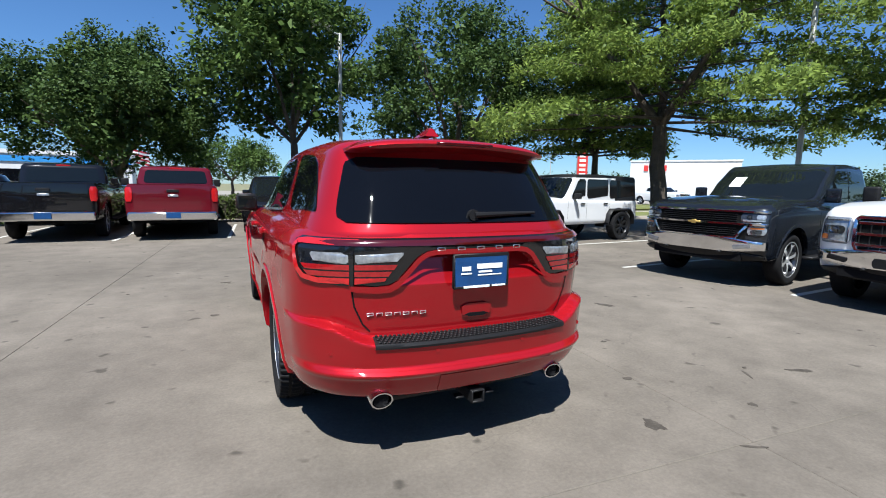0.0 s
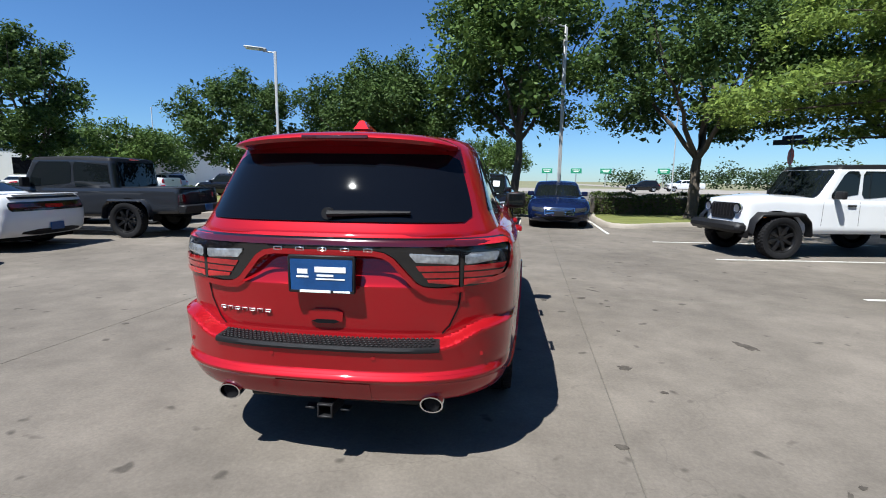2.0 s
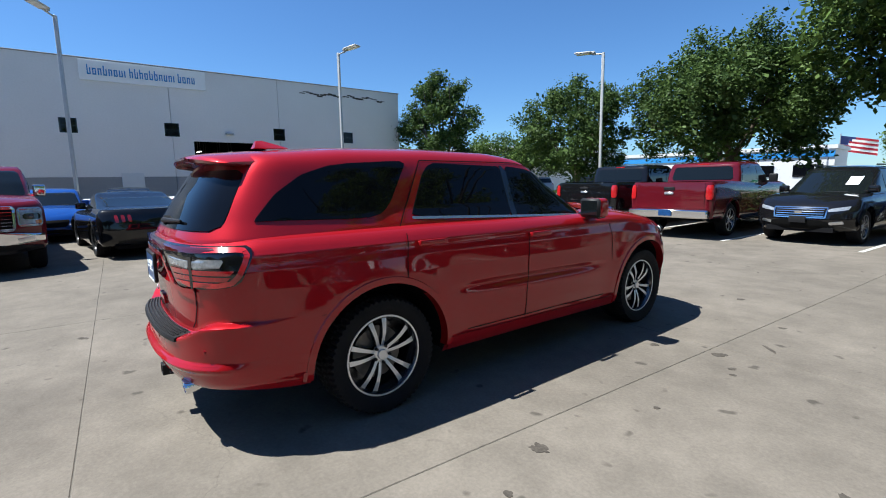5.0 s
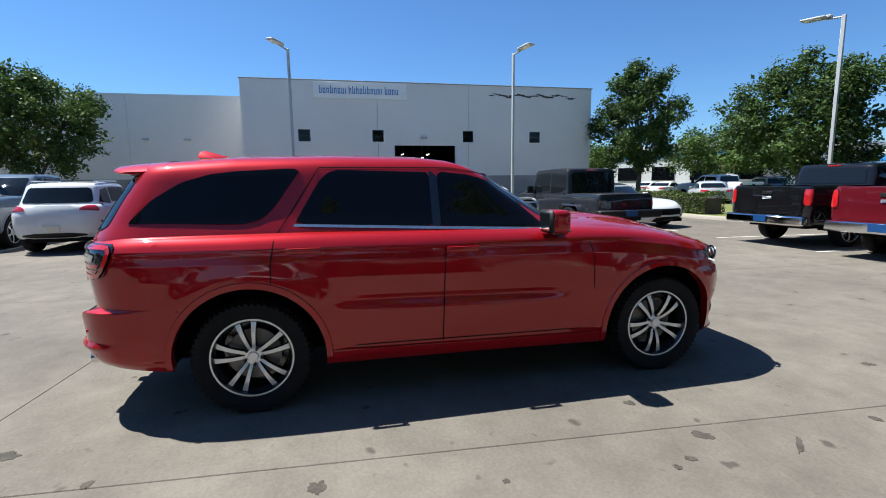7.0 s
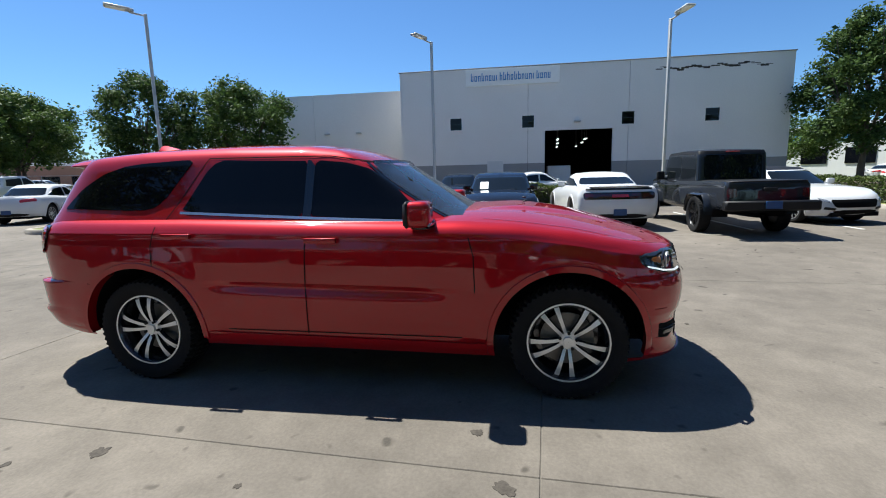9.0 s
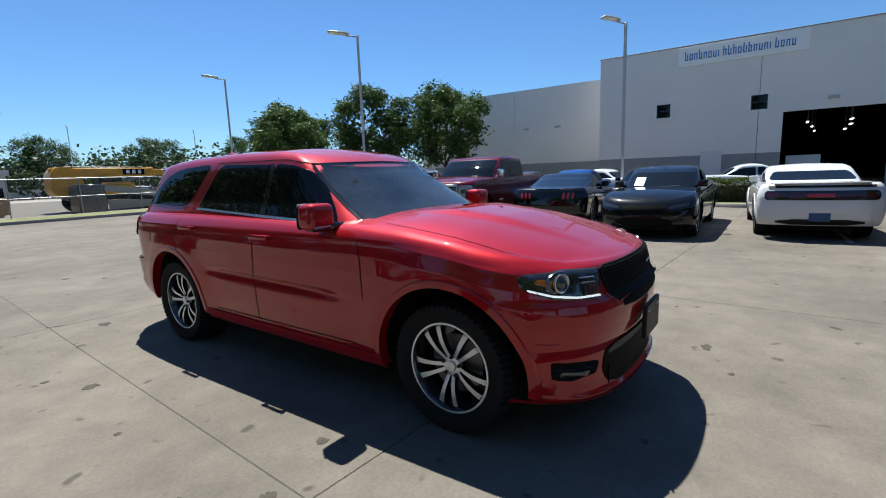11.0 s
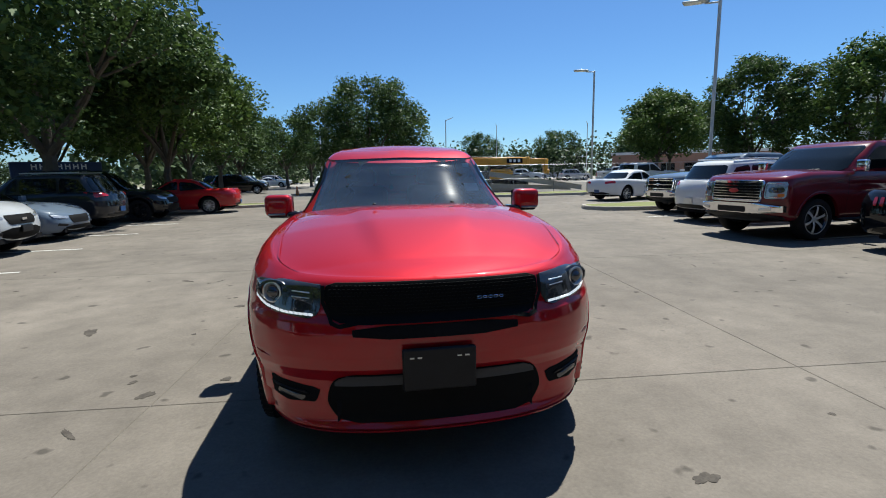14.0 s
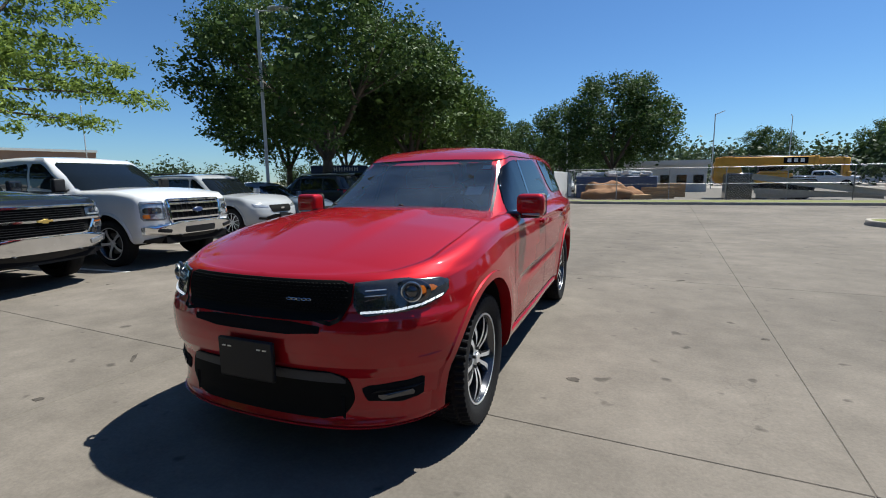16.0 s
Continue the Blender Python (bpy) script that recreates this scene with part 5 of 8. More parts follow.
        part("mirror_base", boxes(((s * 0.87, 0.73, 1.155), (0.12, 0.1, 0.05)), ((s * 0.98, 0.71, 1.142), (0.16, 0.11, 0.022)), bevel=0.015), GLOSSBLACK, mir)
        part("turn_lamp", boxes(((s * 1.0, 0.77, 1.16), (0.13, 0.02, 0.016)), bevel=0.004), LENS, mir)
    # fuel flap is on the far side
    part("fuel_flap", side_panel(lo, [(-1.80, 0.98), (-1.60, 0.98), (-1.60, 1.12), (-1.80, 1.12)], -1, 0.003, 8, 8, smooth=2), HERO_RED, e)

    # wheels
    for s in (1, -1):
        for y, sp in ((RY, 8), (FY, 31)):
            add_wheel(e, "twin", s * 0.785, y, R, 0.262, 0.270, sp)
    part("underbody", boxes(((0, 0.1, 0.34), (0.95, 4.6, 0.14)), ((0, 0.1, 0.33), (1.6, 1.95, 0.1)), ((0, -2.15, 0.40), (1.0, 0.3, 0.1))), DARK, e)
    for y in (RY, FY):
        part("axle", rod((-0.7, y, 0.36), (0.7, y, 0.36), 0.05), DARK, e)

    # tail
    part("rear_window", end_panel(gh, [(-0.695, 1.228), (0.695, 1.228), (0.67, 1.34), (0.60, 1.56), (-0.60, 1.56), (-0.67, 1.34)], False, 0.009, 26, 14, smooth=0.05), TINT, e)
    sp = bmesh.new()
    grid = []
    for i in range(25):
        a = math.pi * (i / 24 - 0.5)
        x = 0.60 * math.sin(a)
        k = abs(x) / 0.60
        y = -2.31 + 0.07 * k ** 3 + 0.06 * k ** 12
        zt = 1.655 - 0.035 * k ** 2 - 0.02 * k ** 8
        th = 1 - 0.75 * k ** 10
        grid.append([(x, y + 0.34, zt + 0.03 * th + 0.006), (x, y + 0.12, zt + 0.018 * th), (x, y + 0.04, zt + 0.006 * th), (x, y + 0.008, zt - 0.006 * th), (x, y, zt - 0.018 * th), (x, y + 0.012, zt - 0.036 * th), (x, y + 0.12, zt - 0.055 * th)])
    rows = [[sp.verts.new(p) for p in r] for r in grid]
    for a, b in zip(rows[:-1], rows[1:]):
        for j in range(6):
            sp.faces.new((a[j], a[j + 1], b[j + 1], b[j]))
    sp.faces.new(rows[0]), sp.faces.new(rows[-1][::-1])
    bmesh.ops.recalc_face_normals(sp, faces=sp.faces)
    part("roof_spoiler", sp, HERO_RED, e)
    part("brake_light", boxes(((0, -2.312, 1.635), (0.34, 0.012, 0.018)), bevel=0.004), DARKRED, e)
    fin = bmesh.new()
    fv = [fin.verts.new(p) for p in ((-0.035, -1.62, 1.725), (0.035, -1.62, 1.725), (0.045, -1.86, 1.72), (-0.045, -1.86, 1.72), (-0.008, -1.80, 1.775), (0.008, -1.80, 1.775), (0.012, -1.84, 1.77), (-0.012, -1.84, 1.77))]
    for f in ((0, 1, 5, 4), (1, 2, 6, 5), (2, 3, 7, 6), (3, 0, 4, 7), (4, 5, 6, 7)):
        fin.faces.new([fv[i] for i in f])
    part("antenna_fin", fin, HERO_RED, e, angle=60)
    wp = bmesh.new()
    wy = lambda x, z: gh.y_at(x, z, False) - 0.03
    tube(wp, (0.0, wy(0, 1.265), 1.265), (0.40, wy(0.4, 1.275), 1.275), 0.017, 0.008, 8)
    tube(wp, (0.0, wy(0, 1.265), 1.265), (0.0, wy(0, 1.265) + 0.05, 1.262), 0.03, n=12)
    part("rear_wiper", wp, PLASTIC, e)

    # lamp band across the tailgate
    rb = lambda q, off, nu=24, nv=6, sm=1: end_panel(lo, q, False, off, nu, nv, 0.012, sm)
    part("lamp_band", rb([(-0.795, 1.082), (0.795, 1.082), (0.79, 1.158), (-0.79, 1.158)], 0.008, 40, 6, 0), GLOSSBLACK, e)
    part("light_bar", rb([(-0.795, 1.122), (0.795, 1.122), (0.79, 1.150), (-0.79, 1.150)], 0.014, 40, 4, 0), DARKRED, e)
    for s in (1, -1):
        m = (lambda q: q) if s > 0 else (lambda q: flip(q)[::-1])
        lamp = part("tail_light", rb(m([(0.265, 1.098), (0.31, 1.088), (0.345, 1.064), (0.445, 0.950), (0.475, 0.930), (0.53, 0.922), (0.79, 0.928), (0.795, 0.965), (0.795, 1.10), (0.795, 1.118), (0.27, 1.118)]), 0.008, 44, 18, 0.012), GLOSSBLACK, e)
        part("reverse_lamp", rb(m([(0.448, 1.040), (0.635, 1.036), (0.635, 1.088), (0.402, 1.090)]), 0.014, 16, 6, 0.01), CLEARLAMP, lamp, "clear reverse lamp")
        part("reverse_lamp", rb(m([(0.665, 1.036), (0.79, 1.037), (0.79, 1.089), (0.665, 1.088)]), 0.014, 12, 6, 0.01), CLEARLAMP, lamp, "clear reverse lamp")
        for z0, z1, x0 in ((1.006, 1.031, 0.456), (0.974, 0.998, 0.482)):
            part("red_strip", rb(m([(x0, z0), (0.638, z0), (0.638, z1), (x0 - 0.016, z1)]), 0.013, 12, 3, 0), MIDRED, lamp)
            part("red_strip", rb(m([(0.662, z0), (0.79, z0), (0.79, z1), (0.662, z1)]), 0.013, 12, 3, 0), MIDRED, lamp)
        part("red_strip", rb(m([(0.505, 0.938), (0.638, 0.936), (0.638, 0.966), (0.492, 0.966)]), 0.015, 12, 3, 0), REDLENS, lamp, "bright red lower strip")
        part("red_strip", rb(m([(0.662, 0.936), (0.79, 0.937), (0.79, 0.966), (0.662, 0.966)]), 0.015, 12, 3, 0), REDLENS, lamp, "bright red lower strip")
        part("tail_light_divider", seam_end(lo, [(s * 0.65, 0.925), (s * 0.65, 1.10)], False, 0.012, 0.017, 8), GLOSSBLACK, lamp)
    for s in (1, -1):
        sp_ = lambda q, off, nm, mat_, nu=16, nv=8, sm=0.012: part(nm, side_panel(lo, q, s, off, nu, nv, 0.012, sm), mat_, e)
        sp_([(-2.405, 0.926), (-2.31, 0.930), (-2.225, 0.965), (-2.165, 1.09), (-2.155, 1.145), (-2.165, 1.158), (-2.405, 1.158)], 0.012, "lamp_side", GLOSSBLACK, 26, 16)
        sp_([(-2.40, 1.037), (-2.315, 1.038), (-2.285, 1.090), (-2.40, 1.090)], 0.018, "reverse_lamp", CLEARLAMP, 12, 6)
        for z0, z1 in ((1.006, 1.031), (0.974, 0.998)):
            sp_([(-2.40, z0), (-2.285 + (z0 - 0.98) * 0.5, z0), (-2.275 + (z1 - 0.98) * 0.5, z1), (-2.40, z1)], 0.017, "red_strip", MIDRED, 12, 4, 0)
        part("red_edge", seam(lo, [(-2.40, 0.951), (-2.33, 0.952), (-2.265, 0.968), (-2.235, 1.0), (-2.20, 1.07), (-2.185, 1.115), (-2.195, 1.137), (-2.23, 1.141), (-2.40, 1.139)], s, 0.026, 0.021, 8), REDLENS, e)
    lip = [(-0.66, 0.914), (-0.54, 0.911), (-0.475, 0.917), (-0.43, 0.940), (-0.33, 1.056), (-0.29, 1.080), (-0.24, 1.089), (0.24, 1.089), (0.29, 1.080), (0.33, 1.056), (0.43, 0.940), (0.475, 0.917), (0.54, 0.911), (0.66, 0.914)]
    part("lamp_lip", seam_end(lo, lip, False, 0.026, 0.017, 10), HERO_RED, e)

    def badge(name, i, cells, front, off, mat_, parent):
        part(name, bars(cells, 0, lo, front, off, 0.007), mat_, parent)

    for i in range(5):
        x = -0.22 + 0.11 * i
        badge("tailgate_badge", i, [(x - 0.019, 1.103, 0.007, 0.017), (x + 0.019, 1.103, 0.007, 0.017), (x, 1.11, 0.04, 0.005), (x, 1.096, 0.04, 0.005)], False, 0.014, CHROME, e)
    for i in range(7):
        x = -0.562 + 0.0435 * i
        badge("model_badge", i, [(x - 0.014, 0.782, 0.004, 0.016), (x + 0.014, 0.782, 0.004, 0.016), (x, 0.788, 0.03, 0.003), (x, 0.776, 0.03, 0.003)][: 4 if i % 2 == 0 else 3], False, 0.006, SATIN, e)
    part("dealer_plate", boxes(((0, -2.525, 0.985), (0.305, 0.012, 0.158)), bevel=0.004), PLATEBLUE, e, "blue dealer plate with white strokes")
    pf = boxes(((0, -2.522, 1.066), (0.32, 0.02, 0.02)), ((0, -2.522, 0.905), (0.32, 0.02, 0.016)), ((-0.157, -2.522, 0.985), (0.012, 0.02, 0.17)), ((0.157, -2.522, 0.985), (0.012, 0.02, 0.17)), bevel=0.004)
    part("plate_frame", pf, PLASTIC, e)
    mk = [((0.045, -2.5325, 1.01), (0.15, 0.002, 0.026)), ((0.02, -2.5325, 0.982), (0.08, 0.002, 0.01)), ((0.045, -2.5325, 0.965), (0.14, 0.002, 0.006)), ((-0.09, -2.5325, 1.0), (0.05, 0.002, 0.022)), ((-0.09, -2.5325, 0.975), (0.06, 0.002, 0.008)), ((-0.03, -2.5335, 0.906), (0.15, 0.002, 0.012)), ((0.1, -2.5335, 0.906), (0.08, 0.002, 0.009))]
    part("plate_print", boxes(*mk), PAPER, e)
    hd = end_panel(lo, [(-0.082, 0.735), (0.082, 0.735), (0.088, 0.808), (-0.088, 0.808)], False, 0.012, 10, 6, 0.014, 1)
    part("tailgate_handle", hd, HERO_RED, e)
    part("handle_slot", rb([(-0.07, 0.737), (0.07, 0.737), (0.072, 0.757), (-0.072, 0.757)], 0.015, 8, 3, 1), DARK, e)
    for s in (1, -1):
        part("tailgate_seam", seam_end(lo, [(s * 0.65, 1.165), (s * 0.65, 0.92), (s * 0.635, 0.82), (s * 0.595, 0.73), (s * 0.56, 0.692)], False, 0.008, 0.003, 8), DARK, e)
    # step pad on the bumper's shelf, with a tread of small ribs
    shelf = lambda x: lo.y_at(x, 0.64, False)
    pad, top_ = bmesh.new(), bmesh.new()
    edge = lambda x, t: (x, shelf(x) - 0.004 + 0.098 * t, 0.652 + 0.017 * t)
    for i in range(48):
        for j in range(5):
            x = -0.535 + 1.07 * (i + 0.5 * (j % 2)) / 48
            px, py, pz = edge(x, 0.12 + 0.18 * j)
            box(pad, (px, py, pz + 0.006), (0.016, 0.011, 0.006), 0.002)
    part("step_tread", pad, PLASTIC, e)
    ring = []
    for i in range(41):
        x = -0.56 + 1.12 * i / 40
        ring.append([top_.verts.new(p) for p in ((x, shelf(x) - 0.008, 0.628), (x, shelf(x) - 0.011, 0.640), (x, shelf(x) - 0.004, 0.654), edge(x * 0.99, 0.5), edge(x * 0.98, 1.0), (x * 0.98, shelf(x) + 0.10, 0.66))])
    for a, b in zip(ring[:-1], ring[1:]):
        for j in range(5):
            top_.faces.new((a[j], a[j + 1], b[j + 1], b[j]))
    top_.faces.new(ring[0]), top_.faces.new(ring[-1][::-1])
    bmesh.ops.recalc_face_normals(top_, faces=top_.faces)
    part("step_pad", top_, PLASTIC, e, "black ribbed step pad")
    part("valance_seam", seam_end(lo, [(-0.80, 0.525), (-0.6, 0.518), (0.6, 0.518), (0.80, 0.525)], False, 0.008, 0.002, 14), surf_red_dark, e)
    part("tow_cover", rb([(-0.235, 0.375), (0.235, 0.375), (0.235, 0.472), (-0.235, 0.472)], 0.004, 12, 6, 0), HERO_RED, e)
    for x in (-0.75, -0.25, 0.25, 0.75):
        y = lo.y_at(x, 0.60, False)
        part("parking_sensor", rod((x, y + 0.01, 0.60), (x, y - 0.003, 0.60), 0.011, n=12), HERO_RED, e)
    for s in (1, -1):
        vs2, fs2 = lathe([(0.04, 0.0), (0.046, 0.0), (0.048, 0.012), (0.046, 0.22), (0.038, 0.22), (0.039, 0.012), (0.04, 0.0)], 24, "z")
        ex = to_bm(vs2, fs2)
        ex.transform(pose(s * 0.52, -2.485, 0.352, -82, 0, 0) @ Matrix.Diagonal((1.25, 0.95, 1, 1)))
        tip = part("exhaust_tip", ex, CHROME, e)
        part("exhaust_bore", rod((s * 0.52, -2.47, 0.352), (s * 0.52, -2.42, 0.359), 0.04, n=16), DARK, tip)
    hb = bmesh.new()
    box(hb, (0.034, -2.43, 0.305), (0.01, 0.2, 0.07), 0.003)
    box(hb, (-0.034, -2.43, 0.305), (0.01, 0.2, 0.07), 0.003)
    box(hb, (0, -2.43, 0.335), (0.07, 0.2, 0.01), 0.003)
    box(hb, (0, -2.43, 0.275), (0.07, 0.2, 0.01), 0.003)
    tube(hb, (-0.45, -2.36, 0.32), (0.45, -2.36, 0.32), 0.032, n=12)
    box(hb, (0.09, -2.47, 0.30), (0.05, 0.05, 0.012), 0.004)
    box(hb, (-0.09, -2.47, 0.30), (0.05, 0.05, 0.012), 0.004)
    part("tow_hitch", hb, PLASTIC, e)

    # nose
    fp = lambda q, off, nu=20, nv=8, sm=1, th=0.012: end_panel(lo, q, True, off, nu, nv, th, sm)
    gr = part("grille", fp([(-0.36, 0.798), (0.36, 0.798), (0.44, 0.786), (0.475, 0.80), (0.505, 0.875), (0.505, 0.945), (0.47, 0.960), (-0.47, 0.960), (-0.505, 0.945), (-0.505, 0.875), (-0.475, 0.80), (-0.44, 0.786)], 0.006, 30, 14, 0.02), MESHBLACK, e)
    mesh = bmesh.new()
    for j in range(9):
        z = 0.825 + 0.015 * j
        xm = 0.45 if j < 2 else 0.49
        for i in range(46):
            x = -xm + 2 * xm * (i + (0.5 if j % 2 else 0)) / 46
            y = lo.y_at(x, z, True) + 0.008
            box(mesh, (x, y, z), (0.012, 0.008, 0.005))
    part("grille_mesh", mesh, MESHBLACK, gr, smooth=False)
    part("grille_frame", seam_end(lo, [(-0.512, 0.95), (-0.512, 0.875), (-0.475, 0.79), (-0.44, 0.776), (-0.36, 0.792), (0.36, 0.792), (0.44, 0.776), (0.475, 0.79), (0.512, 0.875), (0.512, 0.95)], True, 0.018, 0.018, 8), MESHBLACK, gr)
    for i in range(5):
        x = -0.205 - 0.027 * i
        badge("grille_badge", i, [(x - 0.009, 0.872, 0.003, 0.012), (x + 0.009, 0.872, 0.003, 0.012), (x, 0.877, 0.019, 0.003), (x, 0.867, 0.019, 0.003)], True, 0.014, CHROME, gr)
    # a flush panel: its near-black colour stands in for the shaded recess
    part("air_slot", fp([(-0.35, 0.712), (0.35, 0.712), (0.385, 0.722), (0.385, 0.762), (0.37, 0.772), (-0.37, 0.772), (-0.385, 0.762), (-0.385, 0.722)], 0.004, 24, 5, 1), DARK, e)
    lg = part("lower_grille", fp([(-0.525, 0.40), (-0.47, 0.312), (-0.40, 0.300), (0.40, 0.300), (0.47, 0.312), (0.525, 0.40), (0.495, 0.50), (0.43, 0.535), (-0.43, 0.535), (-0.495, 0.50)], 0.006, 34, 14, 0.04), MESHBLACK, e)
    part("lower_grille_bar", fp([(-0.50, 0.478), (0.50, 0.478), (0.44, 0.53), (-0.44, 0.53)], 0.012, 24, 4, 0.02), BUMPERGREY, lg)
    part("plate_bracket", boxes(((0, 2.508, 0.576), (0.335, 0.026, 0.196)), bevel=0.006), PLASTIC, e, "empty black front plate bracket")
    for x in (-0.125, -0.09, 0.09, 0.125):
        part("plate_screw", boxes(((x, 2.523, 0.635), (0.02, 0.004, 0.006))), SATIN, e)
    part("chin_lip", fp([(-0.84, 0.240), (0.84, 0.240), (0.85, 0.270), (-0.85, 0.270)], 0.012, 40, 4, 0, 0.03), HERO_RED, e)
    for s in (1, -1):
        m = (lambda q: q) if s > 0 else (lambda q: flip(q)[::-1])
        fg = part("fog_lamp_housing", fp(m([(0.575, 0.385), (0.73, 0.378), (0.80, 0.40), (0.825, 0.475), (0.80, 0.492), (0.74, 0.484), (0.555, 0.462), (0.55, 0.45)]), 0.004, 18, 10, 0.025), DARK, e)
        part("fog_lamp", fp(m([(0.63, 0.395), (0.76, 0.398), (0.77, 0.436), (0.62, 0.426)]), 0.01, 8, 4, 0.012), DARKALLOY, fg)
        part("fog_blade", fp(m([(0.60, 0.432), (0.80, 0.446), (0.80, 0.456), (0.60, 0.442)]), 0.014, 10, 3, 0), PLASTIC, fg)
        hl = part("headlight", fp(m([(0.525, 0.85), (0.552, 0.810), (0.58, 0.803), (0.70, 0.808), (0.80, 0.826), (0.865, 0.865), (0.885, 0.92), (0.865, 0.956), (0.70, 0.964), (0.52, 0.960)]), 0.008, 32, 14, 0.015), SMOKED, e, "smoked projector headlight")
        part("headlight_side", side_panel(lo, [(2.26, 0.83), (2.15, 0.855), (2.06, 0.905), (2.10, 0.955), (2.26, 0.96)], s, 0.007, 10, 8, smooth=0.03), SMOKED, hl)
        part("marker_lamp", side_panel(lo, [(2.20, 0.885), (2.12, 0.905), (2.13, 0.925), (2.20, 0.925)], s, 0.011, 6, 4, smooth=0.01), AMBER, hl)
        for i in range(13):
            u = 0.572 + 0.28 * i / 12
            za, zc = (float(np.interp(u + d, [0.54, 0.70, 0.80, 0.87], [0.818, 0.825, 0.842, 0.876])) for d in (-0.0098, 0.0098))
            part("running_light", fp(m([(u - 0.0098, za - 0.005), (u + 0.0098, zc - 0.005), (u + 0.0098, zc + 0.006), (u - 0.0098, za + 0.006)]), 0.015, 4, 6, 0), DRL, hl)
        c = Vector((s * 0.752, lo.y_at(0.752, 0.905, True) + 0.002, 0.905))
        turn = Matrix.Translation(c) @ pose(0, 0, 0, -90, 0, -s * 24)
        rg = to_bm(*lathe([(0.036, 0.0), (0.046, 0.008), (0.05, 0.022), (0.044, 0.024), (0.034, 0.01), (0.036, 0.0)], 28, "z"))
        rg.transform(turn)
        part("projector_ring", rg, SATIN, hl)
        bz = to_bm(*lathe([(0.05, 0.0), (0.053, 0.012), (0.066, 0.006), (0.068, -0.004)], 28, "z"))
        bz.transform(turn @ Matrix.Diagonal((1.35, 0.86, 1, 1)))
        part("projector_bezel", bz, DARKALLOY, hl)
        ball = bmesh.new()
        bmesh.ops.create_uvsphere(ball, u_segments=20, v_segments=12, radius=0.036, matrix=Matrix.Translation(c))
        part("projector_lens", ball, DARKALLOY, hl)
        part("lamp_trim", fp(m([(0.555, 0.865), (0.665, 0.872), (0.665, 0.935), (0.555, 0.928)]), 0.011, 6, 4, 0.01), DARKALLOY, hl)
        for z in (0.893, 0.917):
            part("lamp_trim", fp(m([(0.575, z - 0.003), (0.66, z), (0.66, z + 0.006), (0.575, z + 0.003)]), 0.016, 6, 3, 0), SATIN, hl)
        part("hood_seam", bonnet_line(lo, shape, crown, s), surf_red_dark, e)
        part("washer_nozzle", boxes(((s * 0.26, 1.36, 1.255), (0.025, 0.03, 0.012)), bevel=0.004), PLASTIC, e)
    return e, lo, gh


def bonnet_line(lo, shape, crown, s, n=24):
    """The gap between bonnet and wing: a thin strip laid along the top of the nose."""
    pts = []
    for i in range(n):
        y = 1.08 + (2.20 - 1.08) * i / (n - 1)
        x0 = lo.x_at(y, float(lo.z(y, 1.0)))
        x = min(float(np.interp(y, [1.08, 1.3, 1.7, 2.0, 2.2], [0.765, 0.795, 0.80, 0.765, 0.70])), x0 * 0.985)
        z = float(lo.z(y, 1.0)) + crown(y) * (1 - (x / x0) ** 3.2)
        pts.append((x, y, z + 0.005))
    vs, fs = [], []
    for x, y, z in pts:
        vs += [(s * (x - 0.004), y, z + 0.001), (s * (x + 0.004), y, z)]
    fs = [(2 * i, 2 * i + 1, 2 * i + 3, 2 * i + 2) for i in range(n - 1)]
    return to_bm(vs, fs)


surf_red_dark = HERO_RED
BUMPERGREY = surf("grey_bumper_plastic", (0.045, 0.045, 0.046), 0.6, var=0.15, spec=0.3)
DRL = surf("running_light", (0.9, 0.92, 0.95), 0.3, var=0.02)
DRL.node_tree.nodes["Principled BSDF"].inputs["Emission Color"].default_value = (0.95, 0.97, 1, 1)
DRL.node_tree.nodes["Principled BSDF"].inputs["Emission Strength"].default_value = 0.3
build_suv()

# ---- ground, lot and building ----
LOT = pose(1.75, 1.42, 0, 0, 0, -3.2)  # the joint crossing nearest the SUV, and the way the slabs run


def flat(poly, z, name, material, label, kind="structure", thick=0.06):
    """A level piece of ground with an edge, from a polygon."""
    bm = bmesh.new()
    vs = [bm.verts.new((x, y, z)) for x, y in poly]
    f = bm.faces.new(vs)
    if f.normal.z < 0:
        f.normal_flip()
    r = bmesh.ops.extrude_face_region(bm, geom=[f])
    for v in r["geom"]:
        if isinstance(v, bmesh.types.BMVert):
            v.co.z -= thick
    bmesh.ops.recalc_face_normals(bm, faces=bm.faces)
    return whole(name, bm, material, label, "", "", kind, smooth=False)


def kerb(path, name="kerb", w=0.15, h=0.14, closed=True, label="worn concrete kerb along the planted island"):
    """A kerb along a line of (x, y), with a rounded top edge."""
    bm = bmesh.new()
    n = len(path)
    prof = [(-w / 2, -0.02), (-w / 2, h - 0.025), (-w / 2 + 0.025, h), (w / 2 - 0.03, h), (w / 2, h - 0.035), (w / 2 + 0.01, -0.02)]
    rings = []
    for i, p in enumerate(path):
        a = Vector(path[i - 1] if closed or i else p)
        b = Vector(path[(i + 1) % n] if closed or i < n - 1 else p)
        t = (b - a).normalized()
        nx = Vector((t.y, -t.x))
        rings.append([bm.verts.new((p[0] + nx.x * u, p[1] + nx.y * u, v)) for u, v in prof])
    for i in range(n if closed else n - 1):
        a, b = rings[i], rings[(i + 1) % n]
        for j in range(len(prof) - 1):
            bm.faces.new((a[j], a[j + 1], b[j + 1], b[j]))
    bmesh.ops.recalc_face_normals(bm, faces=bm.faces)
    return whole(name, bm, KERB, label, "kerb", "", "structure")


def rounded(poly, times=3):
    return [tuple(p) for p in chaikin(poly, times)]


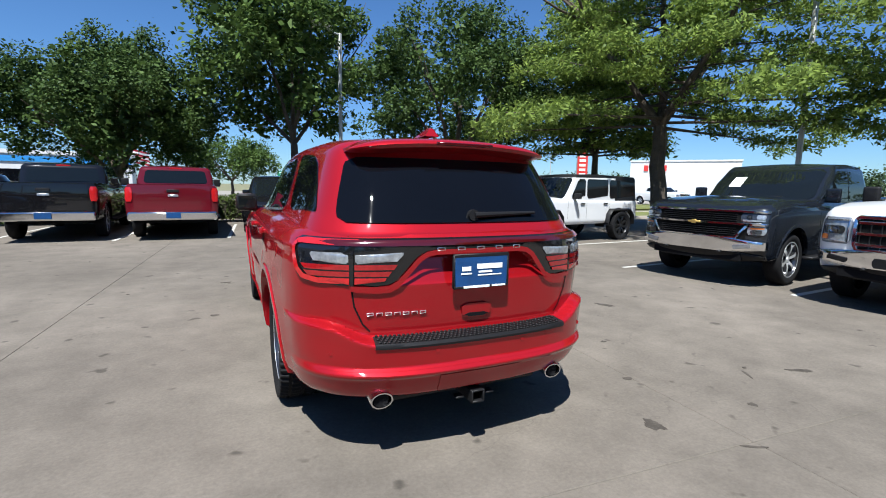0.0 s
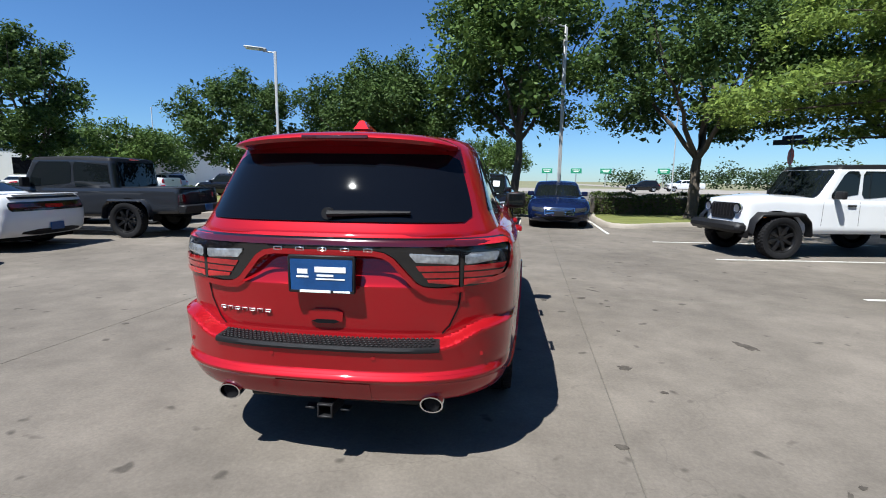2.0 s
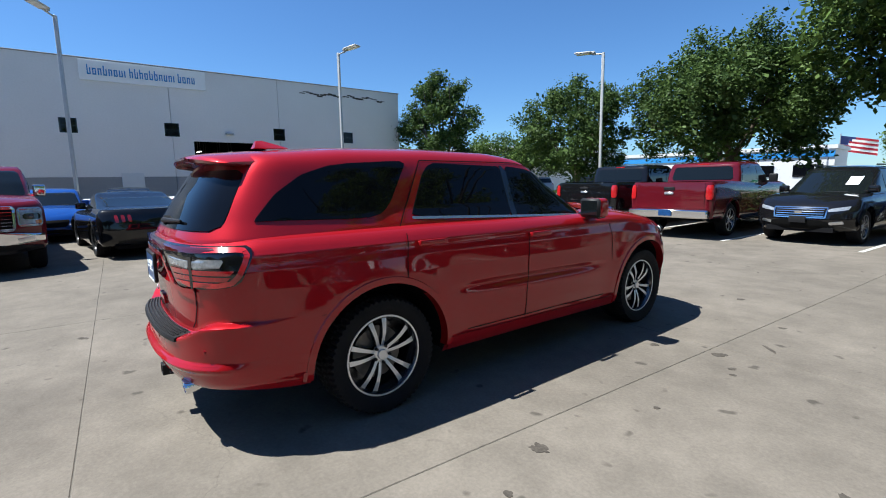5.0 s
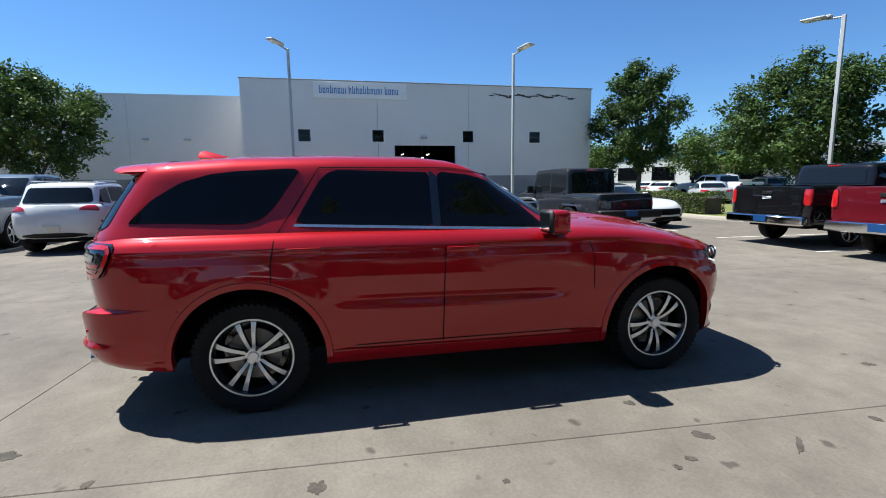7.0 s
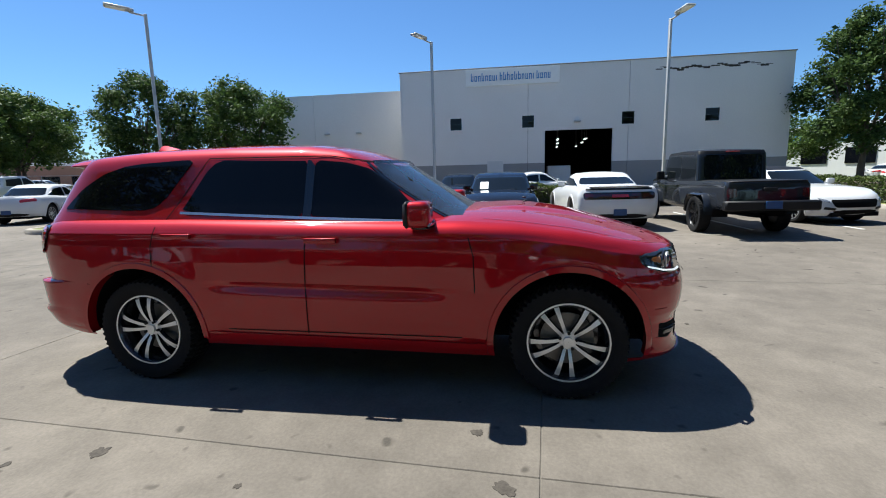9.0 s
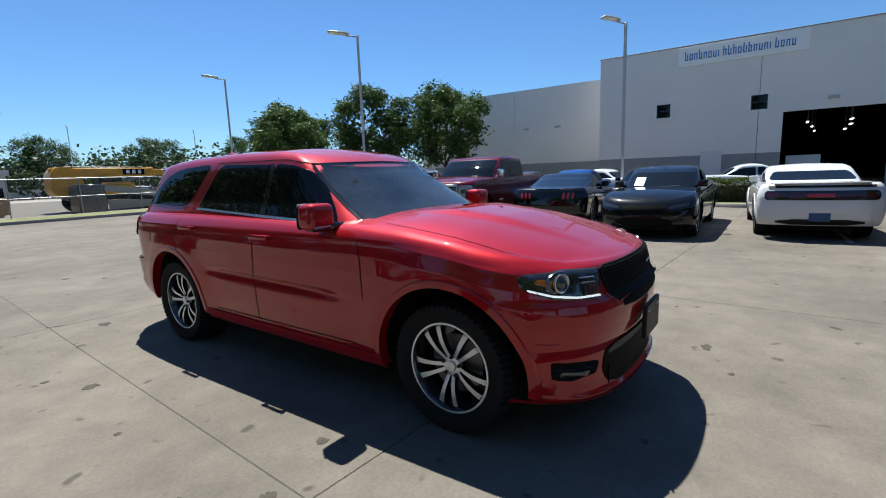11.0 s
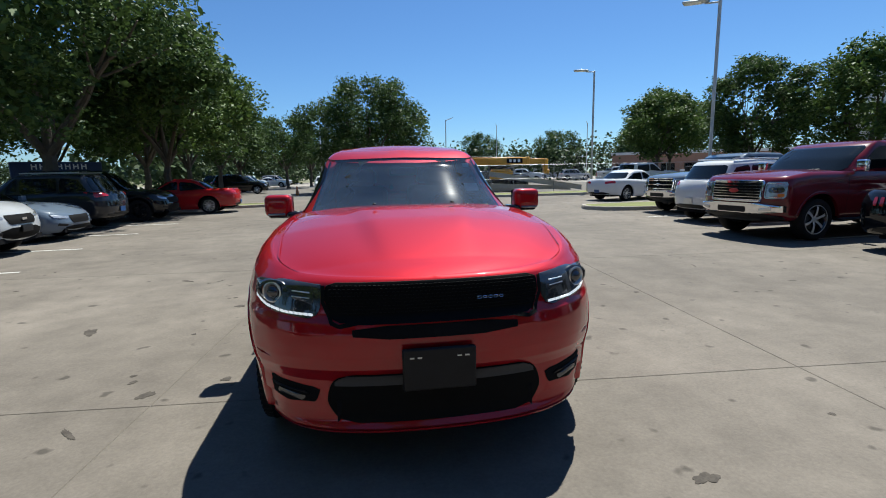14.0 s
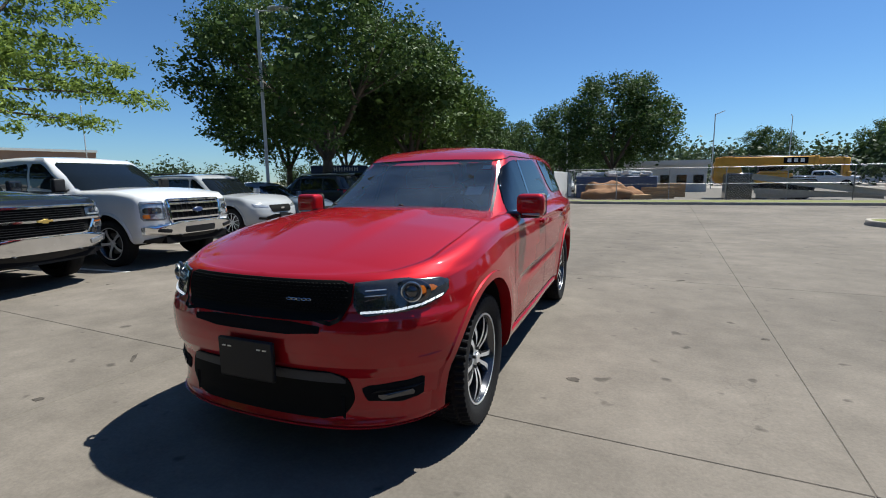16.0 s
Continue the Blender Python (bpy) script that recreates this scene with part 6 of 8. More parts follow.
ground = bmesh.new()
bmesh.ops.create_grid(ground, x_segments=60, y_segments=60, size=1800)
for v in ground.verts:
    v.co.z = -0.12
whole("ground", ground, EARTH, "flat dry grassland reaching to the horizon", "ground", "", "structure")
flat([(-26.9, -60), (25, -60), (25, 60), (-26.9, 60)], -0.005, "pavement", JOINT, "dark joint filler between the lot slabs", thick=0.1)

# islands: grass inside a kerb
def island(poly, label="mown grass island with a concrete kerb", h=0.12):
    p = rounded(poly, 2)
    kerb(p)
    c = Vector((sum(q[0] for q in p) / len(p), sum(q[1] for q in p) / len(p)))
    inner = [tuple(Vector(q) + (c - Vector(q)).normalized() * 0.06) for q in p]
    flat(inner, h, "grass_island", GRASS, label, thick=0.13)


island([(4.2, 10.1), (7.2, 12.0), (13.5, 12.6), (24, 13.2), (24, 17.0), (5.0, 17.0), (4.3, 14.0)])
island([(-24, 13.2), (-9.5, 12.9), (-9.5, 14.9), (4.2, 16.2), (4.2, 22), (-24, 22)])
island([(-8.0, -13.4), (-7.6, -12.2), (-8.2, -11.2), (-13.0, -11.0), (-13.0, -13.6)])
island([(4.3, -20.2), (6.5, -19.2), (13, -18.6), (13, -20.8), (6, -21.2)])
island([(2.2, -22.3), (-26.5, -23.0), (-26.5, -26.0), (2.0, -25.0)])
island([(13.0, 8.5), (13.0, -22), (20, -22), (20, 8.5)])
island([(-15.6, 0.2), (-15.6, 12.2), (-18.8, 12.2), (-18.8, 0.2)])
# grass verge and highway to the north and east
flat([(-200, 22.2), (200, 22.2), (200, 30), (-200, 30)], 0.02, "verge", GRASS, "mown roadside grass")
flat([(-300, 34), (300, 34), (300, 46), (-300, 46)], -0.02, "road", ROAD, "pale concrete road beyond the hedge")
flat([(-300, 62), (300, 62), (300, 96), (-300, 96)], -0.02, "road", ROAD, "pale concrete highway carriageway")
flat([(32, -300), (46, -300), (46, 300), (32, 300)], -0.03, "road", ROAD, "pale concrete frontage road")
flat([(-60, -110), (25, -110), (25, -27), (-60, -27)], -0.03, "pavement", ROAD, "pale concrete of the lot next door")

# painted stall lines, 10 cm wide
def stall(x0, y0, x1, y1, w=0.085):
    d = Vector((x1 - x0, y1 - y0)).normalized()
    n = Vector((-d.y, d.x)) * w / 2
    return flat([(x0 + n.x, y0 + n.y), (x1 + n.x, y1 + n.y), (x1 - n.x, y1 - n.y), (x0 - n.x, y0 - n.y)], 0.005, "stall_line", LINE, "worn white parking stall line", thick=0.004)


for y, x in ((7.25, 4.5), (4.75, 4.9), (1.75, 5.4), (-0.85, 5.9), (-3.9, 6.0), (-6.5, 6.5), (-9.2, 6.6), (-11.9, 6.6)):
    stall(x, y, x + 5.2, y + 0.35)
for y in (9.0, 6.7, 4.2, 1.6, -1.0, -3.6, -6.2, -8.8):
    stall(-8.0, y, -13.0, y - 0.25)
for x in (-6.3, -3.65, -1.15, 1.3, 3.8):
    stall(x, 8.8, x + 0.25, 13.2)

def spot(x, y, r, seed, long=1.0, yaw=0.0):
    """An oil spot or scuff on the concrete, with a ragged outline."""
    rnd = random.Random(seed)
    pts, a0, n = [], radians(yaw), 34
    wave = [(rnd.uniform(0.05, 0.3) / k ** 0.6, rnd.uniform(0, 6.3), k) for k in (2, 3, 5, 8, 11)]
    for i in range(n):
        a = 2 * math.pi * i / n
        k = r * max(0.25, 0.8 + sum(p * math.sin(q * a + f) for p, f, q in wave) + rnd.uniform(-0.12, 0.12))
        u, v = k * long * math.cos(a), k * math.sin(a)
        pts.append((x + u * math.cos(a0) - v * math.sin(a0), y + u * math.sin(a0) + v * math.cos(a0)))
    o = flat(pts, 0.0025, "oil_stain", STAIN, "dark dried oil spot on the concrete", thick=0.002)
    tagged(o, "", "stain", "oil spots on the lot")


# spots, scuffs and drips: x, y, radius, stretch, heading
for i, row in enumerate(((1.82, -0.97, 0.045, 1.6, 10), (3.02, -0.3, 0.06, 2.6, 115), (2.07, 1.70, 0.02, 6, 130), (1.98, -1.38, 0.025, 1.3, 0), (1.85, 1.25, 0.05, 1.5, 40), (1.99, -0.03, 0.02, 1.3, 0),
                         (1.38, 1.08, 0.035, 1.4, 20), (2.04, 1.01, 0.03, 1.3, 60), (2.09, 0.89, 0.025, 1.2, 0), (-0.75, 2.9, 0.025, 1.3, 0), (-1.23, 2.69, 0.045, 1.8, 15), (1.12, -2.71, 0.06, 1.5, 100),
                         (1.52, -2.12, 0.03, 1.6, 0), (2.46, -2.42, 0.012, 8, 60), (-2.79, -0.56, 0.03, 1.4, 0), (2.58, -2.32, 0.02, 1.2, 0), (-2.35, 2.29, 0.02, 1.2, 0), (2.94, -2.53, 0.03, 4.5, 150),
                         (-1.34, 0.87, 0.04, 1.4, 0), (1.44, -3.11, 0.012, 9, 150), (1.97, -2.77, 0.03, 1.3, 0), (1.24, 3.35, 0.04, 1.5, 70), (-2.3, -2.94, 0.04, 1.5, 30), (0.45, -6.2, 0.05, 1.4, 0), (1.94, 2.44, 0.03, 1.6, 0))):
    spot(row[0], row[1], row[2], i, row[3], row[4])
rnd = random.Random(17)
for i in range(60):
    x, y = rnd.uniform(-7, 6.5), rnd.uniform(-8, 9)
    if abs(x) > 3.2 or abs(y) > 3.6:
        scuff = rnd.random() < 0.2
        spot(x, y, rnd.uniform(0.008, 0.015) if scuff else rnd.choice((0.01, 0.012, 0.015, 0.02, 0.03)), 100 + i, rnd.uniform(5, 9) if scuff else rnd.uniform(1, 1.8), rnd.uniform(0, 180))

# building
X0, Y0, Y1, HB, TH = -28.0, -6.5, 17.35, 8.07, 0.25
DOOR = (3.0, 7.2, 4.05)
WINS = [(-3.15, -2.4), (1.55, 2.3), (7.72, 8.47), (12.6, 13.4)]


def wall_pieces(x, y0, y1, z0, z1, holes, name, material, label, thick=TH):
    """A wall along y with rectangular openings (y0, y1, z0, z1) through it."""
    ys = sorted({y0, y1, *[h[0] for h in holes], *[h[1] for h in holes]})
    zs = sorted({z0, z1, *[h[2] for h in holes], *[h[3] for h in holes]})
    ys, zs = [v for v in ys if y0 <= v <= y1], [v for v in zs if z0 <= v <= z1]
    solid = lambda i, j: not any(h[0] <= (ys[i] + ys[i + 1]) / 2 <= h[1] and h[2] <= (zs[j] + zs[j + 1]) / 2 <= h[3] for h in holes)
    bm = bmesh.new()
    for i in range(len(ys) - 1):
        for j in range(len(zs) - 1):
            if solid(i, j):
                box(bm, (x - thick / 2, (ys[i] + ys[i + 1]) / 2, (zs[j] + zs[j + 1]) / 2), (thick, ys[i + 1] - ys[i], zs[j + 1] - zs[j]))
    bmesh.ops.remove_doubles(bm, verts=bm.verts, dist=0.001)
    return whole(name, bm, material, label, "wall", "", "structure", smooth=False)


holes = [(DOOR[0], DOOR[1], -0.2, DOOR[2])] + [(a, b, 4.27, 5.03) for a, b in WINS]
joints = [Y0, 1.92, 8.12, Y1]
for i, (a, b) in enumerate(zip(joints[:-1], joints[1:])):
    hs = [h for h in holes]
    wall_pieces(X0, a + 0.012, b - 0.012, 2.0, HB, hs, "wall_panel", WALL, "pale grey painted concrete wall panel with small square windows")
    wall_pieces(X0 + 0.003, a + 0.012, b - 0.012, 0.0, 1.995, hs, "wall_band", BAND, "darker grey painted band along the wall foot")
whole("wall_north", boxes(((X0 - 12, Y1 - 0.125, HB / 2), (23.7, 0.25, HB))), WALL, "pale grey painted concrete side wall", "wall", "", "structure", smooth=False)
whole("wall_south", boxes(((X0 - 12, Y0 + 0.125, HB / 2), (23.7, 0.25, HB))), WALL, "pale grey painted concrete side wall", "wall", "", "structure", smooth=False)
whole("roof", boxes(((X0 - 12, (Y0 + Y1) / 2, HB - 0.4), (23.4, Y1 - Y0 - 0.5, 0.2))), BAND, "flat roof behind the parapet", "roof", "", "structure", smooth=False)
whole("floor", boxes(((X0 - 12, (Y0 + Y1) / 2, -0.02), (24, Y1 - Y0 - 0.5, 0.06))), KERB, "concrete floor of the service hall", "floor", "", "structure", smooth=False)
# the wall's near-black colour paints in the shade deep inside the hall
whole("wall_west", boxes(((X0 - 23.5, (Y0 + Y1) / 2, HB / 2), (0.25, Y1 - Y0 - 0.5, HB))), DARK, "back wall of the service hall, coloured near-black for its shade", "wall", "", "structure", smooth=False)
whole("parapet_cap", boxes(((X0 - 0.12, (Y0 + Y1) / 2, HB + 0.03), (0.34, Y1 - Y0 + 0.1, 0.06)), bevel=0.01), BAND, "thin metal cap along the parapet", "trim", "", "structure")
for a, b in WINS:
    w = thing("window", pose(X0, (a + b) / 2, 4.65), "small square dark window with a thin frame", "window", "", "structure")
    part("window_frame", boxes(((-0.08, -(b - a) / 2 + 0.025, 0), (0.1, 0.05, 0.76)), ((-0.08, (b - a) / 2 - 0.025, 0), (0.1, 0.05, 0.76)), ((-0.08, 0, 0.36), (0.1, b - a, 0.05)), ((-0.08, 0, -0.36), (0.1, b - a, 0.05)), ((-0.08, 0, 0.0), (0.06, b - a, 0.03))), DARKALLOY, w, smooth=False)
    part("pane", boxes(((-0.1, 0, 0), (0.012, b - a - 0.06, 0.7))), TINT, w, smooth=False)
    part("window_sill", boxes(((0.02, 0, -0.42), (0.07, b - a + 0.12, 0.05))), WALL, w, smooth=False)
# hall lamps seen through the open door
for i, (x, y) in enumerate([(-33, 4.2), (-33, 6.2), (-38, 4.6), (-38, 6.6), (-44, 5.0), (-44, 6.8)]):
    l = thing("hall_lamp", pose(x, y, 3.75), "long hanging strip lamp inside the service hall", "lamp", "hall lamps")
    part("housing", boxes(((0, 0, 0.03), (1.2, 0.16, 0.05)), bevel=0.01), WHITE, l)
    part("tube", boxes(((0, 0, 0.0), (1.15, 0.1, 0.02))), GLOW, l)
    for q in (-0.4, 0.4):
        part("hanger", rod((q, 0, 0.05), (q, 0, 4.2), 0.012, n=6), STEEL, l)
dl = thing("door_lamp", pose(X0, 5.0, 4.55), "small wall lamp above the open hall door", "lamp")
part("housing", boxes(((0.12, 0, 0), (0.24, 0.45, 0.14)), bevel=0.04), POLE, dl)
whole("hall_crate", boxes(((X0 - 1.6, 4.0, 0.9), (1.2, 1.5, 1.8)), bevel=0.03), WHITE, "white cabinet standing inside the hall door", "cabinet")
whole("wall_hatch", boxes(((X0 + 0.02, -0.2, 1.2), (0.06, 1.05, 2.0)), bevel=0.01), WHITE, "plain white steel service door in the wall", "door", "", "structure")
# sign board: white with blue strokes
sg = thing("sign_board", pose(X0, 0.9, 7.5), "white fascia sign with a row of blue letter strokes", "sign")
part("board", boxes(((0.05, 0, 0), (0.1, 5.95, 1.02)), bevel=0.01), PAPER, sg)
y = -2.55
caps = {0, 10, 18}
for i in range(22):
    tall = 0.5 if i in caps else (0.5 if i in (3, 9, 8, 13, 12) else 0.34)
    w = 0.17
    bm = bmesh.new()
    box(bm, (0.105, y - w / 2 + 0.03, -0.22 + tall / 2), (0.012, 0.055, tall))
    if i not in (7, 17):
        box(bm, (0.105, y + w / 2 - 0.03, -0.22 + 0.17), (0.012, 0.05, 0.34))
        box(bm, (0.105, y, -0.22 + (0.31 if i % 3 else 0.03)), (0.012, w - 0.03, 0.06))
        if i % 2:
            box(bm, (0.105, y, -0.19), (0.012, w - 0.03, 0.06))
    part("letter_stroke", bm, BLUE_INK, sg, smooth=False)
    y += 0.232
# weather stain under the parapet
st = bmesh.new()
rnd = random.Random(3)
for i in range(26):
    yy = 9.8 + 6.4 * i / 26
    box(st, (X0 + 0.004, yy, 7.47 + rnd.uniform(-0.05, 0.05) + 0.1 * math.sin(i)), (0.004, rnd.uniform(0.25, 0.5), rnd.uniform(0.03, 0.12)))
whole("wall_stain", st, STAIN, "dark weather stain under the parapet", "stain", "", "structure", smooth=False)
# lower wing, set back
for i, (a, b) in enumerate(((-6.6, -14.0), (-14.02, -23.0))):
    whole("wing_wall", boxes(((-31.2, (a + b) / 2, 3.7), (0.3, a - b, 7.6))), WALL, "pale grey painted wall of the lower wing", "wall", "", "structure", smooth=False)
whole("wing_band", boxes(((-31.03, -14.8, 1.0), (0.05, 16.4, 2.0))), BAND, "darker grey band along the wing wall", "wall", "", "structure", smooth=False)
whole("wing_roof", boxes(((-40.3, -14.8, 6.5), (17.5, 16.4, 0.3))), BAND, "flat roof of the lower wing", "roof", "", "structure", smooth=False)
for y in (-10.5, -13.0, -17.0):
    wl_ = thing("wall_lamp", pose(-31.05, y, 4.6), "small grey wall lamp on the wing", "lamp")
    part("housing", boxes(((0.1, 0, 0), (0.22, 0.4, 0.12)), bevel=0.03), POLE, wl_)

# ---- parked vehicles ----
ROW_E, ROW_W, ROW_N = "vehicles parked in the east row", "vehicles parked in the west row", "vehicles parked along the hedge"


def truck_red(m):
    return vehicle("pickup_truck", "maroon crew cab pickup truck with chrome rear bumper", ROW_N, m, "pickup", P_MAROON, 5.85, 2.03, 1.88, 3.65, 0.95, 0.40, "bright", opts=dict(category="pickup truck", badge_r=SATIN, bars=2, badge=SATIN))


# along the hedge, north of the SUV
truck_red(place(-2.45, 11.55, 2))
vehicle("pickup_truck", "black crew cab pickup truck with chrome rear bumper", ROW_N, place(-5.0, 11.7, 2), "pickup", P_BLACK, 5.85, 2.03, 1.88, 3.65, 0.95, 0.40, "bright", opts=dict(category="pickup truck", badge_r=SATIN, bars=2))
vehicle("sport_utility_vehicle", "black SUV with chrome grille bars facing the lot", ROW_N, place(0.28, 11.65, 176), "suv", P_BLACK, 4.7, 1.88, 1.68, 2.7, 0.92, 0.365, "many", opts=dict(grille_w=0.46, bars=4, surround=True, badge=CHROME, paper=-1, fogmat=SATIN, plate_f=True, clad=False, slim=True, tuck=0.29, cowl_y=1.2, lines=(0.86, 1.05, 1.06, 1.12), roof=(0.12, -1.6, -2.18)))
vehicle("sedan_car", "dark blue sedan with mesh grille facing the lot", ROW_N, place(2.75, 12.3, 176), "sedan", P_BLUE, 4.85, 1.865, 1.45, 2.8, 0.95, 0.34, "many", opts=dict(lamp=SMOKED, grille_w=0.42, bars=4, surround=True, plate_f=True))
# east row, noses towards the SUV
vehicle("off_road_vehicle", "white four-door off-roader with black hardtop and flares", ROW_E, place(7.55, 6.15, 99), "jeep", P_WHITE, 4.58, 1.88, 1.84, 2.95, 0.72, 0.405, "black", opts=dict(top=PLASTIC, nose="jeep", handle=PLASTIC, category="off-road car"))
vehicle("pickup_truck", "dark slate pickup truck with broad chrome grille", ROW_E, place(8.4, 0.85, 98), "pickup", P_SLATE, 5.85, 2.03, 1.95, 3.65, 0.98, 0.40, "bright", opts=dict(category="pickup truck", face="bowtie", cuts=(-0.15,), cowl_y=1.22, lines=(1.19, 1.31, 1.25, 1.36), badge=BRASS, paper=1, mirror=P_SLATE, fogmat=LENS))
vehicle("pickup_truck", "white pickup truck with chrome bar grille", ROW_E, place(8.65, -1.85, 95), "pickup", P_WHITE, 5.85, 2.03, 1.95, 3.65, 0.95, 0.405, "five", opts=dict(category="pickup truck", grille_w=0.56, bars=3, badge=NAVY, fogmat=PLASTIC))
vehicle("sport_utility_vehicle", "silver SUV with pentagon grille", ROW_E, place(9.6, -6.0, 92), "suv", P_SILVER, 4.75, 1.90, 1.67, 2.75, 0.95, 0.37, "many", opts=dict(grille_w=0.42, badge=CHROME, slim=True, plate_f=True, clad=False))
vehicle("sedan_car", "dark steel blue sedan parked nose out", ROW_E, place(10.0, -8.6, 92), "sedan", P_STEELBLUE, 4.75, 1.83, 1.42, 2.8, 0.93, 0.33, "many", opts=dict(slim=True, grille_w=0.4))
vehicle("sport_utility_vehicle", "dark grey SUV parked tail out", ROW_E, place(10.2, -11.2, -88), "suv", P_GREY, 4.6, 1.86, 1.68, 2.66, 0.9, 0.365, "many", opts=dict(rail=SATIN))
vehicle("sport_utility_vehicle", "black SUV with dark wheels parked nose out", ROW_E, place(9.9, -14.0, 93), "suv", P_BLACK, 4.9, 1.93, 1.78, 2.9, 0.9, 0.38, "black", opts=dict(slim=True, rail=PLASTIC))
vehicle("sedan_car", "red sedan parked tail out", ROW_E, place(8.4, -16.9, -85), "sedan", P_RED, 4.9, 1.86, 1.47, 2.85, 0.95, 0.335, "many")
# west row, towards the building
vehicle("pickup_truck", "charcoal off-road pickup with dark soft top", ROW_W, place(-9.3, 6.2, 92), "gladiator", P_GREY, 5.54, 1.9, 1.9, 3.49, 0.75, 0.41, "black", opts=dict(category="pickup truck", top=PLASTIC, rbump=PLASTIC, tail=DARKRED, nose="jeep", flare=P_GREY, cover=True, bed=-1.2, handle=P_GREY))
vehicle("coupe_car", "white coupe with full-width red tail lights", ROW_W, place(-10.4, 3.5, 95), "coupe", P_WHITE, 5.02, 1.92, 1.42, 2.95, 0.95, 0.36, "black", opts=dict(lines=(0.75, 0.98, 1.0, 1.06)))
vehicle("sedan_car", "black sedan with price sheet parked nose out", ROW_W, place(-9.6, 0.82, -89), "sedan", P_BLACK, 5.04, 1.9, 1.48, 3.05, 0.95, 0.355, "five", opts=dict(grille_w=0.45, slim=True, paper=1, lamp=SMOKED, lines=(0.78, 0.98, 0.98, 1.04)))
vehicle("coupe_car", "black fastback coupe with triple bar tail lights", ROW_W, place(-10.4, -1.85, 96), "coupe", P_BLACK, 4.79, 1.92, 1.38, 2.72, 0.93, 0.345, "black", opts=dict(tri=True, lines=(0.72, 0.93, 0.95, 1.02), roof=(-0.05, -0.6, -2.05)))
vehicle("pickup_truck", "deep red heavy pickup truck with chrome mesh grille", ROW_W, place(-10.1, -4.6, -84), "pickup", P_DEEPRED, 6.0, 2.05, 1.96, 3.9, 0.98, 0.41, "bright", opts=dict(category="pickup truck", grille_w=0.58, bars=7, badge=REDPAINT, fogmat=SATIN, mirror=CHROME, lines=(1.22, 1.33, 1.3, 1.34)))
vehicle("sport_utility_vehicle", "white compact SUV parked tail out", ROW_W, place(-10.35, -7.25, 93), "suv", P_WHITE, 4.45, 1.85, 1.66, 2.67, 0.9, 0.35, "many", opts=dict(plate=SATIN, rail=SATIN))
vehicle("pickup_truck", "steel blue pickup truck with dark grille", ROW_W, place(-11.9, -10.0, -87), "pickup", P_STEELBLUE, 5.81, 2.03, 1.93, 3.7, 0.95, 0.40, "bright", opts=dict(category="pickup truck", grille_w=0.62, surround=True, badge=CHROME, fogmat=LENS))
vehicle("sedan_car", "white sedan with panoramic dark roof parked nose out", ROW_W, place(-11.2, 8.8, -77), "sedan", P_WHITE, 4.9, 1.86, 1.445, 2.84, 0.95, 0.34, "many", opts=dict(grille_w=0.6, top=PLASTIC, slim=True))
# beyond the west island
BACK = "vehicles parked by the building"
vehicle("sedan_car", "white sedan parked beside the building", BACK, place(-20.5, 2.4, 12), "sedan", P_WHITE, 4.85, 1.86, 1.46, 2.8, 0.95, 0.335, "many", opts=dict(paper=1))
vehicle("sedan_car", "bright blue sedan parked behind the black coupe", BACK, place(-15.0, -3.45, -92), "sedan", P_BRIGHTBLUE, 4.6, 1.8, 1.46, 2.65, 0.9, 0.33, "many")
vehicle("sedan_car", "white sedan parked near the building wall", BACK, place(-20.0, -4.2, 170), "sedan", P_WHITE, 4.8, 1.84, 1.45, 2.75, 0.93, 0.335, "many")
vehicle("sedan_car", "black sedan parked near the building wall", BACK, place(-17.2, -1.3, -95), "sedan", P_BLACK, 4.8, 1.84, 1.45, 2.75, 0.93, 0.335, "many")
vehicle("sedan_car", "dark grey sedan parked behind the front row", BACK, place(-16.2, -6.3, -92), "sedan", P_GUN, 4.8, 1.84, 1.45, 2.75, 0.93, 0.335, "many")
vehicle("sedan_car", "silver sedan parked on the far lot", BACK, place(-21.0, 21.5, 60), "sedan", P_SILVER, 4.8, 1.84, 1.45, 2.75, 0.93, 0.335, "many")
vehicle("sedan_car", "white sedan parked by the south fence", BACK, place(-12.5, -17.5, 110), "sedan", P_WHITE, 4.85, 1.86, 1.46, 2.85, 0.95, 0.34, "many")
vehicle("pickup_truck", "white crew cab pickup truck with blue door panel", BACK, place(-18.5, -27.0, 100), "pickup", P_WHITE, 5.9, 2.03, 1.93, 3.7, 0.95, 0.41, "bright", opts=dict(category="pickup truck"))

# the far lots and the road: a few more cars, copied from three patterns
FAR = "distant parked cars"
f1, _, _ = vehicle("sedan_car", "pale sedan far off on the next lot", FAR, place(5.3, -46.0, 8), "sedan", P_WHITE, 4.8, 1.84, 1.45, 2.75, 0.93, 0.335, "many")
f2, _, _ = vehicle("sport_utility_vehicle", "dark SUV far off on the next lot", FAR, place(12.0, -40.0, 100), "suv", P_BLACK, 4.8, 1.9, 1.72, 2.8, 0.93, 0.365, "many")
f3, _, _ = vehicle("pickup_truck", "pale pickup truck far off", FAR, place(-30.0, -50.0, 40), "pickup", P_WHITE, 5.8, 2.02, 1.9, 3.6, 0.95, 0.40, "bright", opts=dict(category="pickup truck"))
f4, _, _ = vehicle("sport_utility_vehicle", "silver SUV far off", FAR, place(16.5, -62.0, 90), "suv", P_SILVER, 4.8, 1.9, 1.72, 2.8, 0.93, 0.365, "many")
rnd = random.Random(11)
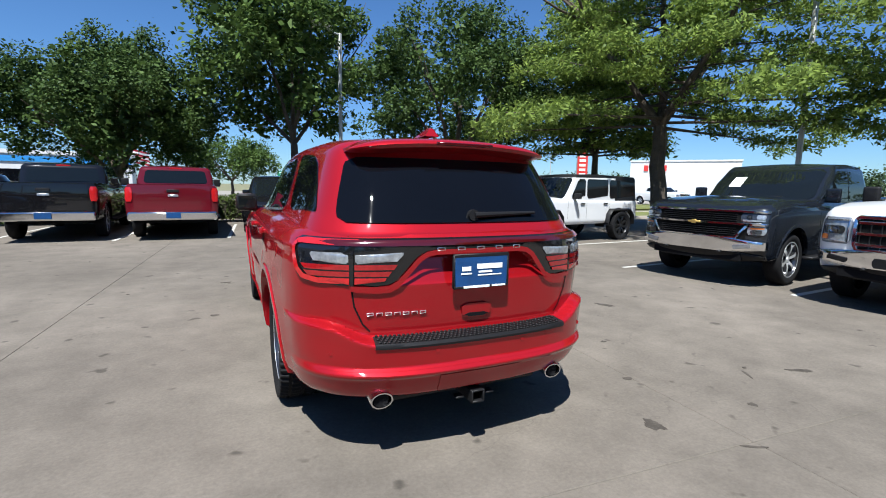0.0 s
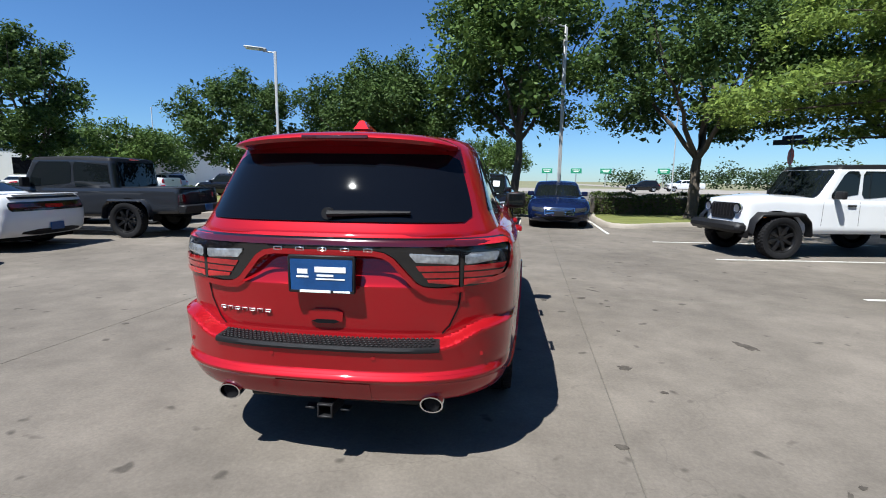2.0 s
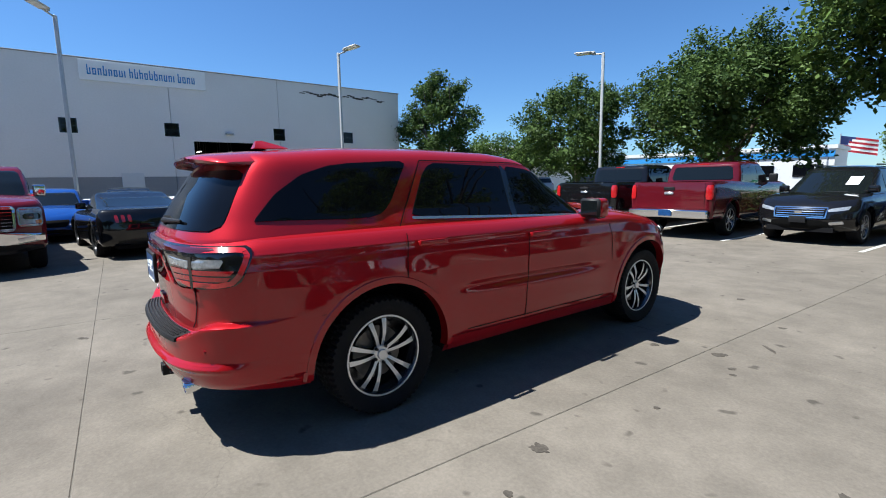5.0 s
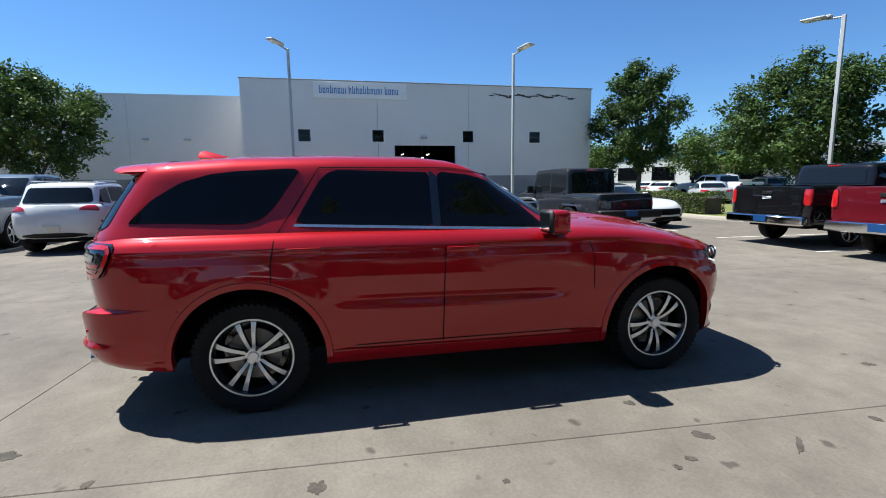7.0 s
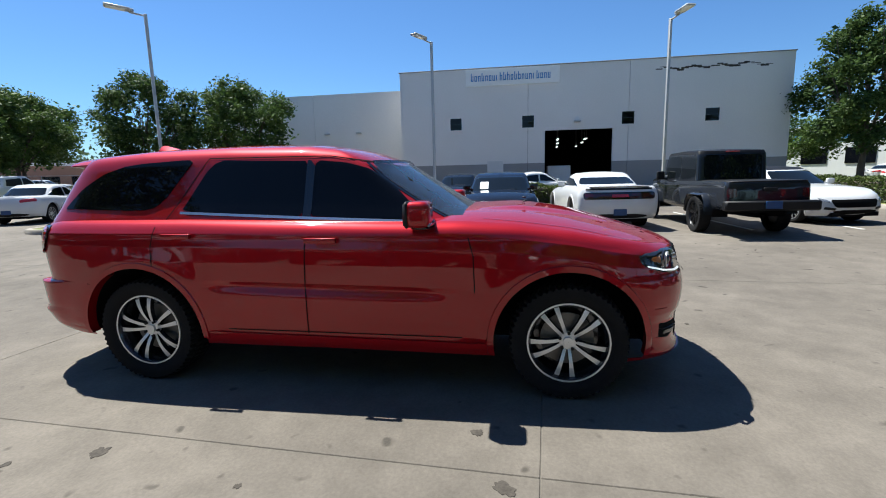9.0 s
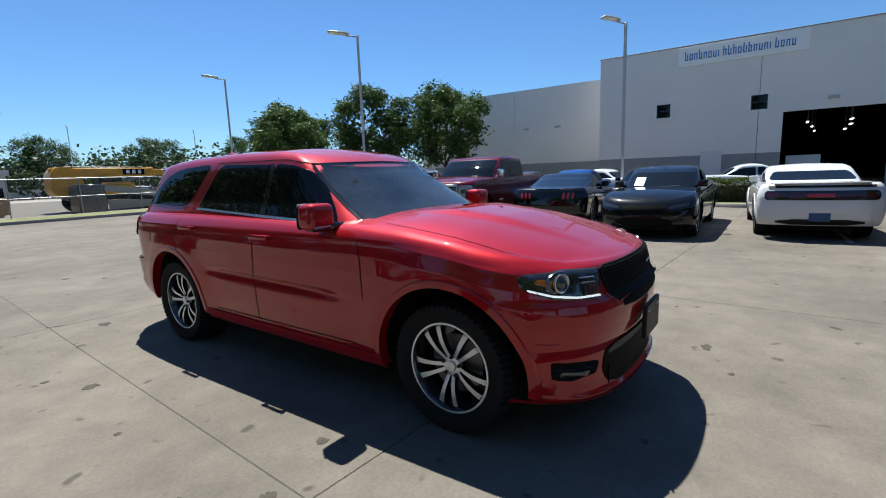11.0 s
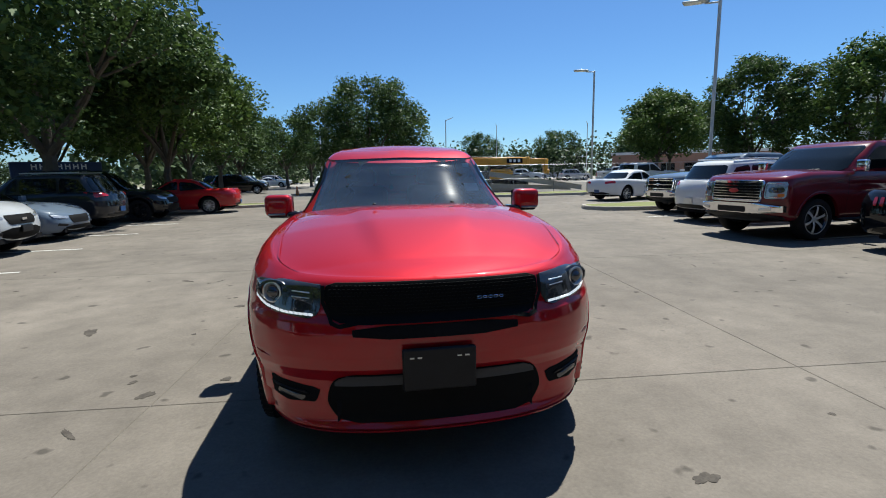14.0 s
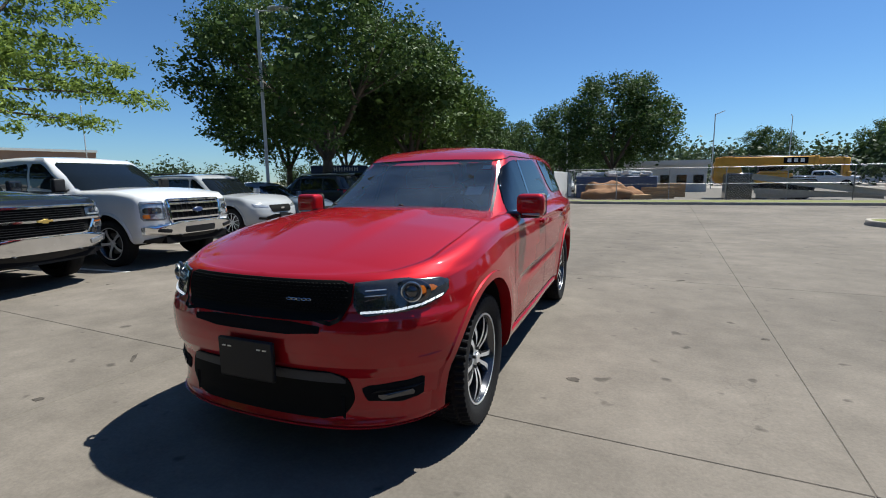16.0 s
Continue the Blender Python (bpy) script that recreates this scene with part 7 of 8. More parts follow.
for src, spots in ((f1, [(15.5, -52, 95), (14.5, -66, 88), (-33, 28, 20), (-38, 30, 15), (9, 68, 90), (-52, -60, 80), (38, -36, 5), (-26, 38, 80)]),
                   (f2, [(14.8, -46, 92), (15.8, -57, 90), (4.5, -70, 0), (-14, 29, 100), (22, 70, 90), (38, -20, 0), (-36, -62, 90), (-20, 29.5, 80), (40, 14, 180)]),
                   (f3, [(30, 76, 90), (-20, -58, 60), (52, 80, 90), (-24, 24.8, 95), (-44, -54, 30), (39, 30, 180)]),
                   (f4, [(14.6, -70, 90), (44, 69, -90), (-30, -64, 85), (40, 0, 180), (-28, 33, 70), (-10, 27, 95)])):
    for x, y, a in spots:
        copy_thing(src, place(x, y, a + rnd.uniform(-4, 4), 0.0 if y > -27 and y < 22 and -27 < x < 25 else -0.02))

# ---- trees, hedges, lamps and distance ----
def leaf_cloud(rnd, blobs, count, size, droop=0.0, aspect=1.8, shell=0.55):
    """Leaves as small folded quads, gathered in tufts within and on a set of ellipsoids (centre, radii)."""
    vs, fs = [], []
    base = size
    vol = [(b[1][0] * b[1][1] + b[1][2] * b[1][0]) / (b[2] if len(b) > 2 else 1) ** 2 for b in blobs]
    tot = sum(vol)
    for (c, r, *big), v in zip(blobs, vol):
        size = base * (big[0] if big else 1)
        n = int(count * v / tot)
        tuft = None
        for i in range(n):
            if i % 14 == 0:
                d = Vector((rnd.gauss(0, 1), rnd.gauss(0, 1), rnd.gauss(0, 1))).normalized()
                k = shell + (1.04 - shell) * rnd.random() ** 0.6
                tuft = Vector((c[0] + d.x * r[0] * k, c[1] + d.y * r[1] * k, c[2] + d.z * r[2] * k))
                out = d
            p = tuft + Vector((rnd.gauss(0, size * 1.7), rnd.gauss(0, size * 1.7), rnd.gauss(0, size * 1.4) - droop * size))
            ax = Vector((rnd.gauss(0, 1) + out.x, rnd.gauss(0, 1) + out.y, rnd.gauss(0, 0.7) - droop)).normalized()
            nn = Vector((rnd.gauss(0, 0.7), rnd.gauss(0, 0.7), rnd.gauss(0.6, 0.6))) + out * 0.5
            sd = ax.cross(nn)
            if sd.length < 1e-3:
                continue
            sd.normalize()
            s = size * rnd.uniform(0.7, 1.3)
            h, w = ax * s * aspect * 0.5, sd * s * 0.5
            b = len(vs)
            vs += [p - h, p + w - h * 0.1, p + h, p - w + h * 0.1]
            fs.append((b, b + 1, b + 2, b + 3))
    return vs, fs


def chain(bm, pts, rs, n=8):
    """A limb: one tube through a row of points."""
    rings = []
    for i, p in enumerate(pts):
        d = (pts[min(i + 1, len(pts) - 1)] - pts[max(i - 1, 0)]).normalized()
        u = d.orthogonal().normalized()
        v = d.cross(u)
        rings.append([bm.verts.new(p + (u * math.cos(2 * math.pi * k / n) + v * math.sin(2 * math.pi * k / n)) * rs[i]) for k in range(n)])
    for a, b in zip(rings[:-1], rings[1:]):
        k0 = min(range(n), key=lambda k: (b[k].co - a[0].co).length)
        for k in range(n):
            bm.faces.new((a[k], a[(k + 1) % n], b[(k0 + k + 1) % n], b[(k0 + k) % n]))
    bm.faces.new(rings[-1])


def trunk_bm(rnd, height, r, limbs, fork, spread):
    """A tapered trunk with forking limbs."""
    bm = bmesh.new()

    def limb(a, b, r0, r1, wob, seg=5):
        pts = [Vector(a)]
        for i in range(1, seg + 1):
            s = i / seg
            pts.append(Vector(a).lerp(Vector(b), s) + Vector((rnd.uniform(-wob, wob), rnd.uniform(-wob, wob), 0)) * (1 if i < seg else 0))
        chain(bm, pts, [r0 + (r1 - r0) * i / seg for i in range(seg + 1)])
        return pts[-1]

    tube(bm, (0, 0, -0.05), (0, 0, 0.25), r * 1.5, r * 1.05, 10, False)
    top = limb((0, 0, 0.25), (rnd.uniform(-0.15, 0.15), rnd.uniform(-0.15, 0.15), fork), r * 1.05, r * 0.75, 0.05)
    for i in range(limbs):
        a = 2 * math.pi * (i + rnd.uniform(-0.25, 0.25)) / limbs
        d = spread * rnd.uniform(0.55, 1.0)
        end = top + Vector((math.cos(a) * d, math.sin(a) * d, (height - fork) * rnd.uniform(0.35, 0.8)))
        mid = limb(top, top.lerp(end, 0.55) + Vector((0, 0, 0.2)), r * 0.5, r * 0.28, 0.08, 4)
        limb(mid, end, r * 0.28, r * 0.08, 0.12, 4)
        for k in range(3):
            b = a + rnd.uniform(-0.9, 0.9)
            limb(mid, mid + Vector((math.cos(b) * d * 0.5, math.sin(b) * d * 0.5, rnd.uniform(0.1, 0.5) * (height - fork))), r * 0.2, r * 0.05, 0.1, 3)
    limb(top, top + Vector((0, 0, (height - fork) * 0.75)), r * 0.6, r * 0.1, 0.15, 5)
    return bm


def tree(name, label, m, seed, height, width, fork, r, leaf, count, size, shape="oak", group="trees round the lot"):
    rnd = random.Random(seed)
    e = thing(name, m, label, "tree", group)
    part("trunk", trunk_bm(rnd, height, r, 5 if shape != "cypress" else 4, fork, width * 0.42), BARK, e)
    blobs = []
    h0 = fork * (1.45 if shape == "oak" else 1.15 if shape == "oval" else 1.0)
    hh = height - h0
    if shape == "cypress":
        # drooping boughs in layers, with sky between them
        for i in range(96):
            t = (i + 0.5) / 96
            a = 2.4 * i + rnd.uniform(-0.3, 0.3)
            z = h0 + hh * (0.0 + 0.95 * t)
            L = width / 2 * (1.0 - 0.70 * t ** 1.3) * rnd.uniform(0.62, 1.05)
            tip = Vector((math.cos(a) * L, math.sin(a) * L, z + rnd.uniform(0.2, 0.7) - 0.13 * L))
            part("bough", rod((0, 0, z - 0.1), tip, 0.045 * (1.2 - t), 0.01, 5), BARK, e)
            for q in (0.3, 0.45, 0.6, 0.74, 0.86, 0.97):
                k = 0.20 + 0.075 * L * q
                mid = Vector((0, 0, z)).lerp(tip, q) + Vector((0, 0, 0.1 * L * q * (1 - q)))
                for sd in (-1, 1):
                    off = Vector((-math.sin(a), math.cos(a), 0)) * sd * rnd.uniform(0.1, 0.5) * L * 0.3 * q
                    blobs.append((tuple(mid + off + Vector((0, 0, -0.10 * abs(sd) * q + rnd.gauss(0, 0.06)))), (k, k, k * 0.34)))
    else:
        # lobes, each a cluster of smaller clumps, so that the outline is uneven
        n = 19
        for i in range(n):
            a = 2.4 * i + rnd.uniform(-0.4, 0.4)
            t = (i + 0.5) / n
            prof = math.sin(math.pi * (0.12 + 0.80 * t)) ** 0.8 if shape == "oval" else math.sin(math.pi * (0.22 + 0.68 * t)) ** 0.7
            R_ = width * rnd.uniform(0.13, 0.20) * (0.7 + 0.3 * prof)
            d = max(0.0, width / 2 * prof * rnd.uniform(0.88, 1.2) - R_ * 0.75)
            c = Vector((math.cos(a) * d, math.sin(a) * d, h0 + hh * (0.05 + 0.86 * t)))
            blobs.append((tuple(c), (R_ * 0.75, R_ * 0.75, R_ * 0.6), 2.0))
            for j in range(8):
                v = Vector((rnd.gauss(0, 1), rnd.gauss(0, 1), rnd.gauss(0.25, 0.8))).normalized()
                q = R_ * rnd.uniform(0.32, 0.58)
                blobs.append((tuple(c + v * R_ * rnd.uniform(0.45, 0.85)), (q, q, q * 0.75)))
        blobs.append(((0, 0, h0 + hh * 0.5), (width * 0.26, width * 0.26, hh * 0.34), 2.4))
    count, size = int(count * (1.35 if shape != "cypress" else 0.95)), size * 0.84
    vs, fs = leaf_cloud(rnd, blobs, count, size, 0.5 if shape == "cypress" else 0.15, 2.8 if shape == "cypress" else 1.7, 0.1 if shape == "cypress" else 0.5)
    piece("crown", mesh_from("crown", vs, fs, leaf, smooth=False), e)
    return e


def hedge(name, path, w, h, seed, label, z0=0.1):
    """A clipped hedge along a line: dense leaves over a dark core."""
    rnd = random.Random(seed)
    e = thing(name, Matrix(), label, "hedge", "clipped hedges")
    core, vs, fs = bmesh.new(), [], []
    for (x0, y0), (x1, y1) in zip(path[:-1], path[1:]):
        d = Vector((x1 - x0, y1 - y0))
        L = d.length
        a = math.atan2(d.y, d.x)
        mm = Matrix.Translation((x0, y0, z0)) @ Matrix.Rotation(a, 4, "Z")
        box(core, (L / 2, 0, h / 2 - 0.05), (L, w - 0.16, h - 0.12), 0.04, mm)
        for i in range(int(L * (w + 2 * h) * 420)):
            u = rnd.uniform(-0.05, L + 0.05)
            k = rnd.random() * (w + 2 * h)
            if k < h:
                p = (u, -w / 2, k)
            elif k < h + w:
                p = (u, k - h - w / 2, h)
            else:
                p = (u, w / 2, k - h - w)
            wob = 0.05 * math.sin(u * 2.1) + 0.04 * math.sin(u * 5.3 + 1)
            c = mm @ Vector((p[0], p[1] + rnd.gauss(0, 0.035), p[2] + rnd.gauss(0, 0.035) + wob * p[2] / h))
            ax = Vector((rnd.gauss(0, 1), rnd.gauss(0, 1), rnd.gauss(0, 1))).normalized()
            sd = ax.orthogonal().normalized()
            s = rnd.uniform(0.035, 0.06)
            b = len(vs)
            vs += [c - ax * s, c + sd * s * 0.6, c + ax * s, c - sd * s * 0.6]
            fs.append((b, b + 1, b + 2, b + 3))
    part("hedge_core", core, BARK, e)
    piece("foliage", mesh_from("foliage", vs, fs, HEDGE, smooth=False), e)
    return e


hedge("hedge", [(-10.0, 14.0), (-1.0, 14.7), (4.0, 15.0)], 0.9, 0.8, 1, "clipped green hedge along the lot edge")
hedge("hedge", [(-22, 14.2), (-12.2, 14.0)], 0.9, 0.8, 2, "clipped green hedge along the lot edge")
hedge("hedge", [(4.6, 15.6), (10.5, 16.2)], 0.9, 0.8, 3, "clipped green hedge behind the grass corner")
hedge("hedge", [(-17.2, 0.8), (-17.2, 4.6)], 0.9, 0.75, 4, "clipped green hedge on the island by the building")

OAKS = "leafy green shade tree with dense dark crown"
tree("tree", OAKS, place(-5.0, 18.6), 21, 6.7, 7.8, 1.6, 0.2, OAK, 42000, 0.091)
tree("tree", "tall broad-leaved tree with open crown", place(1.4, 16.6), 22, 10.6, 8.0, 3.1, 0.19, ELM, 25500, 0.114, "oval")
tree("tree", OAKS, place(7.9, 14.1), 23, 8.3, 8.4, 2.3, 0.21, OAK, 32300, 0.091)
tree("tree", "dense dark green tree beside the lamp", place(-12.1, 18.0), 24, 6.4, 5.8, 1.3, 0.16, OAK, 23800, 0.084, "oval")
tree("bald_cypress", "feathery light green cypress with bare trunk", place(11.9, 6.7), 25, 11.5, 12.8, 3.5, 0.27, CYPRESS, 110000, 0.066, "cypress")
tree("bald_cypress", "feathery light green cypress behind the off-roader", place(13.2, 11.4), 26, 8.6, 6.5, 2.9, 0.16, CYPRESS, 23800, 0.091, "cypress")
tree("bald_cypress", "feathery green cypress behind the pickup row", place(13.6, -1.2), 46, 10.0, 9.6, 3.3, 0.2, CYPRESS, 60000, 0.066, "cypress")
tree("tree", "tall dark tree beside the building corner", place(-26.2, 20.2), 27, 9.8, 6.0, 1.9, 0.2, OAK, 22100, 0.114, "oval")
tree("tree", "young green tree before the wing wall", place(-23.0, -15.0), 28, 7.1, 6.0, 1.9, 0.13, ELM, 18700, 0.099, "oval")
tree("tree", "dark green tree before the wing wall", place(-20.9, -19.6), 29, 7.5, 5.6, 1.8, 0.14, OAK, 18700, 0.099, "oval")
tree("tree", "green tree beyond the wing", place(-21.5, -29.5), 30, 7.0, 5.6, 2.2, 0.14, ELM, 15300, 0.114, "oval")
tree("tree", "large spreading dark tree behind the east row", place(11.2, -13.4), 31, 9.8, 11.0, 2.3, 0.27, OAK, 35700, 0.106)
tree("tree", "spreading lighter green tree behind the east row", place(9.6, -18.8), 32, 8.6, 8.0, 2.0, 0.2, ELM, 27200, 0.106)
tree("tree", "round dark tree on the next lot", place(0.4, -38.5), 33, 9.4, 11.0, 2.0, 0.24, OAK, 32300, 0.122)
tree("tree", "green tree past the south fence", place(-25.5, -34.0), 34, 8.0, 7.4, 2.2, 0.16, ELM, 17000, 0.122, "oval")
t2 = tree("tree", "low spreading tree beyond the hedge", place(-29.5, 30.0), 35, 5.2, 8.2, 1.6, 0.16, ELM, 11500, 0.129)
t3 = tree("tree", "dark tree in the row along the east drive", place(12.8, -24.5), 36, 8.6, 8.0, 2.1, 0.2, OAK, 13500, 0.129)
for m in (place(13.0, -31.0, 40), place(13.2, -38.5, 110), place(13.6, -47, 200), place(10.5, -56, 300), place(9.0, -66, 20), place(2.5, -78, 80), place(-33, -78, 10), place(-20, -84, 140), place(-44, -70, 60), place(17.6, -18.5, 90), place(19, -27, 200)):
    copy_thing(t3, m)
for m in (place(-0.5, 45, 160), place(-34, 40, 100), place(-42, 24, 20)):
    copy_thing(t2, m)

# woods on the skyline
def woods(name, pts, h, seed, label):
    rnd = random.Random(seed)
    blobs = []
    for (x0, y0), (x1, y1) in zip(pts[:-1], pts[1:]):
        n = max(2, int(math.hypot(x1 - x0, y1 - y0) / (h * 0.42)))
        for i in range(n):
            t = (i + rnd.random()) / n
            k = h * rnd.uniform(0.6, 1.1)
            if math.sin(i * 0.37 + seed) < -0.8:
                continue
            blobs.append(((x0 + (x1 - x0) * t, y0 + (y1 - y0) * t + rnd.uniform(-4, 4), k * 0.5), (k * 0.75, k * 0.75, k * 0.5)))
    vs, fs = leaf_cloud(rnd, blobs, 420 * len(blobs), h * 0.075, 0.1, 1.2, 0.15)
    ob = new(name, mesh_from(name, vs, fs, FARLEAF, smooth=False))
    return tagged(ob, label, "woods", "", "stuff")


woods("far_woods", [(35, 150), (75, 118), (150, 95)], 6.5, 41, "distant line of green trees along the highway")
woods("far_woods", [(150, 90), (120, 20), (125, -60), (100, -150)], 7.5, 42, "distant line of green trees to the east")
woods("far_woods", [(90, -150), (0, -140), (-60, -120), (-130, -90)], 8.5, 43, "distant line of green trees to the south")
woods("far_woods", [(-70, -62), (-38, -72), (-8, -80), (2, -84)], 6.5, 45, "dark green trees behind the building yard")
woods("far_woods", [(26, -50), (24, -80), (10, -100), (-10, -105)], 8, 44, "trees along the far end of the drive")


def lamp_post(x, y, h, aim, label="tall pale square lamp post with a flat lamp head"):
    e = thing("lamp_post", place(x, y, aim), label, "lamp post", "lamp posts of the lot")
    part("base", to_bm(*lathe([(0.001, 0.75), (0.27, 0.75), (0.29, 0.72), (0.29, -0.02)], 24, "z")), KERB, e, "round concrete footing")
    bm = bmesh.new()
    box(bm, (0, 0, 0.75 + (h - 0.75) / 2), (0.11, 0.11, h - 0.75), 0.012)
    part("pole", bm, POLE, e)
    part("base_plate", boxes(((0, 0, 0.77), (0.26, 0.26, 0.04)), bevel=0.006), POLE, e)
    arm = bmesh.new()
    tube(arm, (0, 0.02, h - 0.06), (0, 0.5, h - 0.01), 0.032, n=8)
    part("arm", arm, POLE, e)
    hd = bmesh.new()
    box(hd, (0, 0.86, 0.04), (0.38, 0.78, 0.07), 0.025, pose(0, 0, h, 4, 0, 0))
    box(hd, (0, 0.5, 0.03), (0.2, 0.3, 0.11), 0.03, pose(0, 0, h, 4, 0, 0))
    part("lamp_head", hd, POLE, e)
    part("lamp_glass", boxes(((0, 0.9, -0.004), (0.3, 0.58, 0.02)), m=pose(0, 0, h, 4, 0, 0)), LAMP, e)
    return e


lamp_post(3.05, 14.4, 7.2, 112)
lamp_post(-9.0, 15.6, 6.8, 105)
lamp_post(-17.3, 7.3, 7.35, -72)
lamp_post(-19.4, -2.78, 7.65, -122)
lamp_post(-12.5, -12.1, 7.45, -135)
lamp_post(-13.8, -24.7, 7.6, -121)
lamp_post(10.9, -9.6, 7.4, 127)
lamp_post(13.4, 3.4, 8.0, 90)


def far_pole(x, y, h):
    e = thing("street_lamp", place(x, y, (x * 37) % 360), "thin far street lamp with a short arm", "street lamp", "far street lamps")
    part("pole", rod((0, 0, -0.1), (0, 0, h), 0.07, 0.05, 6), POLE, e)
    part("arm", rod((0, 0, h - 0.1), (0, 1.5, h + 0.1), 0.04, n=6), POLE, e)
    return e


for x, y, h in ((-38, 45, 9), (20, 52, 10), (48, 60, 10), (-12, 58, 10), (55, -30, 10), (-30, -60, 8), (-9, -55, 8), (6, -52, 8), (-55, 20, 9), (58, 8, 10), (-20, -72, 9)):
    far_pole(x, y, h)

# street name signs at the corner
ss = thing("street_sign", place(11.6, 14.9), "street name blades above a red stop sign back", "sign")
part("post", rod((0, 0, -0.05), (0, 0, 3.2), 0.03, n=8), STEEL, ss)
part("sign_blade", boxes(((0, 0, 2.98), (1.2, 0.02, 0.2)), bevel=0.01, m=pose(0, 0, 0, 0, 0, -25)), NAVY, ss)
part("sign_blade", boxes(((0, 0, 3.16), (0.02, 0.7, 0.15)), bevel=0.01, m=pose(0, 0, 0, 0, 0, 40)), NAVY, ss)
oc = to_bm(*lathe([(0.001, 0.012), (0.33, 0.012), (0.33, -0.012), (0.001, -0.012)], 8, "x"))
oc.transform(pose(0, 0, 2.45, 0, 0, -12))
part("stop_sign", oc, REDPAINT, ss, angle=20)

# blue brand board behind the east row
bs = thing("sign_board", place(13.2, -17.5, 32), "low navy sign board with pale strokes on two posts", "sign")
part("board", boxes(((0, 0, 1.75), (3.0, 0.25, 1.0)), bevel=0.03), NAVY, bs)
part("post", boxes(((-1.1, 0, 0.6), (0.2, 0.2, 1.3))), POLE, bs)
part("post", boxes(((1.1, 0, 0.6), (0.2, 0.2, 1.3))), POLE, bs)
for i in range(7):
    x = 0.75 - 0.27 * i
    bm = bmesh.new()
    for c, s in (((x - 0.07, 0.13, 2.05), (0.045, 0.02, 0.22)), ((x + 0.07, 0.13, 2.05), (0.045, 0.02, 0.22)), ((x, 0.13, 2.06), (0.14, 0.02, 0.05))):
        box(bm, c, s)
    part("letter_stroke", bm, PAPER, bs, smooth=False)

# highway gantry signs, banner, flag and far buildings
for x, y, w in ((14, 138, 3), (22, 136, 3), (30, 135, 3), (44, 130, 3)):
    g = thing("road_sign", place(x, y, -8), "green highway sign on a steel post", "sign", "highway signs")
    part("post", rod((0, 0, -0.1), (0, 0, 4.6), 0.12, n=8), STEEL, g)
    part("panel", boxes(((0, -0.25, 4.4), (w, 0.1, 1.4)), bevel=0.05), SIGNGREEN, g)
    part("panel_strokes", boxes(((0, -0.31, 4.65), (w * 0.7, 0.02, 0.2)), ((0, -0.31, 4.2), (w * 0.5, 0.02, 0.2))), PAPER, g, smooth=False)
bn = thing("banner", place(26.0, 27.5, -40), "tall red feather banner with pale strokes", "banner")
part("pole", rod((0, 0, -0.1), (0, 0, 5.0), 0.04, n=8), STEEL, bn)
part("cloth", boxes(((0.45, 0, 3.4), (0.85, 0.03, 2.9)), bevel=0.01), REDPAINT, bn)
part("cloth_strokes", boxes(*[((0.45, -0.02, 2.3 + 0.38 * i), (0.5, 0.01, 0.2)) for i in range(6)]), PAPER, bn, smooth=False)


def far_hall(x, y, yaw, L, D, h, mat_, label, windows=0, band=None):
    e = thing("far_building", place(x, y, yaw), label, "building")
    part("wall", boxes(((0, 0, h / 2 - 0.1), (L, D, h))), mat_, e, smooth=False)
    part("roof", boxes(((0, 0, h + 0.1), (L + 0.4, D + 0.4, 0.4))), WHITE, e, smooth=False)
    for i in range(windows):
        part("window", boxes(((-L / 2 + L * (i + 0.5) / windows, -D / 2 - 0.03, h * 0.45), (L / windows * 0.6, 0.1, h * 0.3))), TINT, e, smooth=False)
    if band:
        part("fascia", boxes(((0, -D / 2 - 0.06, h * 0.85), (L, 0.12, h * 0.14))), band, e, smooth=False)
    return e


far_hall(116, 89, -52, 26, 20, 9.2, WHITE, "long white warehouse with red mark")
mk = thing("wall_mark", place(102.5, 89.9, -52), "red lettering strokes on the far warehouse", "sign")
part("strokes", boxes(*[((i * 1.5, -0.1, 7.4), (1.1, 0.1, 1.5)) for i in range(4)]), REDPAINT, mk, smooth=False)
far_hall(-52, 40, 25, 34, 18, 5, WHITE, "low white showroom with blue fascia", 8, BLUE_INK)
far_hall(-70, 62, 10, 50, 20, 6, WHITE, "long low white hall", 8)
far_hall(-24, 62, 5, 26, 8, 4.2, WHITE, "white dealer canopy with blue fascia", 6, BLUE_INK)
far_hall(-52, -66, 150, 26, 12, 3.8, BRICK, "low brick house beyond the lot", 8)
far_hall(96, -40, -110, 26, 12, 7, BRICK, "far brown brick block with window rows", 10)
far_hall(-30, -100, 180, 30, 14, 4.2, WHITE, "low pale hall beyond the yard", 8)

fl = thing("flag_pole", place(-16.4, 86.0), "tall flagpole with a striped flag", "flag")
part("pole", rod((0, 0, -0.1), (0, 0, 7.3), 0.09, 0.06, 8), STEEL, fl)
for i in range(7):
    cl = bmesh.new()
    g = [[cl.verts.new((u * 4.2, 0.3 * math.sin(u * 7 + i * 0.2), 7.0 - 0.9 * u - (i + v) * 0.31)) for u in np.linspace(0, 1, 12)] for v in (0, 1)]
    for j in range(11):
        cl.faces.new((g[0][j], g[0][j + 1], g[1][j + 1], g[1][j]))
    bmesh.ops.solidify(cl, geom=cl.faces[:], thickness=0.01)
    part("flag_stripe", cl, FLAGRED if i % 2 == 0 else PAPER, fl)
cn = bmesh.new()
g = [[cn.verts.new((u * 1.75, 0.3 * math.sin(u * 1.75 / 4.2 * 7) - 0.04, 7.0 - 0.375 * u - v * 1.2)) for u in np.linspace(0, 1, 6)] for v in (0, 1)]
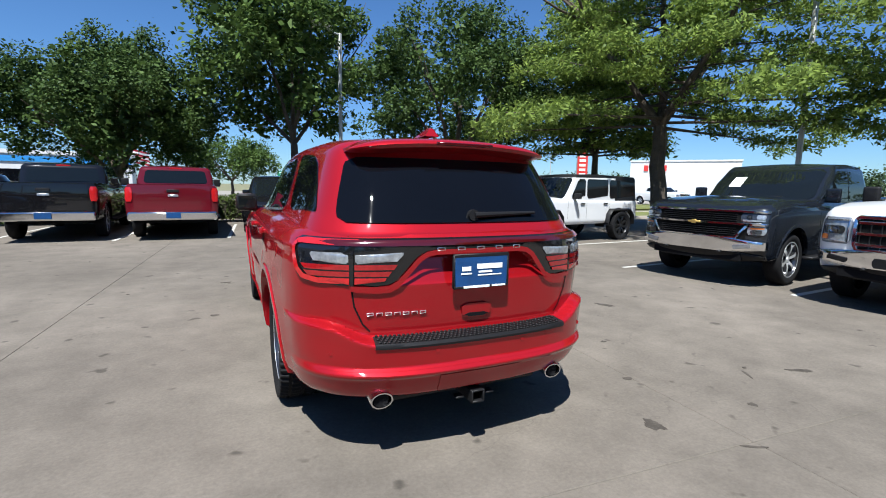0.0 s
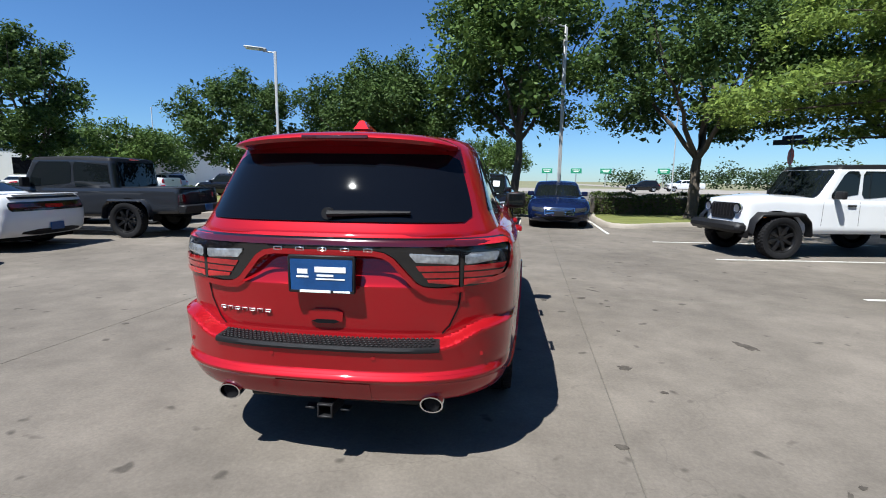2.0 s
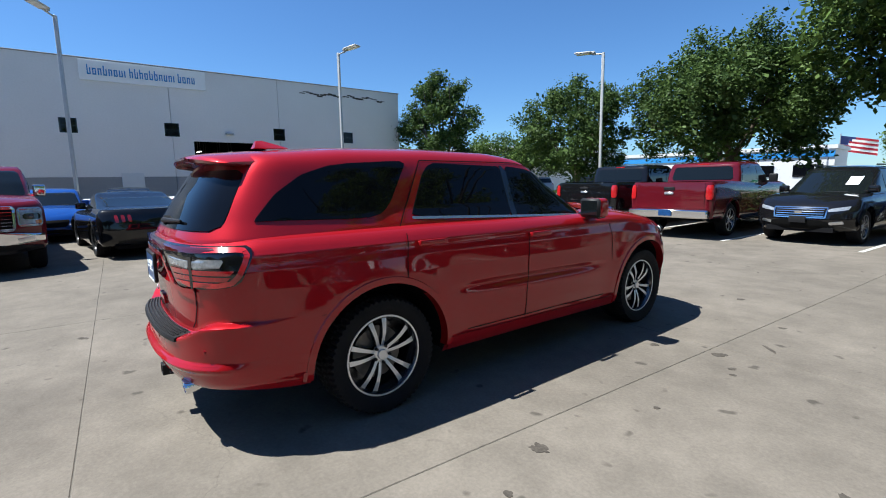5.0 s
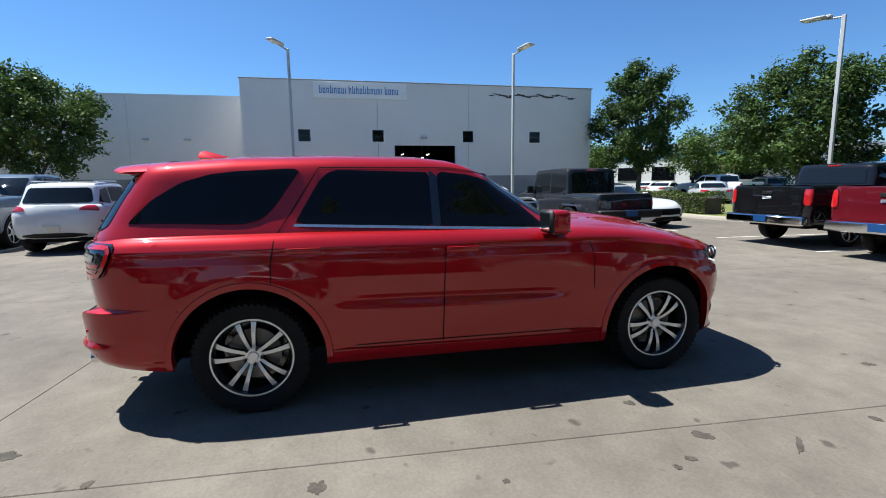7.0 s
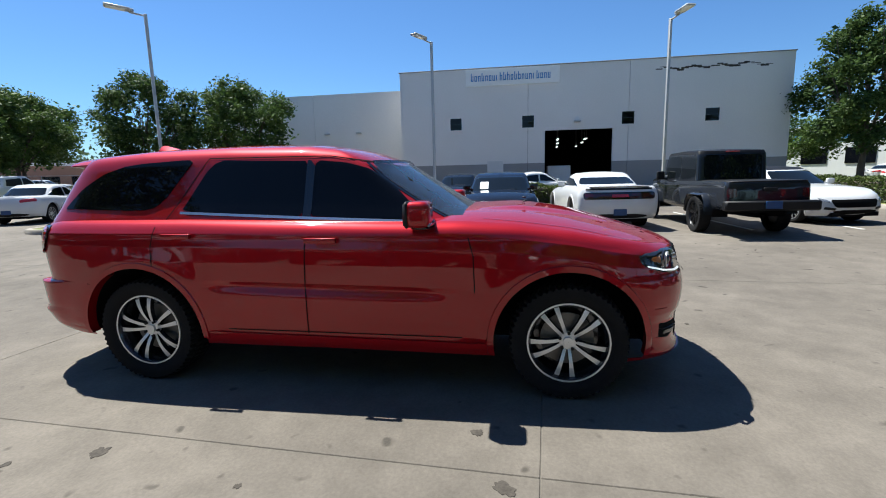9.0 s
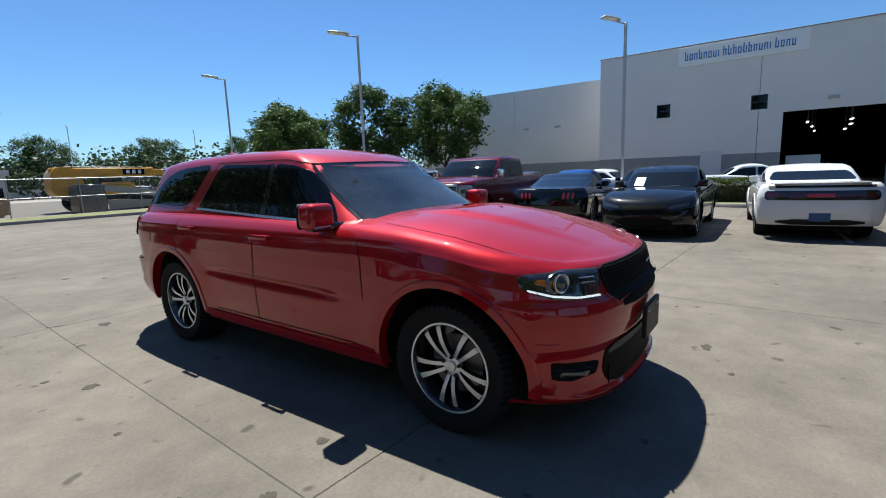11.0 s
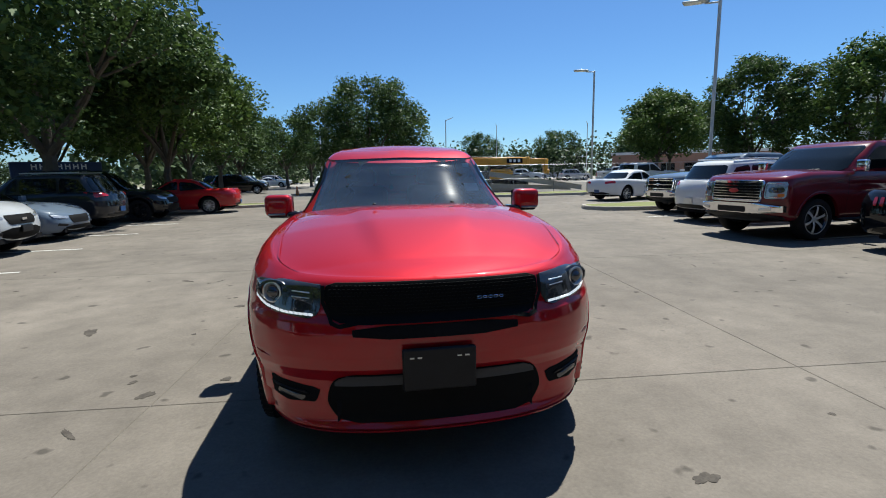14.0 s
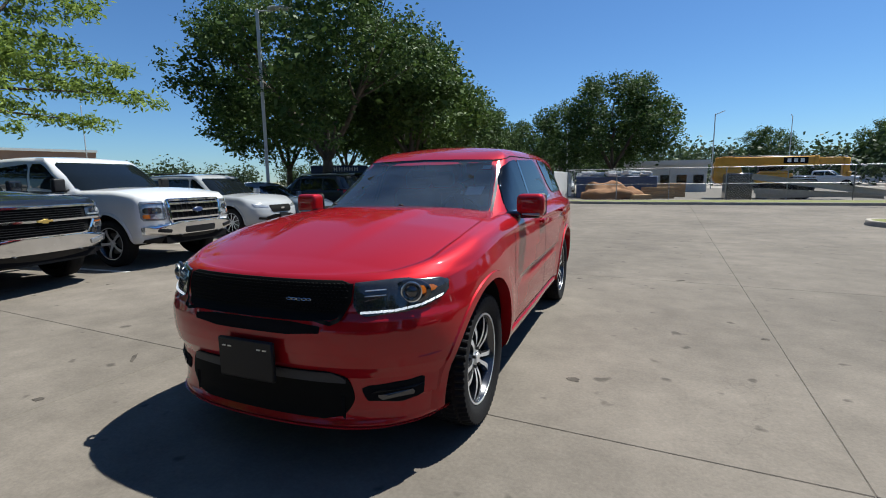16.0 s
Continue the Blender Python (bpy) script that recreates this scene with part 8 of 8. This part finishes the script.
for j in range(5):
    cn.faces.new((g[0][j], g[0][j + 1], g[1][j + 1], g[1][j]))
bmesh.ops.solidify(cn, geom=cn.faces[:], thickness=0.02)
part("flag_canton", cn, FLAGBLUE, fl)

# ---- building yard to the south ----
def telehandler(m):
    e = thing("telehandler", m, "yellow telescopic handler with long folded boom", "construction machine")
    part("chassis", boxes(((0.1, 0, 0.95), (4.6, 1.5, 0.5)), ((0.1, 0, 0.65), (1.6, 1.3, 0.3)), bevel=0.08), DARKALLOY, e)
    part("engine_cover", boxes(((0.2, -0.75, 1.25), (1.9, 0.7, 0.6)), ((0.2, -0.75, 1.6), (1.5, 0.6, 0.2)), bevel=0.1), YELLOW, e)
    part("cab", boxes(((0.2, 0.55, 1.75), (1.2, 0.8, 1.3)), bevel=0.06), TINT, e)
    part("cab_frame", boxes(((-0.4, 0.55, 1.75), (0.08, 0.86, 1.35)), ((0.8, 0.55, 1.75), (0.08, 0.86, 1.35)), ((0.2, 0.55, 2.42), (1.3, 0.9, 0.08)), bevel=0.02), PLASTIC, e)
    b = pose(-2.7, -0.3, 2.32, 0, 0.5, 0)
    part("boom", boxes(((2.5, 0, 0), (5.3, 0.44, 0.52)), bevel=0.05, m=b), YELLOW, e)
    part("boom_collar", boxes(((5.0, 0, 0), (0.22, 0.5, 0.6)), bevel=0.03, m=b), YELLOW, e)
    part("boom_section", boxes(((5.7, 0, -0.02), (1.3, 0.32, 0.38)), bevel=0.03, m=b), YELLOW, e)
    part("boom_mark", boxes(((4.0, -0.225, 0.02), (1.2, 0.02, 0.36)), m=b), DARK, e, smooth=False)
    for i in range(3):
        part("letter_stroke", boxes(((3.68 + 0.32 * i, -0.24, 0.02), (0.19, 0.01, 0.22)), m=b), PAPER, e, smooth=False)
    part("boom_head", boxes(((6.4, 0, -0.35), (0.3, 0.5, 1.0)), ((6.5, 0, -0.8), (0.2, 0.9, 0.3)), bevel=0.05, m=b), YELLOW, e)
    part("lift_ram", rod((-0.6, -0.3, 1.25), (1.9, -0.3, 2.1), 0.075, n=10), STEEL, e)
    part("ram_barrel", rod((-0.6, -0.3, 1.25), (0.6, -0.3, 1.66), 0.11, n=12), YELLOW, e)
    part("hose", rod((-2.2, -0.55, 2.62), (1.8, -0.55, 2.56), 0.03, n=6), PLASTIC, e)
    for x in (-1.6, 1.6):
        part("mudguard", boxes(((x, -0.95, 1.3), (1.2, 0.45, 0.07)), ((x - 0.62, -0.95, 1.16), (0.07, 0.45, 0.3)), bevel=0.03), DARKALLOY, e)
    part("fuel_tank", boxes(((0.1, -0.75, 0.7), (1.2, 0.5, 0.5)), bevel=0.06), PLASTIC, e)
    cw = bmesh.new()
    prof = [(-2.0, 0.85), (-2.75, 0.95), (-2.95, 1.3), (-2.9, 2.25), (-2.6, 2.62), (-1.9, 2.62), (-1.5, 2.1), (-1.35, 1.5)]
    rows = [[cw.verts.new((x, y, z)) for x, z in prof] for y in (-0.85, 0.85)]
    for k in range(len(prof)):
        q = (k + 1) % len(prof)
        cw.faces.new((rows[0][k], rows[0][q], rows[1][q], rows[1][k]))
    cw.faces.new(rows[0]), cw.faces.new(rows[1][::-1])
    bmesh.ops.recalc_face_normals(cw, faces=cw.faces)
    bmesh.ops.bevel(cw, geom=cw.edges[:], offset=0.06, segments=2, affect="EDGES")
    part("counterweight", cw, YELLOW, e)
    for x in (-1.6, 1.6):
        for y in (-0.95, 0.95):
            add_wheel(e, "black", y, x, 0.6, 0.32, 0.42).matrix_local = pose(x, y, 0.6, 0, 0, -90 if y < 0 else 90)
    return e


telehandler(place(-9.0, -30.6, 176, -0.03))


def beam(p, q, w, label):
    bm = bmesh.new()
    d = Vector(q) - Vector(p)
    mm = Matrix.Translation((Vector(p) + Vector(q)) / 2) @ d.to_track_quat("X", "Z").to_matrix().to_4x4()
    for z in (w / 2, -w / 2):
        box(bm, (0, 0, z), (d.length, w * 0.8, 0.03), 0, mm)
    box(bm, (0, 0, 0), (d.length, 0.03, w), 0, mm)
    return whole("steel_beam", bm, STEEL, label, "beam", "steel beams in the yard", smooth=False)


BL = "grey steel beam lying in the yard"
beam((-7.6, -27.2, 1.35), (-14.2, -27.0, 0.3), 0.3, BL)
beam((-7.8, -27.6, 0.55), (-13.6, -27.5, 0.25), 0.25, BL)
beam((-8.0, -28.1, 0.25), (-12.6, -27.9, 0.35), 0.25, BL)
whole("steel_box", boxes(((-7.0, -27.9, 0.75), (1.3, 1.4, 1.6)), bevel=0.05), DARKALLOY, "dark steel box standing behind the fence", "container")


def fence(pts, h, label, mesh=True):
    e = thing("chain_link_fence", Matrix(), label, "fence")
    for (x0, y0), (x1, y1) in zip(pts[:-1], pts[1:]):
        L = math.hypot(x1 - x0, y1 - y0)
        n = max(1, round(L / 3))
        P = [Vector((x0 + (x1 - x0) * i / n, y0 + (y1 - y0) * i / n, 0)) for i in range(n + 1)]
        for p in P:
            part("post", rod(p + Vector((0, 0, -0.05)), p + Vector((0, 0, h)), 0.026, n=6), STEEL, e)
        part("top_rail", rod(P[0] + Vector((0, 0, h)), P[-1] + Vector((0, 0, h)), 0.016, n=6), STEEL, e)
        part("mid_rail", rod(P[0] + Vector((0, 0, h * 0.52)), P[-1] + Vector((0, 0, h * 0.52)), 0.012, n=6), STEEL, e)
        if mesh:
            vs, fs = [], []
            d = (P[-1] - P[0]).normalized()
            k = int(L / 0.14)
            for s in (1, -1):
                for i in range(-int(h / 0.14), k + 1):
                    a0, a1 = i * 0.14, i * 0.14 + h
                    lo_, hi_ = max(a0, 0), min(a1, L)
                    if hi_ <= lo_:
                        continue
                    z0, z1 = lo_ - a0, hi_ - a0
                    if s < 0:
                        z0, z1 = h - z0, h - z1
                    b = len(vs)
                    w = 0.003
                    A, B = P[0] + d * lo_ + Vector((0, 0, z0)), P[0] + d * hi_ + Vector((0, 0, z1))
                    up = Vector((0, 0, w))
                    vs += [A - up, A + up, B + up, B - up]
                    fs.append((b, b + 1, b + 2, b + 3))
            ob = piece("wire_mesh", mesh_from("wire_mesh", vs, fs, STEEL, smooth=False), e)
            tagged(ob, "", "", "", "stuff")
    return e


fence([(2.4, -26.4), (-12.0, -26.6), (-26, -26.8)], 1.9, "chain-link fence with rails round the building yard")
fence([(2.4, -26.4), (3.0, -40)], 1.9, "chain-link fence along the drive")
for i, (x, y, a) in enumerate(((3.1, -27.5, 85), (3.25, -30.5, 86), (3.4, -33.5, 86))):
    p = thing("fence_panel", place(x, y, a), "pale temporary fence panel leaning by the drive", "fence", "temporary fence panels")
    part("panel", boxes(((0, 0, 0.88), (2.6, 0.05, 1.9)), bevel=0.01), WHITE, p)
sk = thing("skip_container", place(-0.2, -31.5, 4, -0.03), "dark blue steel skip full of rubble", "skip")
part("body", boxes(((0, 0, 0.75), (5.2, 2.2, 1.5)), bevel=0.04), SKIP, sk)
for i in range(8):
    part("rib", boxes(((-2.3 + 0.66 * i, 1.12, 0.75), (0.1, 0.1, 1.4))), SKIP, sk)
hp = bmesh.new()
bmesh.ops.create_icosphere(hp, subdivisions=4, radius=1.0)
for v in hp.verts:
    k = 1 + 0.35 * noise.noise(v.co * 1.7) + 0.1 * noise.noise(v.co * 6)
    v.co = Vector((v.co.x * 2.0 * k, v.co.y * 1.2 * k, max(-0.05, v.co.z * 1.1 * k)))
whole("soil_mound", hp, DIRT, "heap of loose reddish earth", "heap", m=place(0.1, -29.3, 0, -0.03))
for i, (x, y, w, h) in enumerate(((-2.9, -30.5, 2.0, 0.9), (-3.4, -33, 2.6, 1.1), (-1.8, -28.6, 1.2, 0.4))):
    tb = thing("timber_stack", place(x, y, 12 * i, -0.03), "stack of sawn timber boards", "timber", "timber stacks")
    for k in range(int(h / 0.12)):
        part("board", boxes(((0, 0, 0.055 + 0.11 * k), (w, 0.8, 0.1)), bevel=0.008), TIMBER, tb)
rb_ = bmesh.new()
rnd = random.Random(8)
for i in range(60):
    box(rb_, (rnd.uniform(-2.4, 2.4), rnd.uniform(-0.9, 0.9), 1.5 + rnd.uniform(0, 0.35)), (rnd.uniform(0.2, 0.7), rnd.uniform(0.2, 0.6), rnd.uniform(0.1, 0.3)), 0.02, None)
tagged(whole("rubble", rb_, WHITE, "pale broken rubble heaped in the skip", "rubble", m=place(-0.2, -31.5, 4, -0.05), smooth=False), "", "", "", "stuff")
far_hall(-4.0, -47, 180, 7, 3, 2.6, WHITE, "pale site office cabin behind the yard", 5)
cone = thing("traffic_cone", place(6.0, -33.0, 0, -0.03), "orange traffic cone on the drive", "cone")
part("cone", rod((0, 0, 0.03), (0, 0, 0.75), 0.16, 0.03, 16), AMBER, cone)
part("cone_base", boxes(((0, 0, 0.02), (0.4, 0.4, 0.04)), bevel=0.01), PLASTIC, cone)

# ---- the lot's slabs, piece by piece ----
def slabs():
    s, g = 4.5, 0.005
    bm = bmesh.new()
    box(bm, (0, 0, -0.06), (s - g, s - g, 0.12), 0.004)
    me = bpy.data.meshes.new("slab")
    bm.to_mesh(me)
    bm.free()
    me.materials.append(CONCRETE)
    lot = thing("parking_lot", LOT, "worn pale concrete parking lot cast in square slabs", "pavement", "", "structure")
    for i in range(-7, 6):
        for j in range(-6, 4):
            c = LOT @ Vector(((i + 0.5) * s, (j + 0.5) * s, 0))
            if -27.5 < c.x < 25 and -27 < c.y < 21:
                o = new("slab", me)
                o.parent = lot
                o.location = ((i + 0.5) * s, (j + 0.5) * s, 0)


slabs()
